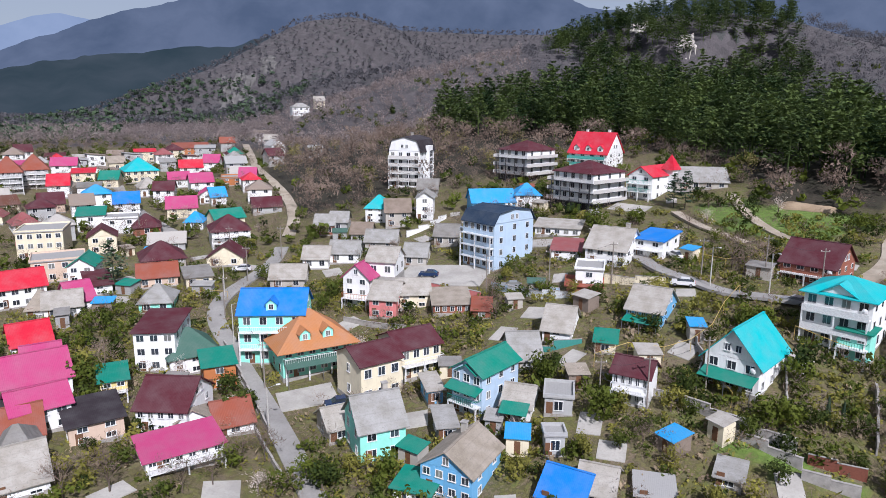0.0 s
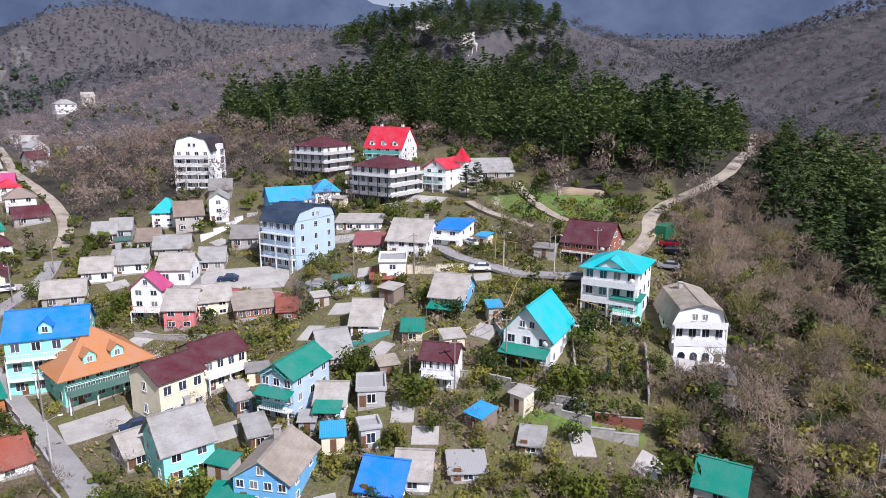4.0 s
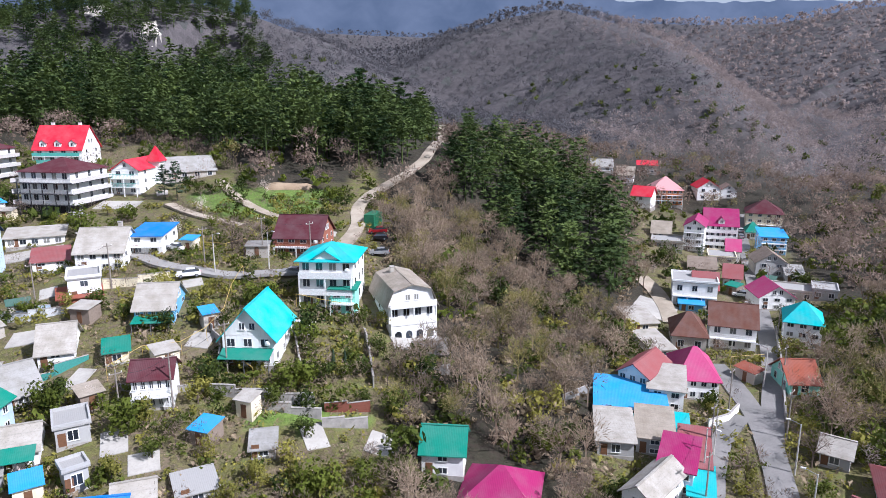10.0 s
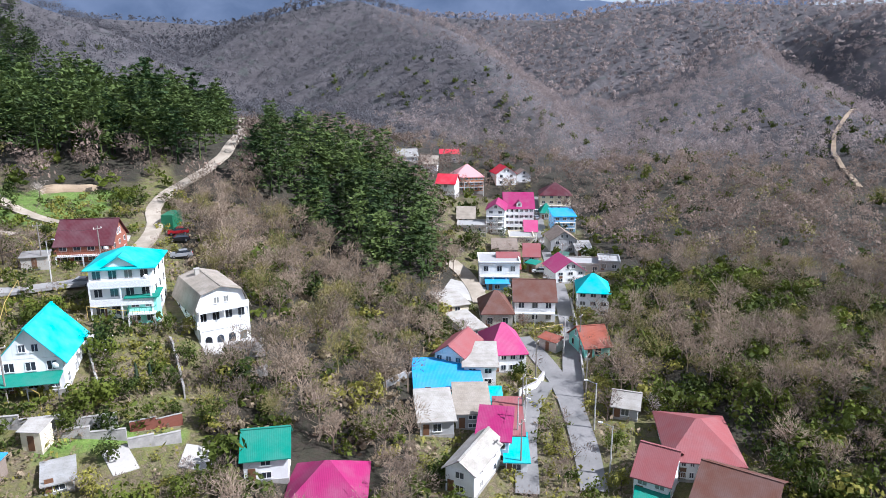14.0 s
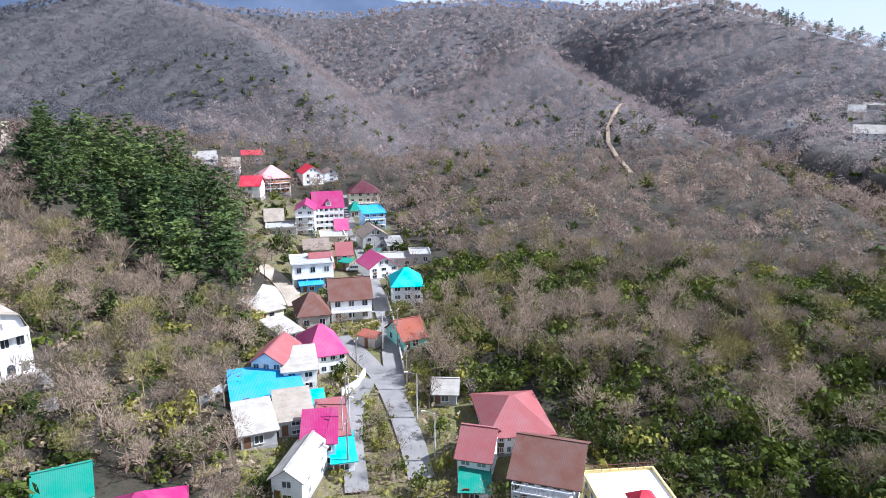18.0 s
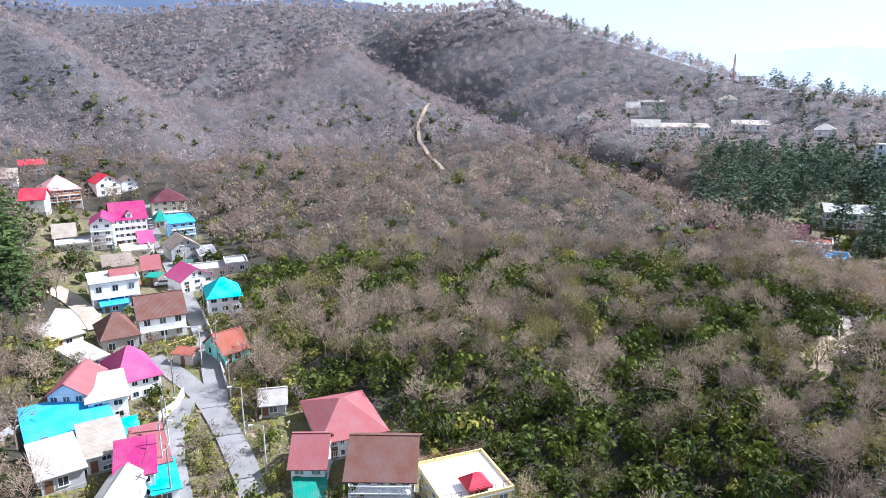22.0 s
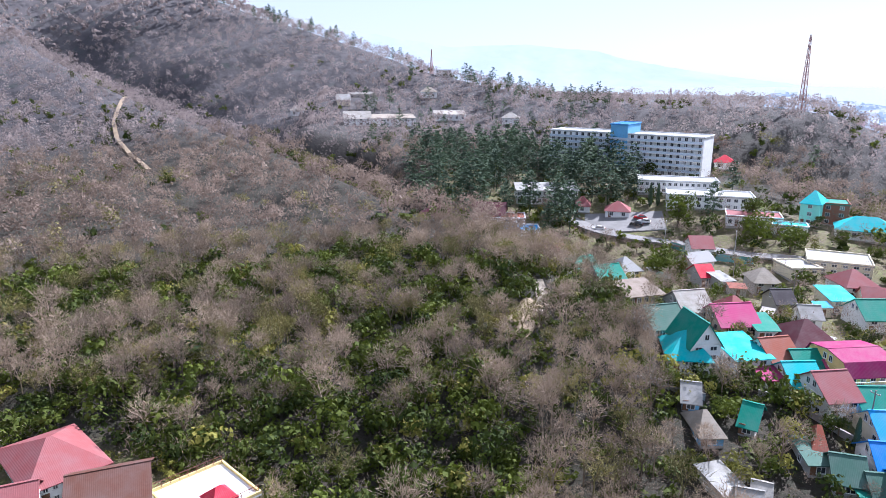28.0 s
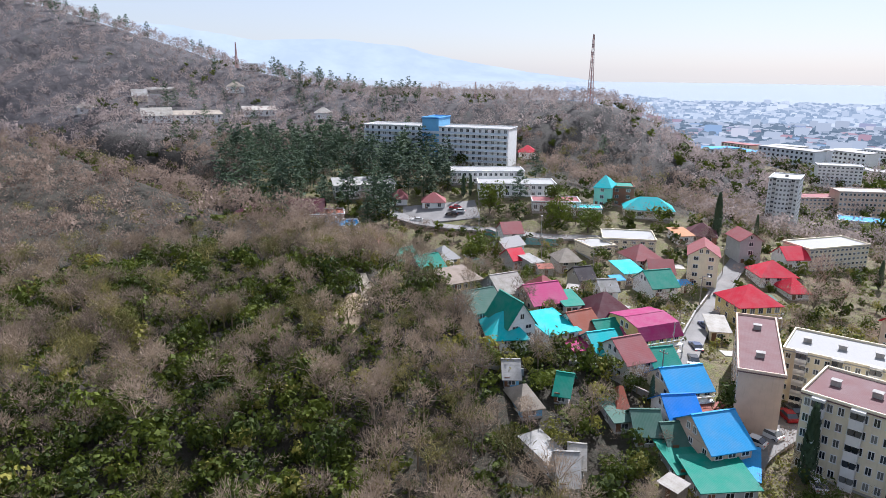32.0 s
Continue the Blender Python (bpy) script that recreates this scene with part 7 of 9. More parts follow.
house(76.6, -99.7, -1.905, 4.8, 8, 2.0, 1, GREYW, 'gable', roof_sheet(R_GREEN), 'single-storey grey house with a green gabled roof')
house(73.9, -95.1, -1.900, 5.1, 8, 2.0, 1, WHITE, 'gable', roof_sheet(R_TURQ), 'single-storey white house with a turquoise gabled roof')
house(76.7, -92.1, -1.865, 5.1, 7, 1.8, 1, WHITE, 'shed', roof_sheet(R_MAG), 'single-storey white house with a magenta lean-to roof')
house(64.0, -99.0, -1.986, 4.7, 8, 2.7, 1, WHITE, 'gable', roof_sheet(R_GREEN), 'single-storey white house with a green gabled roof')
house(72.9, -103.2, -1.945, 4.2, 7, 1.9, 1, WHITE, 'gable', roof_sheet(R_PINK), 'single-storey white house with a pink gabled roof')
house(112.0, -91.8, -1.676, 8.4, 8, 2.1, 1, YELLOW, 'shed', slate(R_UMBER), 'single-storey yellow house with a grey cement lean-to roof', win=5)
house(141.8, -111.8, -1.758, 5.8, 8, 3.2, 2, YELLOW, 'hip', roof_sheet(R_GREY), 'two-storey yellow house with a grey hipped roof')
house(147.2, -101.2, -1.608, 6.7, 8, 1.9, 1, GREYW, 'gable', roof_sheet(R_GREEN), 'single-storey grey house with a green gabled roof')
house(125.1, -93.2, -1.646, 6.2, 8, 1.8, 1, GREYW, 'gable', roof_sheet(R_GREEN), 'single-storey grey house with a green gabled roof')
house(97.2, -85.4, -1.727, 6.6, 9, 2.2, 1, GREYW, 'gable', roof_sheet(R_DULL), 'single-storey grey house with a dull green gabled roof')
house(102.8, -97.5, -1.765, 6.3, 9, 1.9, 1, GREYW, 'gable', slate(R_PALE), 'single-storey grey house with a grey cement gabled roof')
house(102.7, -141.3, -1.999, 5.4, 8, 3.3, 2, CREAM, 'shed', roof_sheet(R_TURQ), 'two-storey cream house with a turquoise lean-to roof')
house(92.2, -138.6, -1.972, 6.8, 9, 3.4, 2, WHITE, 'gable', roof_sheet(R_GREEN), 'two-storey white house with a green gabled roof')
house(107.0, -152.3, -1.947, 7.6, 9, 3.8, 2, WHITE, 'hip', roof_sheet(R_ROSE), 'two-storey white house with a dusky red hipped roof')
house(120.6, -164.9, -2.408, 14.9, 12, 3.0, 2, CREAM, 'flat', roof_sheet(R_GREY), 'two-storey cream house with a grey flat roof', win=6)
house(112.1, -179.2, -2.068, 4.7, 7, 2.8, 1, WHITE, 'shed', roof_sheet(R_TILE), 'single-storey white house with a orange-brown lean-to roof')
house(109.5, -186.0, -2.541, 8.5, 9, 2.8, 1, BRICK, 'hip', roof_sheet(R_MAROON), 'single-storey brick house with a maroon hipped roof')
house(122.5, -152.2, -1.882, 7.7, 9, 3.0, 2, CREAM, 'flat', roof_sheet(R_GREY), 'two-storey cream house with a grey flat roof')
house(139.8, -134.2, -1.598, 7.5, 6, 3.7, 1, WHITE, 'gable', roof_sheet(R_GREY), 'single-storey white house with a grey gabled roof')
house(130.8, -127.9, -1.797, 4.0, 7, 3.0, 1, GREYW, 'gable', roof_sheet(R_RED), 'single-storey grey house with a red gabled roof')
house(119.5, -136.8, -2.063, 6.1, 8, 3.3, 2, STONE, 'hip', slate(R_TAN), 'two-storey stone house with a grey cement hipped roof')
house(125.2, -129.0, -1.685, 3.4, 6, 2.8, 1, GREYW, 'shed', slate(R_GREY), 'single-storey grey house with a grey cement lean-to roof')
house(106.0, -127.4, -1.950, 4.2, 7, 2.8, 1, STONE, 'gable', roof_sheet(R_DARK), 'single-storey stone house with a dark grey gabled roof')
house(149.0, -143.7, -2.029, 6.0, 8, 3.6, 2, WHITE, 'gable', roof_sheet(R_ROSE), 'two-storey white house with a dusky red gabled roof')
house(101.9, -109.2, -1.756, 4.4, 6, 2.7, 1, WHITE, 'hip', roof_sheet(R_ROSE), 'single-storey white house with a dusky red hipped roof')
house(90.3, -104.7, -1.984, 4.0, 7, 2.5, 1, WHITE, 'shed', roof_sheet(R_GREEN), 'single-storey white house with a green lean-to roof')
house(98.1, -148.5, -2.300, 5.9, 8, 3.2, 2, BEIGE, 'gable', roof_sheet(R_ROSE), 'two-storey beige house with a dusky red gabled roof')
house(76.1, -74.6, -2.245, 2.4, 6, 1.9, 1, SKYB, 'gable', slate(R_GREY), 'single-storey sky blue house with a grey cement gabled roof')
house(69.8, -71.7, -1.974, 3.4, 7, 2.0, 1, SKYB, 'hip', slate(R_TAN), 'single-storey sky blue house with a grey cement hipped roof')
house(59.0, -65.9, -1.698, 3.4, 8, 1.9, 2, STONE, 'shed', slate(R_GREY), 'two-storey stone house with a grey cement lean-to roof')
house(56.3, -69.1, -2.407, 1.9, 6, 1.6, 1, STONE, 'gable', slate(R_PALE), 'single-storey stone house with a grey cement gabled roof')
house(68.3, -79.7, -2.568, 2.2, 7, 1.8, 1, GREYW, 'gable', roof_sheet(R_GREEN), 'single-storey grey house with a green gabled roof')
house(60.8, -84.6, -2.334, 1.8, 8, 1.7, 2, WHITE, 'hip', roof_sheet(R_RUST), 'two-storey white house with a rusty red hipped roof')
house(59.0, -81.4, -2.034, 3.1, 6, 2.0, 1, GREYW, 'shed', roof_sheet(R_DULL), 'single-storey grey house with a dull green lean-to roof')
house(54.8, -82.7, -2.262, 3.8, 7, 2.1, 1, GREYW, 'gable', roof_sheet(R_DULL), 'single-storey grey house with a dull green gabled roof')
house(55.3, -65.8, -2.309, 2.6, 8, 1.8, 2, GREYW, 'gable', slate(R_GREY), 'two-storey grey house with a grey cement gabled roof')
house(68.7, -101.8, -2.119, 3.1, 6, 2.1, 1, WHITE, 'hip', roof_sheet(R_ROSE), 'single-storey white house with a dusky red hipped roof')
house(68.5, -126.1, -2.402, 3.6, 7, 2.4, 1, CREAM, 'shed', slate(R_PALE), 'single-storey cream house with a grey cement lean-to roof')
house(84.7, -191.3, -2.159, 6.3, 8, 3.5, 2, WHITE, 'gable', roof_sheet(R_RED), 'two-storey white house with a red gabled roof')
house(95.8, -124.1, -2.107, 4.0, 6, 2.7, 1, WHITE, 'gable', slate(R_GREY), 'single-storey white house with a grey cement gabled roof')
house(132.9, -286.8, -2.810, 11.3, 16, 22.2, 12, WHITE, 'flat', roof_sheet(R_GREY), 'tall grey-white twelve-storey tower block', win=8, side=4, loggia=(-0.3, 0.3), hatch=1)
house(81.0, -204.5, -1.944, 21.1, 10, 7.0, 5, CREAM, 'flat', roof_sheet(R_GREY), 'five-storey cream house with a grey flat roof', win=14)
house(148.6, -358.5, -2.233, 25.4, 12, 7.4, 4, BEIGE, 'flat', roof_sheet(R_ROSE), 'four-storey beige house with a dusky red flat roof', win=12)
house(133.8, -367.9, -2.363, 23.9, 12, 12.3, 5, BEIGE, 'flat', roof_sheet(R_GREY), 'five-storey beige house with a grey flat roof', win=12)
house(161.6, -408.5, -2.593, 22.3, 12, 12.9, 7, WHITE, 'flat', roof_sheet(R_GREY), 'seven-storey white house with a grey flat roof', win=10)
house(122.1, -344.0, -2.715, 20.3, 12, 4.0, 2, WHITE, 'flat', roof_sheet(R_SKY), 'two-storey white house with a light blue flat roof', win=8)
house(37.4, -144.5, -2.221, 9.0, 12, 9.2, 5, BEIGE, 'gable', roof_sheet(R_RED), 'five-storey beige house with a red gabled roof', win=8, balcony=())
city_block(258, -488, -2.16, 11, 13, 2, HAZY, R_GREY)
city_block(183, -464, -2.39, 12, 13, 2, WHITE, R_SKY)
city_block(248, -547, -2.23, 16, 12, 2, HAZY, R_RED)
city_block(234, -475, -2.09, 12, 14, 2, WHITE, R_GREY)
city_block(234, -553, -2.00, 14, 14, 2, HAZY, R_GREY)
city_block(212, -536, -1.95, 28, 11, 5, HAZY, R_GREY)
city_block(203, -439, 2.98, 39, 11, 5, HAZY, R_GREY)
city_block(201, -606, 2.73, 44, 14, 4, WHITE, R_GREY)
city_block(152, -566, -2.61, 25, 12, 5, CREAM, R_SKY)
city_block(228, -506, -2.12, 10, 15, 2, CREAM, R_ROSE)
city_block(195, -519, 2.97, 23, 14, 5, WHITE, R_GREY)
city_block(249, -469, 2.79, 25, 12, 4, WHITE, R_SKY)
city_block(257, -551, -3.02, 25, 12, 5, HAZY, R_GREY)
city_block(303, -562, 2.98, 30, 12, 4, CREAM, R_ROSE)
city_block(261, -486, -2.65, 17, 12, 2, HAZY, R_ROSE)
city_block(146, -550, 3.04, 17, 11, 2, HAZY, R_GREY)
city_block(165, -487, -2.19, 18, 13, 2, WHITE, R_GREY)
city_block(333, -545, -3.06, 16, 14, 2, CREAM, R_RED)
city_block(181, -487, -2.19, 13, 14, 2, WHITE, R_GREY)
city_block(251, -425, -1.98, 39, 13, 4, WHITE, R_SKY)
city_block(272, -560, -2.50, 17, 13, 2, WHITE, R_RED)


def upper_village():
    """The crowded small houses at the head of the village."""
    rng_u = random.Random(21)
    covers = ((R_MAROON, "maroon"), (R_PINK, "pink"), (R_RED, "red"), (R_GREY, "grey"), (R_PALE, "pale grey"), (R_ROSE, "dusky red"), (R_SKY, "light blue"), (R_GREEN, "green"), (R_UMBER, "brown-grey"), (R_MAROON, "maroon"), (R_PALE, "pale grey"))
    walls = ((WHITE, "white"), (WHITE, "white"), (CREAM, "cream"), (GREYW, "grey"), (WHITE, "white"))
    done = 0
    while done < 46:
        a, r = radians(rng_u.uniform(13.5, 34.5)), rng_u.uniform(165, 345)
        x, y = -math.sin(a) * r, math.cos(a) * r
        w, d = rng_u.uniform(6.0, 9.0), rng_u.uniform(6.0, 8.5)
        if any(math.hypot(x - fx, y - fy) < q + 0.36 * (w + d) for fx, fy, q in FEET + STRIPS):
            r = -1
        if r < 0:
            continue
        (cover, cname), (wall, wname) = rng_u.choice(covers), rng_u.choice(walls)
        kind = rng_u.choice(("gable", "gable", "hip", "shed"))
        floors = rng_u.choice((1, 2, 2))
        shape = {"gable": "gabled", "hip": "hipped", "shed": "lean-to"}[kind]
        house(x, y, 0.42 + rng_u.uniform(-0.35, 0.35), w, d, 2.3 * floors, floors, wall, kind, roof_sheet(cover), f"{('single', 'two')[floors - 1]}-storey {wname} house with a {cname} {shape} roof", win=2, side=0, gable_win=False, ridge=rng_u.choice("xxy"))
        done += 1


upper_village()

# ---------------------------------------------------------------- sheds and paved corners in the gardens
# The town glows by itself; haze is painted in, paler in the farther ring.
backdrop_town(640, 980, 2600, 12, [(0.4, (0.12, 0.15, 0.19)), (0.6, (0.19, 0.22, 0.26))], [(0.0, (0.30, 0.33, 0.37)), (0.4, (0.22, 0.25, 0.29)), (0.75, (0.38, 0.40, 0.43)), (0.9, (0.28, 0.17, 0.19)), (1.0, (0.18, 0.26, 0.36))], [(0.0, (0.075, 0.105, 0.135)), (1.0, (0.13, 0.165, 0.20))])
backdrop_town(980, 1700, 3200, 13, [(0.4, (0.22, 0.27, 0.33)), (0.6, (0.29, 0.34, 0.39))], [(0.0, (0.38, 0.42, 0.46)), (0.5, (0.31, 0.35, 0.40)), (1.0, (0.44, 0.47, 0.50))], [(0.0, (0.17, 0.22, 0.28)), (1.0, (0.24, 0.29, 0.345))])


def yards_and_sheds():
    rng_s = random.Random(5)
    greys = (slate(R_ASH), slate(R_PALE), slate(R_TAN), roof_sheet(R_RUST), roof_sheet(R_GREEN), slate(R_GREY), roof_sheet(R_DULL), roof_sheet(R_SKY))
    walls = (plain("shed_boards", (0.24, 0.19, 0.15), 0.9), plain("shed_sheet", (0.36, 0.36, 0.35), 0.7), plaster(CREAM), plaster(STONE))
    words = ("small grey-roofed garden shed of weathered boards", "low patched garden shed with a sheet roof")
    homes = [f for f in FEET if math.hypot(f[0], f[1]) < 190]
    done = 0
    while done < 92:
        x0, y0, r = rng_s.choice(homes)
        t = rng_s.uniform(0, 6.28)
        gap = r + rng_s.uniform(2.2, 5.0)
        x, y = x0 + math.cos(t) * gap, y0 + math.sin(t) * gap
        px, py = np.array([x]), np.array([y])
        town = inside(px, py, VILLAGE_A)[0] or (inside(px, py, VILLAGE_B)[0] and math.hypot(x, y) > 125) or inside(px, py, VILLAGE_C)[0]
        if not town or any(math.hypot(x - a, y - b) < q + 1.6 for a, b, q in FEET + STRIPS):
            continue
        yaw = math.atan2(x, -y) + math.pi + rng_s.uniform(-0.7, 0.7)
        if done % 2:
            yard(x, y, yaw, rng_s.uniform(2.5, 5.0), rng_s.uniform(2.5, 4.5), YARD, "small pale concrete yard beside a house")
        else:
            garden_shed(x, y, yaw, rng_s.uniform(2.2, 4.2), rng_s.uniform(2.0, 3.2), rng_s.uniform(1.9, 2.5), rng_s.choice(walls), rng_s.choice(greys), words[done // 2 % 2])
        done += 1


yards_and_sheds()

car(-3.0, 143.1, -0.15, (0.02, 0.04, 0.10), 'dark blue hatchback parked in the yard')
car(43.5, 118.8, -0.35, (0.75, 0.75, 0.74), 'white car parked by the lane')
car(58.9, 109.2, -0.84, (0.30, 0.31, 0.32), 'grey car parked on the lane')
car(88.0, 122.4, -0.62, (0.35, 0.02, 0.025), 'red car parked on the grass verge')
car(85.8, 119.2, -0.62, (0.015, 0.015, 0.018), 'black car parked on the grass verge')
car(80.9, 112.2, -0.62, (0.30, 0.31, 0.32), 'silver car parked on the grass verge')
car(46.8, 133.0, -1.39, (0.75, 0.75, 0.74), 'white car parked by the lane')
car(13.6, 130.2, -0.10, (0.30, 0.31, 0.32), 'grey car parked on the lane')
car(81.1, -149.5, 2.59, (0.30, 0.31, 0.32), 'grey car parked on the lane')
car(71.9, -127.7, 2.52, (0.02, 0.04, 0.10), 'dark blue hatchback parked in the yard')
car(65.8, -114.3, 2.44, (0.02, 0.04, 0.10), 'dark blue hatchback parked in the yard')
car(62.6, -108.4, 2.27, (0.015, 0.015, 0.018), 'black car parked at the kerb')
car(60.7, -105.3, 2.27, (0.75, 0.75, 0.74), 'white car parked by the lane')
car(42.5, -97.4, 3.03, (0.75, 0.75, 0.74), 'white car parked by the lane')
car(43.1, -93.5, -3.06, (0.75, 0.75, 0.74), 'white car parked by the lane')
car(43.3, -104.9, 2.49, (0.35, 0.02, 0.025), 'red car parked between the blocks')
car(43.6, -107.4, 2.48, (0.015, 0.015, 0.018), 'black car parked at the kerb')
car(183.2, -132.7, -2.20, (0.75, 0.75, 0.74), 'white car parked by the lane')
car(151.9, -146.7, -2.34, (0.30, 0.31, 0.32), 'grey car parked on the lane')
car(178.6, -144.3, -2.42, (0.015, 0.015, 0.018), 'black car parked at the kerb')
car(178.7, -147.6, -2.44, (0.75, 0.75, 0.74), 'white car parked by the lane')
car(182.1, -148.6, -2.43, (0.35, 0.02, 0.025), 'red car parked between the blocks')
car(32.3, -91.0, 2.26, (0.75, 0.75, 0.74), 'white car parked by the lane')
car(-16.0, 97.3, 0.34, (0.02, 0.04, 0.10), 'dark blue hatchback parked in the yard')
car(162.7, 72.7, -1.15, (0.75, 0.75, 0.74), 'white car parked by the lane')
car(165.2, 75.5, -1.14, (0.30, 0.31, 0.32), 'grey car parked on the lane')
car(233.7, 107.0, -2.54, (0.75, 0.75, 0.74), 'white car parked by the lane')
car(224.6, 102.7, -2.54, (0.30, 0.31, 0.32), 'grey car parked on the lane')
car(-46.4, 152.5, 0.12, (0.75, 0.75, 0.74), 'white car parked by the lane')
street_lamp(-44.9, 134.8, 1.37)
street_lamp(-24.6, 88.9, 1.84)
street_lamp(-38.0, 117.4, 1.88)
street_lamp(91.3, 31.0, -2.81)
street_lamp(81.4, 25.1, -2.84)
street_lamp(80.5, 38.6, -0.08)
street_lamp(86.6, 40.3, -0.09)
street_lamp(113.8, 45.4, -2.76)
street_lamp(136.9, 58.2, -2.74)
street_lamp(65.2, -105.3, -1.54)
street_lamp(81.1, -140.4, -1.57)
street_lamp(47.6, 116.8, 0.31)
street_lamp(56.1, 112.5, 0.24)
street_lamp(141.3, -149.7, -2.39)
street_lamp(161.5, -141.8, -2.29)
mast(248, -296, 36, 1.2, 'tall red and white lattice radio mast on the hill')
mast(469, -187, 17, 0.8, 'slim lattice mast on the ridge')
mast(320, -276, 10, 0.6, 'slim lattice mast on the ridge')
gas_pipe([(23.0, 96.9), (28.4, 98.4), (33.2, 96.1), (37.6, 97.4), (42.0, 100.8), (46.3, 107.2), (51.2, 112.9)])
gas_pipe([(49.9, 128.5), (53.3, 124.6), (57.9, 124.9)])
gas_pipe([(54.0, 99.1), (57.5, 95.3), (62.0, 91.8)])
gas_pipe([(-50.8, 133.4), (-47.8, 135.0), (-44.3, 134.7)])
gas_pipe([(39.0, 85.1), (38.1, 89.3), (38.8, 95.1)])
gas_pipe([(118.5, 53.6), (124.2, 50.1)])
utility_pole(47.2, 120.2, 0)
utility_pole(58.5, 119.5, 0)
utility_pole(65.3, 113.1, 0)
wire((47.2, 120.2), (58.5, 119.5))
wire((58.5, 119.5), (65.3, 113.1))
utility_pole(8.7, 130.4, 0)
utility_pole(20.5, 126.4, 0)
utility_pole(32.0, 124.5, 0)
wire((8.7, 130.4), (20.5, 126.4))
wire((20.5, 126.4), (32.0, 124.5))
utility_pole(-28.8, 103.1, 0)
utility_pole(-35.9, 115.2, 0)
utility_pole(-42.9, 128.2, 0)
utility_pole(-43.2, 145.7, 0)
utility_pole(-39.2, 161.1, 0)
wire((-28.8, 103.1), (-35.9, 115.2))
wire((-35.9, 115.2), (-42.9, 128.2))
wire((-42.9, 128.2), (-43.2, 145.7))
wire((-43.2, 145.7), (-39.2, 161.1))
utility_pole(-83.6, 184.1, 0)
utility_pole(-68.9, 178.3, 0)
utility_pole(-51.9, 162.1, 0)
wire((-83.6, 184.1), (-68.9, 178.3))
wire((-68.9, 178.3), (-51.9, 162.1))
utility_pole(74.9, 35.3, 0)
utility_pole(86.3, 40.7, 0)
utility_pole(99.5, 44.6, 0)
wire((74.9, 35.3), (86.3, 40.7))
wire((86.3, 40.7), (99.5, 44.6))
utility_pole(99.3, 35.5, 0)
utility_pole(115.5, 43.0, 0)
utility_pole(139.2, 53.9, 0)
utility_pole(167.0, 68.4, 0)
utility_pole(199.5, 86.3, 0)
wire((99.3, 35.5), (115.5, 43.0))
wire((115.5, 43.0), (139.2, 53.9))
wire((139.2, 53.9), (167.0, 68.4))
wire((167.0, 68.4), (199.5, 86.3))
utility_pole(59.2, -93.2, 0)
utility_pole(67.7, -110.9, 0)
utility_pole(79.9, -138.4, 0)
utility_pole(89.8, -164.9, 0)
wire((59.2, -93.2), (67.7, -110.9))
wire((67.7, -110.9), (79.9, -138.4))
wire((79.9, -138.4), (89.8, -164.9))
utility_pole(143.7, -133.1, 0)
utility_pole(126.5, -134.5, 0)
utility_pole(107.2, -133.2, 0)
wire((143.7, -133.1), (126.5, -134.5))
wire((126.5, -134.5), (107.2, -133.2))
utility_pole(21.4, 86.1, 0)
utility_pole(27.8, 85.6, 0)
utility_pole(36.7, 88.4, 0)
wire((21.4, 86.1), (27.8, 85.6))
wire((27.8, 85.6), (36.7, 88.4))
container(90.8, 128.0, 0.61, (0.02, 0.16, 0.08), 'dark green steel container on the verge')

# ---------------------------------------------------------------- plants
def bare_template(rng, twigs, size=1.0, thick=1.0):
    """Leafless crown: trunk, limbs and fans of twigs, about 7 m high."""
    tris = []

    def prism(a, b, r0, r1):
        a, b = np.array(a), np.array(b)
        d = (b - a) / (np.linalg.norm(b - a) + 1e-9)
        u = np.cross(d, (0.3, 0.9, 0.2))
        u /= np.linalg.norm(u)
        v = np.cross(d, u)
        p = [a + r0 * (math.cos(t) * u + math.sin(t) * v) for t in (0, 2.1, 4.2)]
        q = [b + r1 * (math.cos(t) * u + math.sin(t) * v) for t in (0, 2.1, 4.2)]
        for i in range(3):
            j = (i + 1) % 3
            tris.extend([(p[i], p[j], q[j]), (p[i], q[j], q[i])])

    fork = np.array([0, 0, 1.6 + rng.random()])
    prism((0, 0, -0.8), fork, 0.13, 0.09)
    tips = []
    for k in range(5):
        t = 2 * math.pi * (k + rng.random() * 0.7) / 5
        lean = rng.uniform(0.35, 0.9)
        e = fork + np.array([math.cos(t) * lean, math.sin(t) * lean, 1.0]) * rng.uniform(1.5, 2.4)
        prism(fork, e, 0.065, 0.035)
        tips.append((fork, e))
        for _ in range(3):
            s = fork + (e - fork) * rng.uniform(0.4, 1.0)
            o = s + np.array([rng.normal(math.cos(t) * 0.6, 0.7), rng.normal(math.sin(t) * 0.6, 0.7), rng.uniform(0.4, 1.4)]) * rng.uniform(0.8, 1.5)
            prism(s, o, 0.03, 0.012)
            tips.append((s, o))
    lobes = [(np.array([rng.normal(0, 0.9), rng.normal(0, 0.9), rng.uniform(3.2, 4.8)]), rng.uniform(1.2, 1.8)) for _ in range(6)]
    for _ in range(twigs):
        c, r = lobes[rng.integers(len(lobes))]
        n = rng.normal(0, 1, 3) + (0, 0, 0.5)
        n /= np.linalg.norm(n)
        s = c + n * r * rng.uniform(0.35, 0.85)
        d = n + rng.normal(0, 0.35, 3) + (0, 0, 0.2)
        e = s + d * rng.uniform(0.25, 0.65)
        wv = np.cross(d, rng.normal(0, 1, 3))
        wv = wv / (np.linalg.norm(wv) + 1e-9) * rng.uniform(0.02, 0.045) * thick
        tris.append((s - wv, s + wv, e))
    return np.array(tris) * size


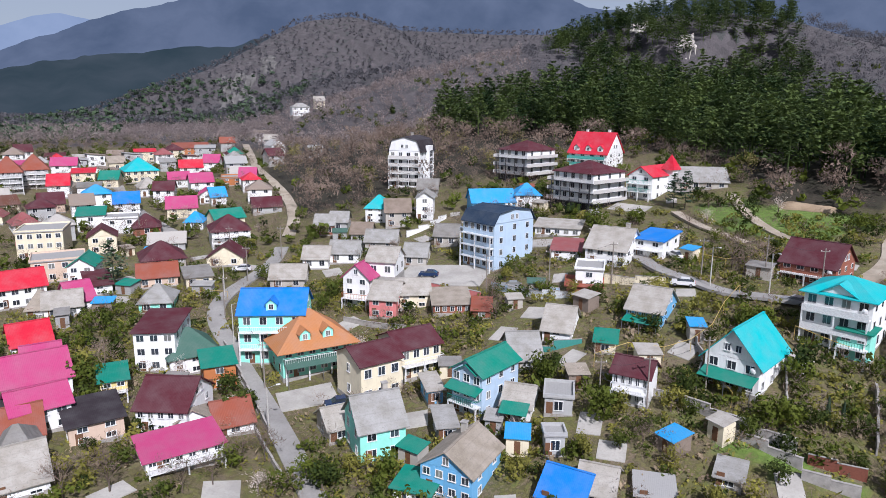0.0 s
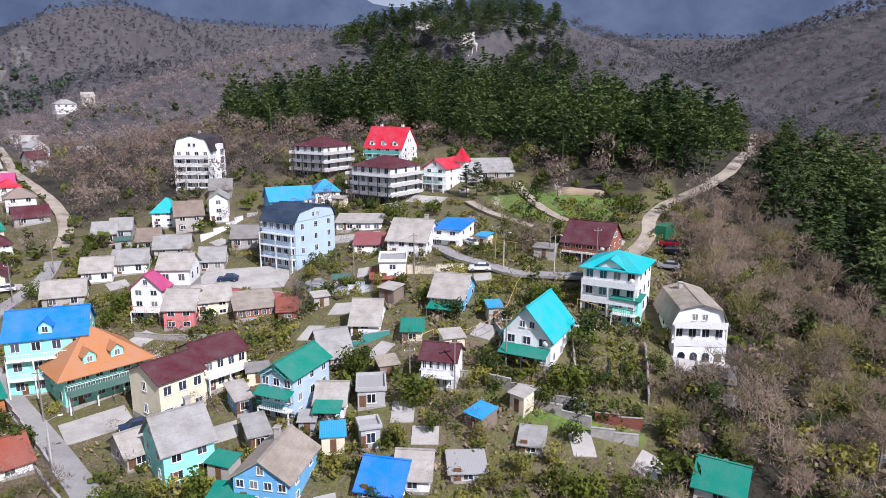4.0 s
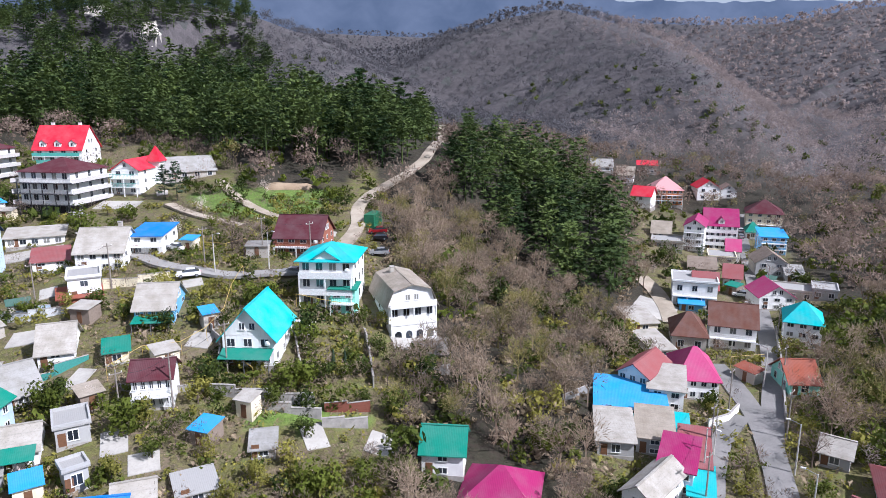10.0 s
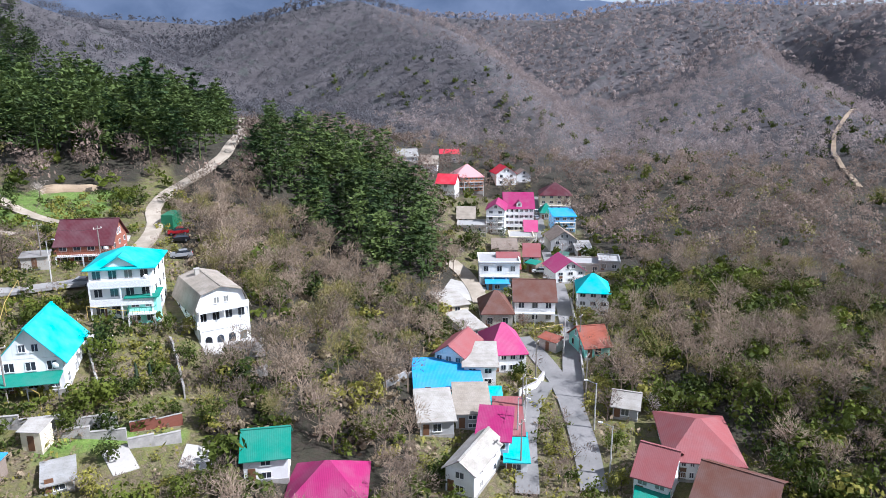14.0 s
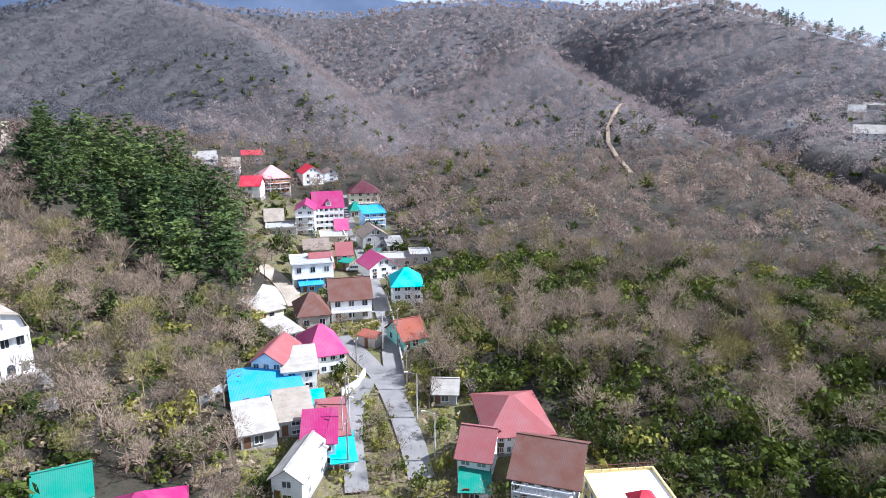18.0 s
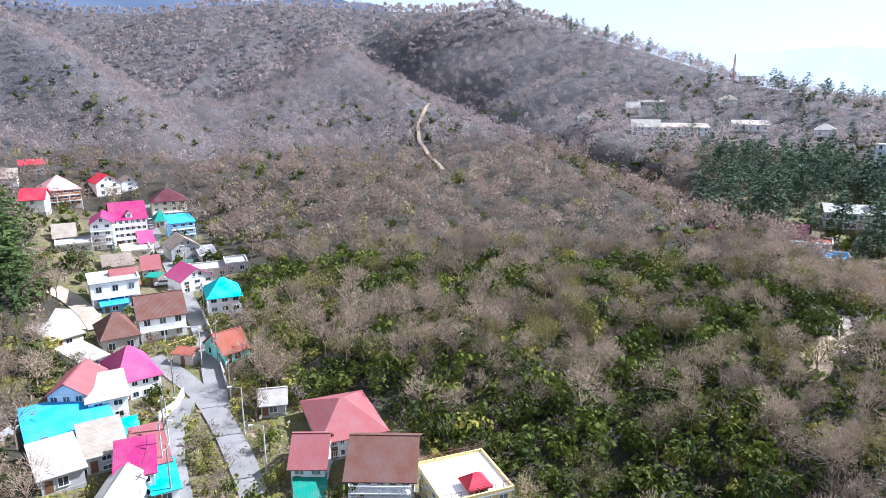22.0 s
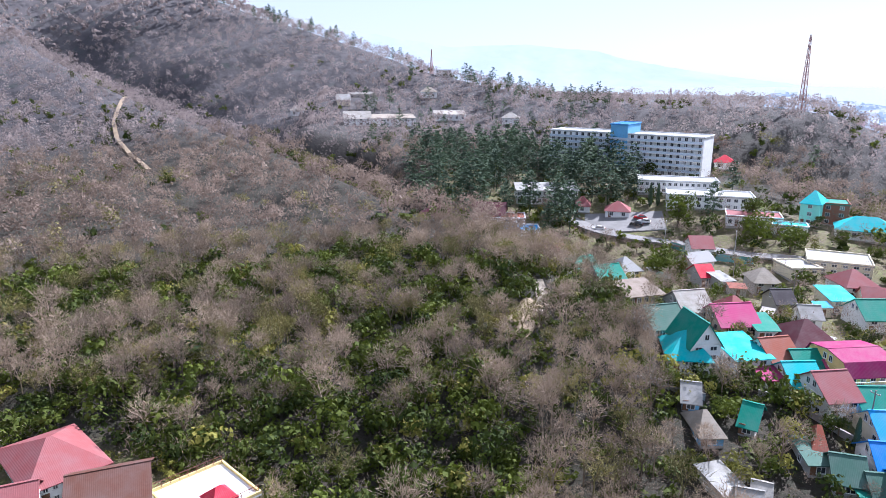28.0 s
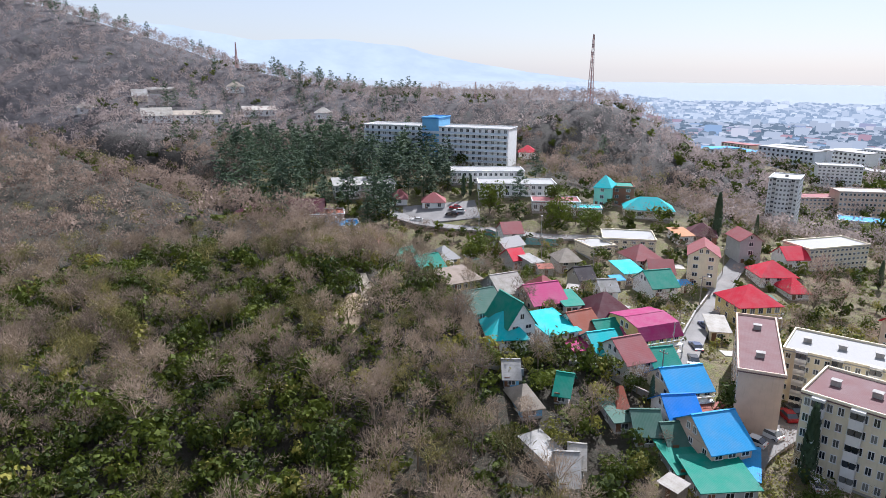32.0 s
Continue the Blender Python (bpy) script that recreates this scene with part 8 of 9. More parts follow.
def leafy_template(rng, leaves, leaf, lobes, tall=1.0, wide=1.0):
    """A crown of leaf clumps round several lobes; about 4 m high."""
    tris = []
    cs = [np.array([rng.normal(0, 0.7) * wide, rng.normal(0, 0.7) * wide, rng.uniform(1.0, 3.0) * tall]) for _ in range(lobes)]
    rs = [rng.uniform(0.7, 1.25) for _ in range(lobes)]
    for _ in range(leaves):
        k = rng.integers(lobes)
        n = rng.normal(0, 1, 3)
        n /= np.linalg.norm(n)
        p = cs[k] + n * rs[k] * rng.uniform(0.6, 1.05) * (wide, wide, tall)
        u = np.cross(n + rng.normal(0, 0.5, 3), rng.normal(0, 1, 3))
        u /= np.linalg.norm(u) + 1e-9
        v = np.cross(n, u) + rng.normal(0, 0.3, 3)
        a = leaf * rng.uniform(0.6, 1.3)
        tris.append((p - u * a, p + u * a, p + v * a * 1.3))
        tris.append((p + u * a * 0.8, p - u * a * 0.5 + n * a * 0.3, p - v * a))
    return np.array(tris)


def puff_template(rng, tufts, size, lobes, spikes):
    """A leafless crown from afar: domes of fine twig tufts with a ragged edge, about 7 m high."""
    tris = []
    cs = [np.array([rng.normal(0, 0.95), rng.normal(0, 0.95), rng.uniform(3.0, 4.9)]) for _ in range(lobes)]
    rs = [rng.uniform(1.2, 1.9) for _ in range(lobes)]
    for k in rng.integers(lobes, size=tufts):
        n = rng.normal(0, 1, 3) + (0, 0, 0.55)
        n /= np.linalg.norm(n)
        p = cs[k] + n * rs[k] * rng.uniform(0.8, 1.0)
        u = np.cross(n + rng.normal(0, 0.35, 3), rng.normal(0, 1, 3))
        u /= np.linalg.norm(u) + 1e-9
        v = np.cross(n, u) + rng.normal(0, 0.25, 3)
        a = size * rng.uniform(0.6, 1.3)
        tris.append((p - u * a, p + u * a, p + v * a * 1.4))
        tris.append((p + u * a * 0.8, p - u * a * 0.6 + n * a * 0.3, p - v * a * 1.1))
    for k in rng.integers(lobes, size=spikes):
        n = rng.normal(0, 1, 3) + (0, 0, 0.7)
        n /= np.linalg.norm(n)
        p = cs[k] + n * rs[k] * 0.8
        u = np.cross(n, rng.normal(0, 1, 3))
        u *= size * 0.22 / (np.linalg.norm(u) + 1e-9)
        tris.append((p - u, p + u, p + n * rng.uniform(0.6, 1.2)))
    return np.array(tris)


def pine_template(rng, sprays):
    """Pine: straight trunk, uneven whorls of needle sprays, about 13 m high."""
    tris = []
    for i in range(5):
        a, b = 2 * math.pi * i / 5, 2 * math.pi * (i + 1) / 5
        p, q = np.array([math.cos(a), math.sin(a), 0]) * 0.2, np.array([math.cos(b), math.sin(b), 0]) * 0.2
        tris.append((p + (0, 0, -1), q + (0, 0, -1), np.array([0, 0, 12.0])))
    whorls = 12
    for k in range(whorls):
        z = 2.8 + 9.9 * (k / (whorls - 1)) ** 0.95
        reach = (3.9 * (1 - (k / whorls) ** 1.6) + 0.6) * rng.uniform(0.75, 1.2)
        for b in range(6 if k < 9 else 4):
            t = rng.uniform(0, 2 * math.pi)
            d = np.array([math.cos(t), math.sin(t), rng.uniform(0.0, 0.3)])
            r = reach * rng.uniform(0.55, 1.15)
            for _ in range(sprays):
                c = np.array([0, 0, z]) + d * r * rng.uniform(0.3, 1.0) + rng.normal(0, 0.2, 3) * (1, 1, 0.6)
                u = d * 0.5 + rng.normal(0, 0.8, 3) * (1, 1, 0.35)
                u /= np.linalg.norm(u)
                v = np.cross((rng.normal(0, 0.3), rng.normal(0, 0.3), 1.0), u)
                v = v / np.linalg.norm(v)
                a = rng.uniform(0.40, 0.82)
                tris.append((c - u * a * 0.6 - v * a * 0.3, c + u * a * 0.9 + (0, 0, 0.10), c + v * a * 0.7 - (0, 0, 0.08)))
    return np.array(tris)


def stand(name, spots, templates, material, label, category, rng, size=(0.7, 1.25), squash=(0.85, 1.15)):
    """One object of many plants: every spot gets a turned and scaled copy of a template's triangles."""
    chunks, tints = [], []
    z = land(spots[:, 0], spots[:, 1])
    for (x, y), h in zip(spots, z):
        tpl = templates[rng.integers(len(templates))]
        t, s = rng.uniform(0, 2 * math.pi), rng.uniform(*size)
        c, sn = math.cos(t) * s, math.sin(t) * s
        p = np.empty_like(tpl)
        p[..., 0] = tpl[..., 0] * c - tpl[..., 1] * sn + x
        p[..., 1] = tpl[..., 0] * sn + tpl[..., 1] * c + y
        p[..., 2] = tpl[..., 2] * s * rng.uniform(*squash) + h - 0.1
        chunks.append(p.reshape(-1, 3).astype(np.float32))
        tints.append(np.full(len(tpl) * 3, rng.random(), np.float32))
    co = np.concatenate(chunks)
    me = bpy.data.meshes.new(name)
    me.vertices.add(len(co))
    me.vertices.foreach_set("co", co.ravel())
    me.loops.add(len(co))
    me.loops.foreach_set("vertex_index", np.arange(len(co), dtype=np.int32))
    me.polygons.add(len(co) // 3)
    me.polygons.foreach_set("loop_start", np.arange(0, len(co), 3, dtype=np.int32))
    me.update()
    at = me.attributes.new("tint", "FLOAT", "POINT")
    at.data.foreach_set("value", np.concatenate(tints))
    me.materials.append(material)
    return tagged(new(name, me), label, category, kind="stuff")


def scatter(rng, az, hd, spacing, grow=0.0):
    """Jittered spots over a sector of the plan, looser with distance by grow."""
    out = []
    r = hd[0]
    while r < hd[1]:
        step = spacing * (1 + grow * (r - hd[0]) / 100)
        n = max(1, int(radians(abs(az[1] - az[0])) * r / step))
        a = np.radians(az[0] + (az[1] - az[0]) * (np.arange(n) + rng.random(n)) / n)
        rr = r + rng.uniform(-0.5, 0.5, n) * step
        out.append(np.stack([-np.sin(a) * rr, np.cos(a) * rr], 1))
        r += step
    return np.concatenate(out)


def clear(p, gap=1.0):
    """Spots that stand on no house, wall or road."""
    ok = np.ones(len(p), bool)
    for x, y, r in FEET:
        ok &= np.hypot(p[:, 0] - x, p[:, 1] - y) > r + gap
    for x, y, r in STRIPS:
        ok &= np.hypot(p[:, 0] - x, p[:, 1] - y) > r + max(gap, 0.3)
    return p[ok]


def skyline():
    """For every bearing, the highest angle of ground and trees met on the way out."""
    az, r = np.radians(np.arange(-170, 60, 0.5)), np.arange(60, 1500, 8.0)
    A, R = np.meshgrid(az, r, indexing="ij")
    el = (land(-np.sin(A) * R, np.cos(A) * R) + np.where(R > 120, 4.0, 0.0) - EYE) / R
    return np.maximum.accumulate(el, axis=1)


SKYLINE = skyline()


def seen(p):
    """Spots whose tree tops rise into the view; drops what lies wholly behind a hill."""
    r = np.hypot(p[:, 0], p[:, 1])
    i = np.clip(((np.degrees(np.arctan2(-p[:, 0], p[:, 1])) + 170) / 0.5).round().astype(int), 0, len(SKYLINE) - 1)
    j = np.clip(((r - 60) / 8).astype(int) - 2, 0, SKYLINE.shape[1] - 1)
    return p[(land(p[:, 0], p[:, 1]) + 9 - EYE) / r > SKYLINE[i, j] - 0.002]


rng = np.random.default_rng(7)
BARE = foliage("bare_twigs", (0.142, 0.106, 0.084), (0.335, 0.253, 0.198), through_light=0.4, speck=0.15)
BARE_NEAR = foliage("bare_twigs_near", (0.126, 0.096, 0.072), (0.355, 0.273, 0.196), through_light=0.25, speck=0.3)
BUDS = foliage("budding_twigs", (0.10, 0.090, 0.035), (0.26, 0.225, 0.080), through_light=0.1, speck=0.3)
# Paler and greyer than the nearer twigs: distance haze in the colour.
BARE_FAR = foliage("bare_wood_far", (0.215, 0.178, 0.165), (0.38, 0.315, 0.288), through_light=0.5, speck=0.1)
LEAF = foliage("evergreen_leaf", (0.010, 0.024, 0.006), (0.105, 0.130, 0.016), speck=0.4)
OLIVE = foliage("spring_leaf", (0.090, 0.095, 0.018), (0.27, 0.25, 0.050), speck=0.4)
NEEDLE = foliage("pine_needles", (0.018, 0.042, 0.014), (0.112, 0.155, 0.042), through_light=0.25, speck=0.12)
CEDAR = foliage("cedar_needles", (0.026, 0.050, 0.032), (0.085, 0.125, 0.068), through_light=0.2)
DRY = foliage("dry_grass", (0.14, 0.105, 0.065), (0.33, 0.26, 0.17))
# Darker, bluer copy of the far twigs: hillside shade and haze as colour.
SHADED_TWIGS = foliage("shaded_twigs", (0.080, 0.079, 0.086), (0.165, 0.160, 0.170), through_light=0.5, speck=0.15)
BLOSSOM = foliage("blossom", (0.45, 0.36, 0.33), (0.7, 0.62, 0.56))

bare_near = [bare_template(rng, 560, thick=1.0) for _ in range(9)]
bare_mid = [puff_template(rng, 64, 0.23, 6, 90) for _ in range(8)]
bare_far = [puff_template(rng, 40, 0.29, 5, 34) for _ in range(8)]
bare_hazy = [puff_template(rng, 13, 0.70, 4, 10) for _ in range(8)]
leaf_near = [leafy_template(rng, 210, 0.23, 8) for _ in range(6)]
leaf_hill = [leafy_template(rng, 120, 0.30, 9, tall=1.15, wide=1.15) for _ in range(6)]
under_t = [leafy_template(rng, 44, 0.42, 7, tall=0.45, wide=1.5) for _ in range(5)]
bare_low = [bare_template(rng, 80, thick=1.7)[-92:] for _ in range(6)]
leaf_low = [leafy_template(rng, 66, 0.26, 5, tall=0.6, wide=1.0) for _ in range(6)]
leaf_far = [leafy_template(rng, 30, 0.75, 4, tall=1.3, wide=1.3) for _ in range(4)]
cedars_t = [pine_template(rng, 7) for _ in range(6)]
weed_t = [leafy_template(rng, 9, 0.26, 4, tall=0.3, wide=0.9) for _ in range(6)]
pines_t = [pine_template(rng, 7) for _ in range(8)]


def town_mask(p):
    return inside(p[:, 0], p[:, 1], VILLAGE_A) | inside(p[:, 0], p[:, 1], VILLAGE_B) | inside(p[:, 0], p[:, 1], VILLAGE_C)


def pine_mask(p):
    return inside(p[:, 0], p[:, 1], PINES_A) | inside(p[:, 0], p[:, 1], PINES_B) | inside(p[:, 0], p[:, 1], PINES_C)


# pine woods on the hill
p = scatter(rng, (2, -58), (140, 420), 7.2)
p = clear(p[inside(p[:, 0], p[:, 1], PINES_A)], 1.0)
stand("pine_wood", p, pines_t, NEEDLE, "dense dark green pine wood on the hilltop", "pine wood", rng, (0.9, 1.75), (0.8, 1.1))
p = scatter(rng, (-41, -58), (140, 262), 6.6)
p = clear(p[inside(p[:, 0], p[:, 1], PINES_B)], 1.0)
stand("pine_wood", p, pines_t, NEEDLE, "green pine wood down the side of the hill", "pine wood", rng, (0.75, 1.6), (0.75, 1.0))
p = scatter(rng, (-8, -29), (450, 660), 8)
p = p[inside(p[:, 0], p[:, 1], PINES_C)]
stand("pine_wood", p[rng.random(len(p)) < 0.75], pines_t, NEEDLE, "pine wood round a pale rock on the far summit", "pine wood", rng, (1.1, 1.6), (0.7, 0.95))


def thick_green(p):
    """Where the evergreens crowd: in patches, and most of all at the foot of the brown hill."""
    n = np.array([noise.noise((a * 0.03, b * 0.03, 4.0)) + 0.5 * noise.noise((a * 0.09, b * 0.09, 1.0)) for a, b in p])
    az, hd = np.degrees(np.arctan2(-p[:, 0], p[:, 1])), np.hypot(p[:, 0], p[:, 1])
    # Denser on the spur's valley flank, whose shade is filled in with evergreens.
    n += 0.14 * np.clip((190 - hd) / 25, 0, 1) * ((az < -66) & (az > -84))
    n -= 0.2 * np.clip((az + 66) / 6, 0, 1)
    n += 0.32 * np.clip((108 - hd) / 12, 0, 1) * ((az < -84) & (az > -126))
    return n + 0.40 * np.clip((150 - hd) / 40, 0, 1) * np.clip((-84 - az) / 8, 0, 1) * np.clip((az + 117) / 12, -0.5, 1)


# leafless woods
p = scatter(rng, (-33, -150), (62, 180), 4.0)
p = clear(p[~town_mask(p) & ~pine_mask(p)], 0.8)
green = thick_green(p)
near_wood = p[rng.random(len(p)) < np.where(green > 0.2, 0.3, np.where(green > 0.06, 0.6, 0.97))]
bud = rng.random(len(near_wood)) < 0.2
stand("bare_wood", near_wood[~bud], bare_near, BARE_NEAR, "leafless grey-brown trees on the near slopes", "woodland", rng, (0.7, 1.5))
stand("budding_wood", near_wood[bud], bare_near, BUDS, "trees with olive spring buds on the near slopes", "woodland", rng, (0.7, 1.4))
p = scatter(rng, (-33, -150), (62, 172), 3.2)
p = clear(p[~town_mask(p) & ~pine_mask(p)], 0.5)
stand("bare_brush", p[rng.random(len(p)) < 0.55], bare_low, BARE_NEAR, "leafless brown brush between the trees", "brush", rng, (0.4, 0.85))
p = seen(clear(scatter(rng, (40, -157), (176, 335), 5.6, 0.08), 0.8))
p = p[~town_mask(p) & ~pine_mask(p) & ~inside(p[:, 0], p[:, 1], FAR_HAMLET)]
p = p[rng.random(len(p)) < 0.9]
bud = rng.random(len(p)) < 0.12
stand("bare_wood", p[~bud], bare_mid, BARE, "leafless brown woodland on the middle slopes", "woodland", rng, (0.75, 1.75))
stand("budding_wood", p[bud], bare_mid, BUDS, "trees with olive spring buds on the middle slopes", "woodland", rng, (0.7, 1.4))
p = seen(clear(scatter(rng, (40, -155), (335, 640), 6.2, 0.1), 1.0))
p = p[~town_mask(p) & ~pine_mask(p)]
# Bearings whose woods take the twigs with shade in their colour.
shade_side = (np.degrees(np.arctan2(-p[:, 0], p[:, 1])) > -57 + 5 * np.sin(p[:, 0] / 23)) & (p[:, 0] > 60)
stand("bare_wood", p[~shade_side], bare_far, BARE_FAR, "leafless purple-brown woods on the far hills", "woodland", rng, (0.9, 1.6))
stand("bare_wood", p[shade_side], bare_far, SHADED_TWIGS, "leafless shade-toned woods on the hills behind the pines", "woodland", rng, (0.9, 1.6))
p = seen(scatter(rng, (40, -128), (640, 1330), 8.0, 0.08))
shade_side = np.degrees(np.arctan2(-p[:, 0], p[:, 1])) > -57 + 5 * np.sin(p[:, 0] / 23)
stand("bare_wood", p[~shade_side], bare_hazy, BARE_FAR, "leafless purple-grey woods on the mountainsides", "woodland", rng, (1.0, 1.7))
stand("bare_wood", p[shade_side], bare_hazy, SHADED_TWIGS, "leafless shade-toned woods on the mountain behind the pines", "woodland", rng, (1.0, 1.7))
p = seen(scatter(rng, (38, 8), (470, 1000), 11))
patch = np.array([noise.noise((a * 0.008, b * 0.008, 3.0)) for a, b in p])
stand("evergreen_scrub", p[patch + np.clip((-p[:, 0] - 230) / 500, -0.3, 0.5) > 0.05], leaf_far, CEDAR, "dark conifer woods low on the mountainside", "woodland", rng, (1.2, 2.2))

# evergreen undergrowth on the near hill and scrub
p = scatter(rng, (-36, -150), (62, 172), 3.3)
p = clear(p[~town_mask(p) & ~pine_mask(p)], 0.0)
open_side = (np.degrees(np.arctan2(-p[:, 0], p[:, 1])) > -65) & (rng.random(len(p)) < 0.7)
stand("dry_brush", p[open_side], under_t, DRY, "dry tan brush on the sunny hillside", "brush", rng, (0.5, 1.0))
p = p[~open_side]
stand("undergrowth", p, under_t, LEAF, "dark evergreen undergrowth below the bare trees", "undergrowth", rng, (0.6, 1.2))
p = scatter(rng, (-36, -150), (62, 175), 3.9)
p = clear(p[~town_mask(p) & ~pine_mask(p)], 0.2)
patch = thick_green(p)
roll = rng.random(len(p))
stand("evergreen_scrub", p[(patch > -0.02) & (roll < np.where(patch > 0.2, 0.92, 0.72))], leaf_hill, LEAF, "dark evergreen scrub among the bare trees", "scrub", rng, (0.7, 1.5))
stand("spring_scrub", p[(patch > -0.2) & (roll > 0.76) & (roll < 0.96)], leaf_hill, OLIVE, "olive green scrub coming into leaf", "scrub", rng, (0.5, 1.25))
stand("spring_scrub", p[(patch < -0.05) & (roll < 0.35)], leaf_low, OLIVE, "low olive green undergrowth below the trees", "scrub", rng, (0.5, 1.2))
p = seen(clear(scatter(rng, (40, -150), (172, 520), 7.5, 0.1), 1.0))
p = p[~town_mask(p)]
patch = np.array([noise.noise((a * 0.02, b * 0.02, 8.0)) + 0.6 * noise.noise((a * 0.07, b * 0.07, 5.0)) for a, b in p])
bear = np.degrees(np.arctan2(-p[:, 0], p[:, 1]))
# Evergreens thickened on the same flank to stand in for its shade.
patch += 0.22 * ((bear < -69) & (bear > -85) & (np.hypot(p[:, 0], p[:, 1]) < 360))
stand("evergreen_scrub", p[patch > 0.16], leaf_far, LEAF, "dark evergreen clumps on the wooded slopes", "scrub", rng, (0.6, 1.1))

# conifers round the long building and along the far ridge
p = clear(scatter(rng, (-110, -129), (222, 335), 6.0), 0.9)
p = p[rng.random(len(p)) < 0.85]
stand("conifer_grove", p, cedars_t, CEDAR, "dark cedars and cypresses in the hotel park", "conifers", rng, (0.7, 1.3))
p = clear(scatter(rng, (-105, -127), (335, 445), 12), 1.5)
stand("conifer_grove", p[rng.random(len(p)) < 0.45], cedars_t, CEDAR, "cypresses and cedars round the hillside hamlet", "conifers", rng, (0.5, 0.95))
p = clear(scatter(rng, (-127, -147), (190, 330), 9), 1.2)
stand("park_trees", p[rng.random(len(p)) < 0.35], leaf_hill, LEAF, "rounded evergreen trees in the park", "park trees", rng, (1.0, 1.7))
p = scatter(rng, (-91, -128), (415, 740), 9)
d, s, z = along(p[:, 0], p[:, 1], RIDGES[3][1])
lone = np.array([noise.noise((a * 0.02, b * 0.02, 11.0)) for a, b in p])
p = p[(d < 22) & (lone > 0.06) & (rng.random(len(p)) < 0.55)]
stand("conifer_grove", p, cedars_t, CEDAR, "scattered conifers along the ridge", "conifers", rng, (0.6, 1.1))

# gardens: joined small growth, then single trees and bushes
for az, hd, poly, gap in (((44, -41), (62, 430), VILLAGE_A, 1.7), ((-52, -98), (62, 270), VILLAGE_B, 2.0), ((-110, -167), (80, 330), VILLAGE_C, 1.75)):
    p = scatter(rng, az, hd, gap, 0.35)
    p = clear(p[inside(p[:, 0], p[:, 1], poly)], -0.6)
    patch = np.array([noise.noise((a * 0.06, b * 0.06, 2.0)) for a, b in p])
    kind = rng.random(len(p))
    keep = patch > -0.25
    far = np.hypot(p[:, 0], p[:, 1]) > 175
    stand("garden_shrubs", p[keep & ~far & (kind < 0.30)], leaf_low, OLIVE, "yellow-green garden shrubs and weeds", "shrubs", rng, (0.5, 1.1))
    stand("garden_shrubs", p[keep & ~far & (kind > 0.30) & (kind < 0.50)], leaf_low, LEAF, "dark green garden bushes and hedges", "shrubs", rng, (0.55, 1.25))
    q = clear(p[~far & (kind > 0.50) & (kind < 0.84)], 0.3)
    stand("garden_thicket", q, bare_low, BARE, "bare fruit trees and brush in the gardens", "fruit trees", rng, (0.35, 0.8) if poly is not VILLAGE_C else (0.5, 1.0))
    q = clear(p[~far & (kind > 0.93)], 0.6)
    stand("garden_evergreens", q, leaf_near, LEAF, "dark evergreen trees between the houses", "garden trees", rng, (0.6, 1.2))
    q = clear(p[far & (kind < 0.45)], 0.2)
    stand("garden_thicket", q, bare_low, BARE, "bare trees between the upper houses", "fruit trees", rng, (0.6, 1.1))
    q = clear(p[far & (kind > 0.45) & (kind < 0.62)], 0.2)
    stand("garden_evergreens", q, leaf_far, LEAF, "dark evergreens between the upper houses", "garden trees", rng, (0.5, 1.0))
for az, hd, poly in (((44, -41), (64, 150), VILLAGE_A), ((-52, -98), (64, 140), VILLAGE_B), ((-125, -167), (80, 160), VILLAGE_C)):
    p = scatter(rng, az, hd, 1.5)
    p = clear(p[inside(p[:, 0], p[:, 1], poly)], -0.8)
    kind = rng.random(len(p))
    stand("weeds", p[kind < 0.45], weed_t, OLIVE, "low yellow-green weeds and grass tufts in the gardens", "weeds", rng, (0.5, 1.1))
    stand("dry_grass", p[kind > 0.6], weed_t, DRY, "dry straw-coloured grass and stalks in the gardens", "dry grass", rng, (0.5, 1.1))
p = clear(scatter(rng, (-147, -167), (300, 640), 10, 0.06), 1)
stand("town_trees", p, leaf_far, LEAF, "dark trees between the town buildings", "town trees", rng, (1.0, 1.9))
p = clear(scatter(rng, (-147, -167), (240, 640), 8, 0.06), 1)
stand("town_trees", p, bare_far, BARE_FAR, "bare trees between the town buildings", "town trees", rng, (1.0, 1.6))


def shared_mesh(name, tris, material):
    me = bpy.data.meshes.new(name)
    co = tris.reshape(-1, 3).astype(np.float32)
    me.vertices.add(len(co))
    me.vertices.foreach_set("co", co.ravel())
    me.loops.add(len(co))
    me.loops.foreach_set("vertex_index", np.arange(len(co), dtype=np.int32))
    me.polygons.add(len(co) // 3)
    me.polygons.foreach_set("loop_start", np.arange(0, len(co), 3, dtype=np.int32))
    me.update()
    me.materials.append(material)
    return me


def trunk_mesh(h):
    bm = bmesh.new()
    tube(bm, (0, 0, -0.6), (0.05, 0.03, h * 0.6), 0.14, 0.1)
    tube(bm, (0.05, 0.03, h * 0.55), (0.3, 0.1, h), 0.09, 0.04)
    tube(bm, (0.05, 0.03, h * 0.5), (-0.25, -0.12, h * 0.95), 0.08, 0.04)
    return mesh_of(bm, "trunk", plain("bark", (0.12, 0.09, 0.07), 0.9))


def column_template(rng):
    """A narrow column of upright sprays, 9 m high."""
    tris = []
    for _ in range(620):
        z = 9 * rng.random() ** 0.9
        r = 0.95 * min(1, z / 1.2) * (1 - (z / 9.2) ** 2) ** 0.6 * rng.uniform(0.7, 1.0)
        t = rng.uniform(0, 2 * math.pi)
        p, o = np.array([math.cos(t) * r, math.sin(t) * r, z]), np.array([-math.sin(t), math.cos(t), 0])
        a = rng.uniform(0.12, 0.24)
        tris.append((p - o * a, p + o * a, p + np.array([math.cos(t) * 0.12, math.sin(t) * 0.12, a * 3.2])))
    return np.array(tris)


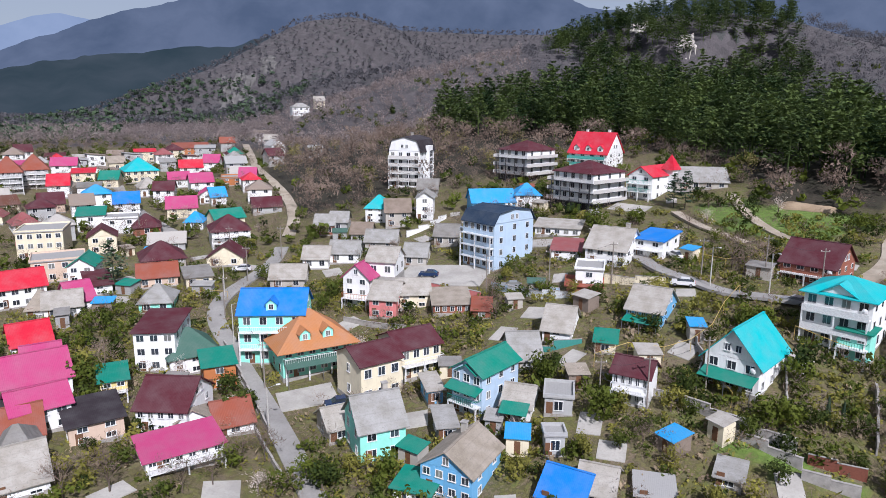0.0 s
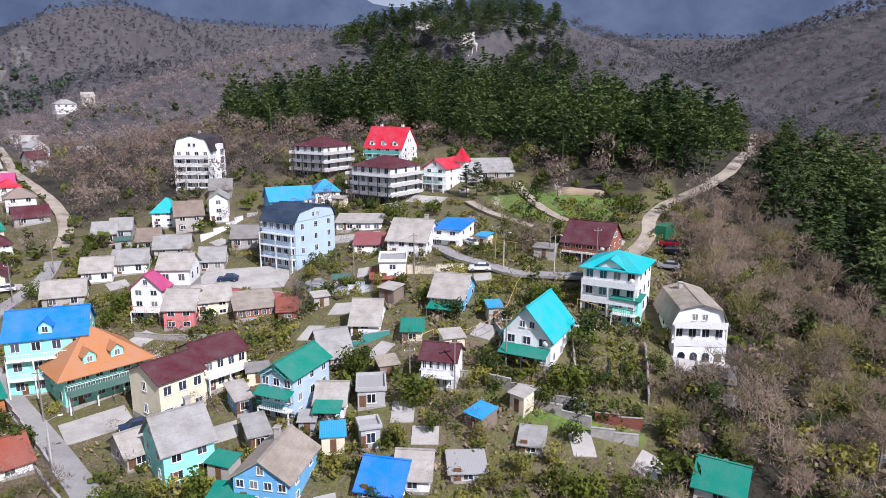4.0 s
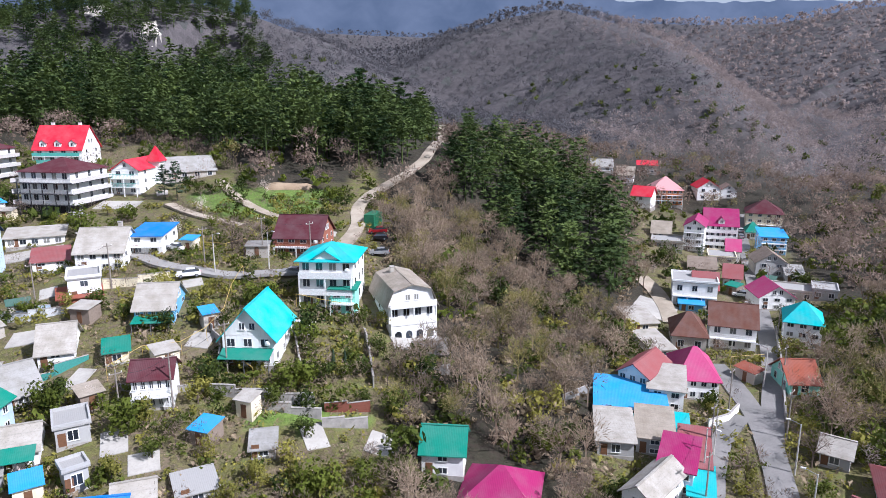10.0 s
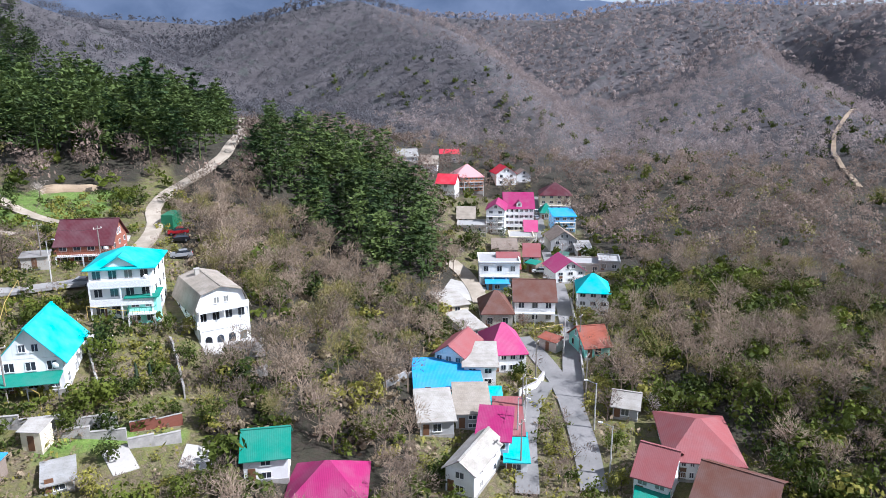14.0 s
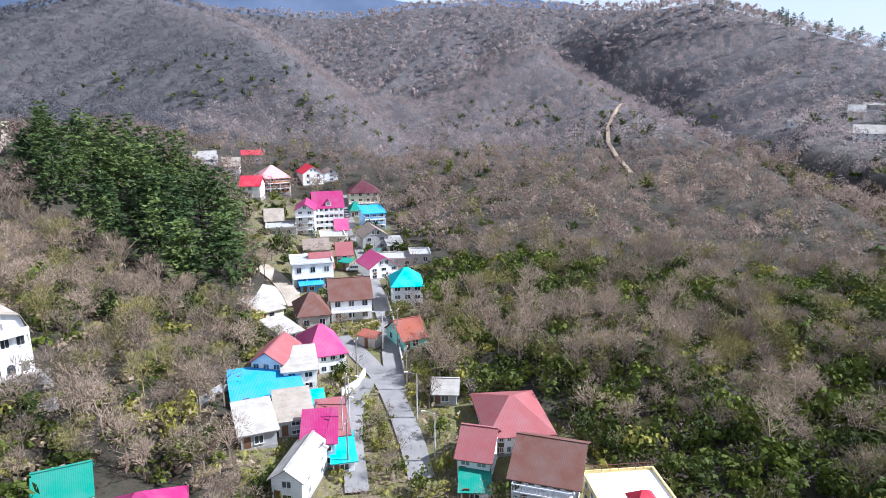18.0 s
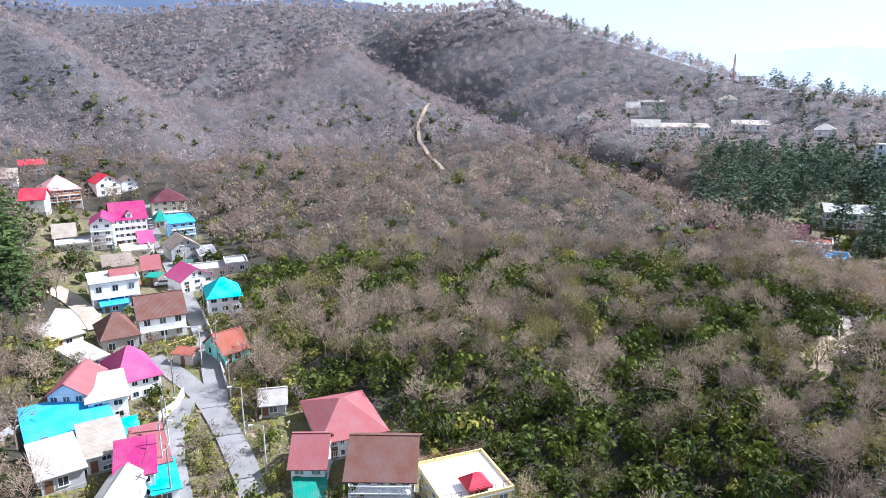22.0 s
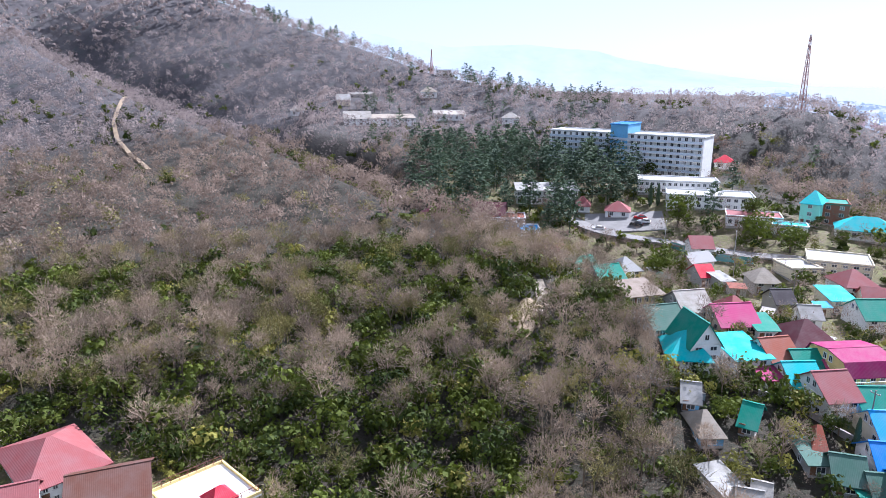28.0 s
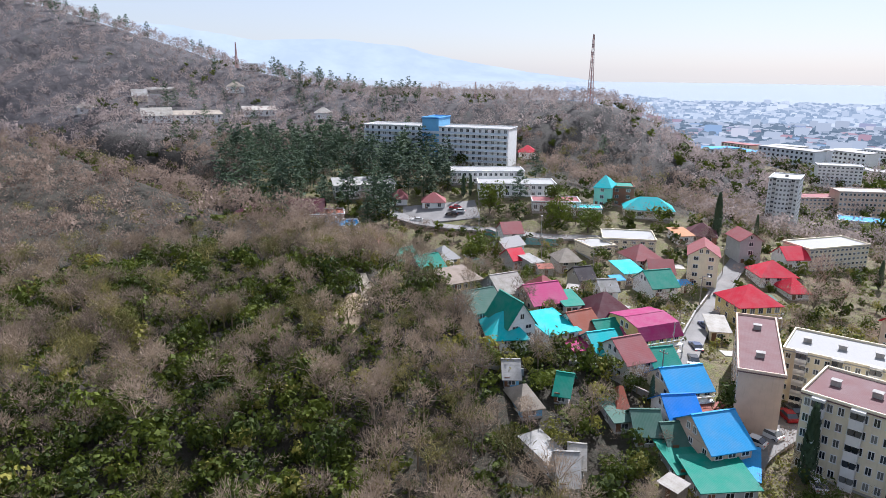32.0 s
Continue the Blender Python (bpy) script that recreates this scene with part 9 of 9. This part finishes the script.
TRUNK = trunk_mesh(2.2)
CROWNS = {
    "evergreen": ([shared_mesh("crown", leafy_template(rng, 520, 0.17, 10), LEAF) for _ in range(4)], "rounded dark evergreen garden tree"),
    "spring": ([shared_mesh("crown", leafy_template(rng, 420, 0.16, 8), OLIVE) for _ in range(4)], "yellow-green garden tree coming into leaf"),
    "bare": ([shared_mesh("crown", bare_template(rng, 420)[12:], BARE) for _ in range(4)], "leafless spreading garden tree"),
    "cedar": ([shared_mesh("crown", pine_template(rng, 9), CEDAR) for _ in range(2)], "tall dark cedar with layered branches"),
    "cypress": ([shared_mesh("crown", column_template(rng), CEDAR) for _ in range(2)], "slender dark columnar cypress"),
    "blossom": ([shared_mesh("crown", np.concatenate([bare_template(rng, 150, 0.7), leafy_template(rng, 150, 0.10, 6)]), BLOSSOM) for _ in range(2)], "pale blossoming fruit tree"),
}


def garden_tree(x, y, sort, size, slim=1.0):
    meshes, label = CROWNS[sort]
    tree = tagged(new("tree"), label, "tree", "garden trees")
    tree.location, tree.rotation_euler, tree.scale = (x, y, land_at(x, y)), (0, 0, rng.uniform(0, 6.28)), (size * slim, size * slim, size)
    part("trunk", TRUNK, None, tree)
    part("crown", meshes[rng.integers(len(meshes))], None, tree)
    return tree


for az, hd, poly, count in (((38, -40), (70, 200), VILLAGE_A, 70), ((-56, -95), (75, 200), VILLAGE_B, 20), ((-118, -165), (95, 240), VILLAGE_C, 62)):
    p = scatter(rng, az, hd, 6.5)
    p = clear(p[inside(p[:, 0], p[:, 1], poly)], 0.6)
    rng.shuffle(p)
    for x, y in p[:count]:
        sort = ("evergreen", "evergreen", "spring", "spring", "bare", "bare", "blossom")[rng.integers(7)]
        garden_tree(float(x), float(y), sort, float(rng.uniform(0.55, 1.1)))

# single trees that stand out
garden_tree(-70.0, 139.9, 'cedar', 0.82)
garden_tree(-53.8, 96.5, 'evergreen', 1.55)
garden_tree(-53.3, 100.8, 'bare', 1.08)
garden_tree(-57.3, 101.1, 'spring', 1.35)
garden_tree(-30.1, 94.6, 'evergreen', 1.43)
garden_tree(-33.8, 99.9, 'evergreen', 1.13)
garden_tree(-23.6, 82.6, 'bare', 0.87)
garden_tree(-26.4, 82.2, 'bare', 0.87)
garden_tree(-28.4, 76.2, 'bare', 0.83)
garden_tree(-31.3, 73.9, 'bare', 0.75)
garden_tree(-17.2, 78.8, 'evergreen', 1.02)
garden_tree(-14.8, 76.2, 'evergreen', 1.19)
garden_tree(-11.8, 80.1, 'spring', 0.82)
garden_tree(-45.9, 73.2, 'spring', 0.95)
garden_tree(-39.0, 71.9, 'bare', 0.96)
garden_tree(-61.1, 125.1, 'evergreen', 0.95)
garden_tree(-22.7, 138.7, 'evergreen', 0.96)
garden_tree(58.7, 163.3, 'cedar', 0.72)
garden_tree(56.8, 165.9, 'cedar', 0.65)
garden_tree(36.1, 156.6, 'evergreen', 1.71)
garden_tree(49.1, 101.3, 'evergreen', 1.41)
garden_tree(15.4, 94.9, 'evergreen', 1.25)
garden_tree(51.6, 90.0, 'evergreen', 1.45)
garden_tree(28.3, 186.7, 'evergreen', 1.66)
garden_tree(9.5, 125.4, 'bare', 0.87)
garden_tree(18.9, 124.7, 'evergreen', 0.86)
garden_tree(48.7, 102.5, 'evergreen', 1.01)
garden_tree(49.8, 88.7, 'evergreen', 1.19)
garden_tree(42.1, 81.2, 'evergreen', 1.31)
garden_tree(44.9, 80.4, 'evergreen', 1.21)
garden_tree(47.9, 80.3, 'evergreen', 0.89)
garden_tree(50.3, 82.0, 'cypress', 0.37)
garden_tree(52.1, 81.6, 'cypress', 0.32)
garden_tree(15.9, 95.4, 'evergreen', 1.26)
garden_tree(31.0, 85.2, 'spring', 1.08)
garden_tree(21.1, 84.9, 'evergreen', 1.48)
garden_tree(23.9, 86.7, 'evergreen', 0.75)
garden_tree(22.7, 79.1, 'evergreen', 0.81)
garden_tree(36.7, 63.3, 'evergreen', 1.32)
garden_tree(39.7, 72.5, 'evergreen', 0.82)
garden_tree(30.8, 68.1, 'spring', 1.05)
garden_tree(26.8, 67.5, 'spring', 0.84)
garden_tree(19.8, 93.3, 'blossom', 0.72)
garden_tree(9.6, 117.9, 'bare', 0.92)
garden_tree(55.0, 125.5, 'bare', 1.24)
garden_tree(59.5, 123.4, 'bare', 1.14)
garden_tree(56.0, 122.3, 'bare', 0.92)
garden_tree(41.0, 99.4, 'evergreen', 0.74)
garden_tree(19.3, 125.1, 'evergreen', 0.72)
garden_tree(6.7, 80.4, 'spring', 0.60)
garden_tree(9.5, 76.7, 'spring', 0.78)
garden_tree(63.7, 88.0, 'spring', 1.01)
garden_tree(55.6, 75.7, 'bare', 0.76)
garden_tree(52.4, 69.8, 'evergreen', 1.17)
garden_tree(43.7, 63.5, 'bare', 0.80)
garden_tree(25.6, 79.3, 'bare', 0.62)
garden_tree(27.9, 75.0, 'spring', 0.90)
garden_tree(35.6, 69.2, 'spring', 0.98)
garden_tree(17.8, 78.5, 'spring', 0.90)
garden_tree(83.6, 34.2, 'bare', 1.07)
garden_tree(83.7, 33.7, 'spring', 0.95)
garden_tree(129.8, 48.3, 'spring', 1.28)
garden_tree(166.3, 95.3, 'evergreen', 1.72)
garden_tree(181.9, 94.0, 'cedar', 0.37)
garden_tree(197.4, 86.3, 'spring', 1.20)
garden_tree(79.4, 29.8, 'bare', 0.88)
garden_tree(87.3, 26.2, 'evergreen', 0.91)
garden_tree(97.0, 46.2, 'spring', 0.52)
garden_tree(62.3, 44.6, 'bare', 0.95)
garden_tree(66.3, 53.5, 'evergreen', 1.28)
garden_tree(75.6, 60.2, 'spring', 1.17)
garden_tree(79.5, 22.9, 'spring', 0.96)
garden_tree(65.9, 43.0, 'evergreen', 0.82)
garden_tree(104.4, 34.6, 'bare', 0.98)
garden_tree(94.6, 30.1, 'bare', 0.99)
garden_tree(116.4, 41.2, 'bare', 0.79)
garden_tree(107.5, -191.2, 'cypress', 1.60)
garden_tree(107.8, -216.4, 'cypress', 0.81)
garden_tree(33.9, -90.8, 'cypress', 1.31)
garden_tree(58.3, -89.5, 'cypress', 0.56)
garden_tree(63.4, -197.1, 'cypress', 0.87)
garden_tree(48.6, -97.4, 'evergreen', 1.85)
garden_tree(170.2, -154.5, 'evergreen', 2.97)
garden_tree(166.0, -164.4, 'cedar', 1.01)
garden_tree(144.7, -161.4, 'evergreen', 2.66)
garden_tree(134.0, -162.9, 'evergreen', 2.36)
garden_tree(159.5, -174.7, 'evergreen', 2.10)
garden_tree(184.9, -191.3, 'cedar', 0.95)
garden_tree(203.8, -254.7, 'cedar', 0.79)
garden_tree(189.4, -158.3, 'cypress', 0.92)
garden_tree(188.3, -160.8, 'cypress', 0.87)
garden_tree(140.4, -126.0, 'evergreen', 2.56)
garden_tree(139.8, -121.0, 'evergreen', 2.10)
garden_tree(291.9, -333.8, 'cedar', 0.81)
garden_tree(61.7, -88.9, 'evergreen', 1.05)
garden_tree(61.3, -84.0, 'evergreen', 1.02)
garden_tree(70.6, -76.4, 'evergreen', 1.14)
garden_tree(76.6, -74.4, 'spring', 1.16)
garden_tree(80.1, -73.7, 'evergreen', 1.17)
garden_tree(62.8, -81.6, 'spring', 1.13)
garden_tree(50.1, -81.8, 'bare', 0.65)
garden_tree(63.6, -67.0, 'bare', 0.95)
garden_tree(48.8, -73.4, 'spring', 1.13)
garden_tree(50.0, -69.9, 'evergreen', 1.12)
garden_tree(59.0, -69.4, 'spring', 1.04)
garden_tree(64.1, -160.3, 'bare', 1.60)
garden_tree(69.6, -178.5, 'bare', 1.76)
garden_tree(60.4, -166.5, 'bare', 1.64)
garden_tree(61.6, -139.0, 'bare', 0.95)
garden_tree(96.3, -188.1, 'bare', 1.16)
garden_tree(101.5, -187.7, 'bare', 1.10)
garden_tree(104.6, -180.6, 'bare', 1.08)
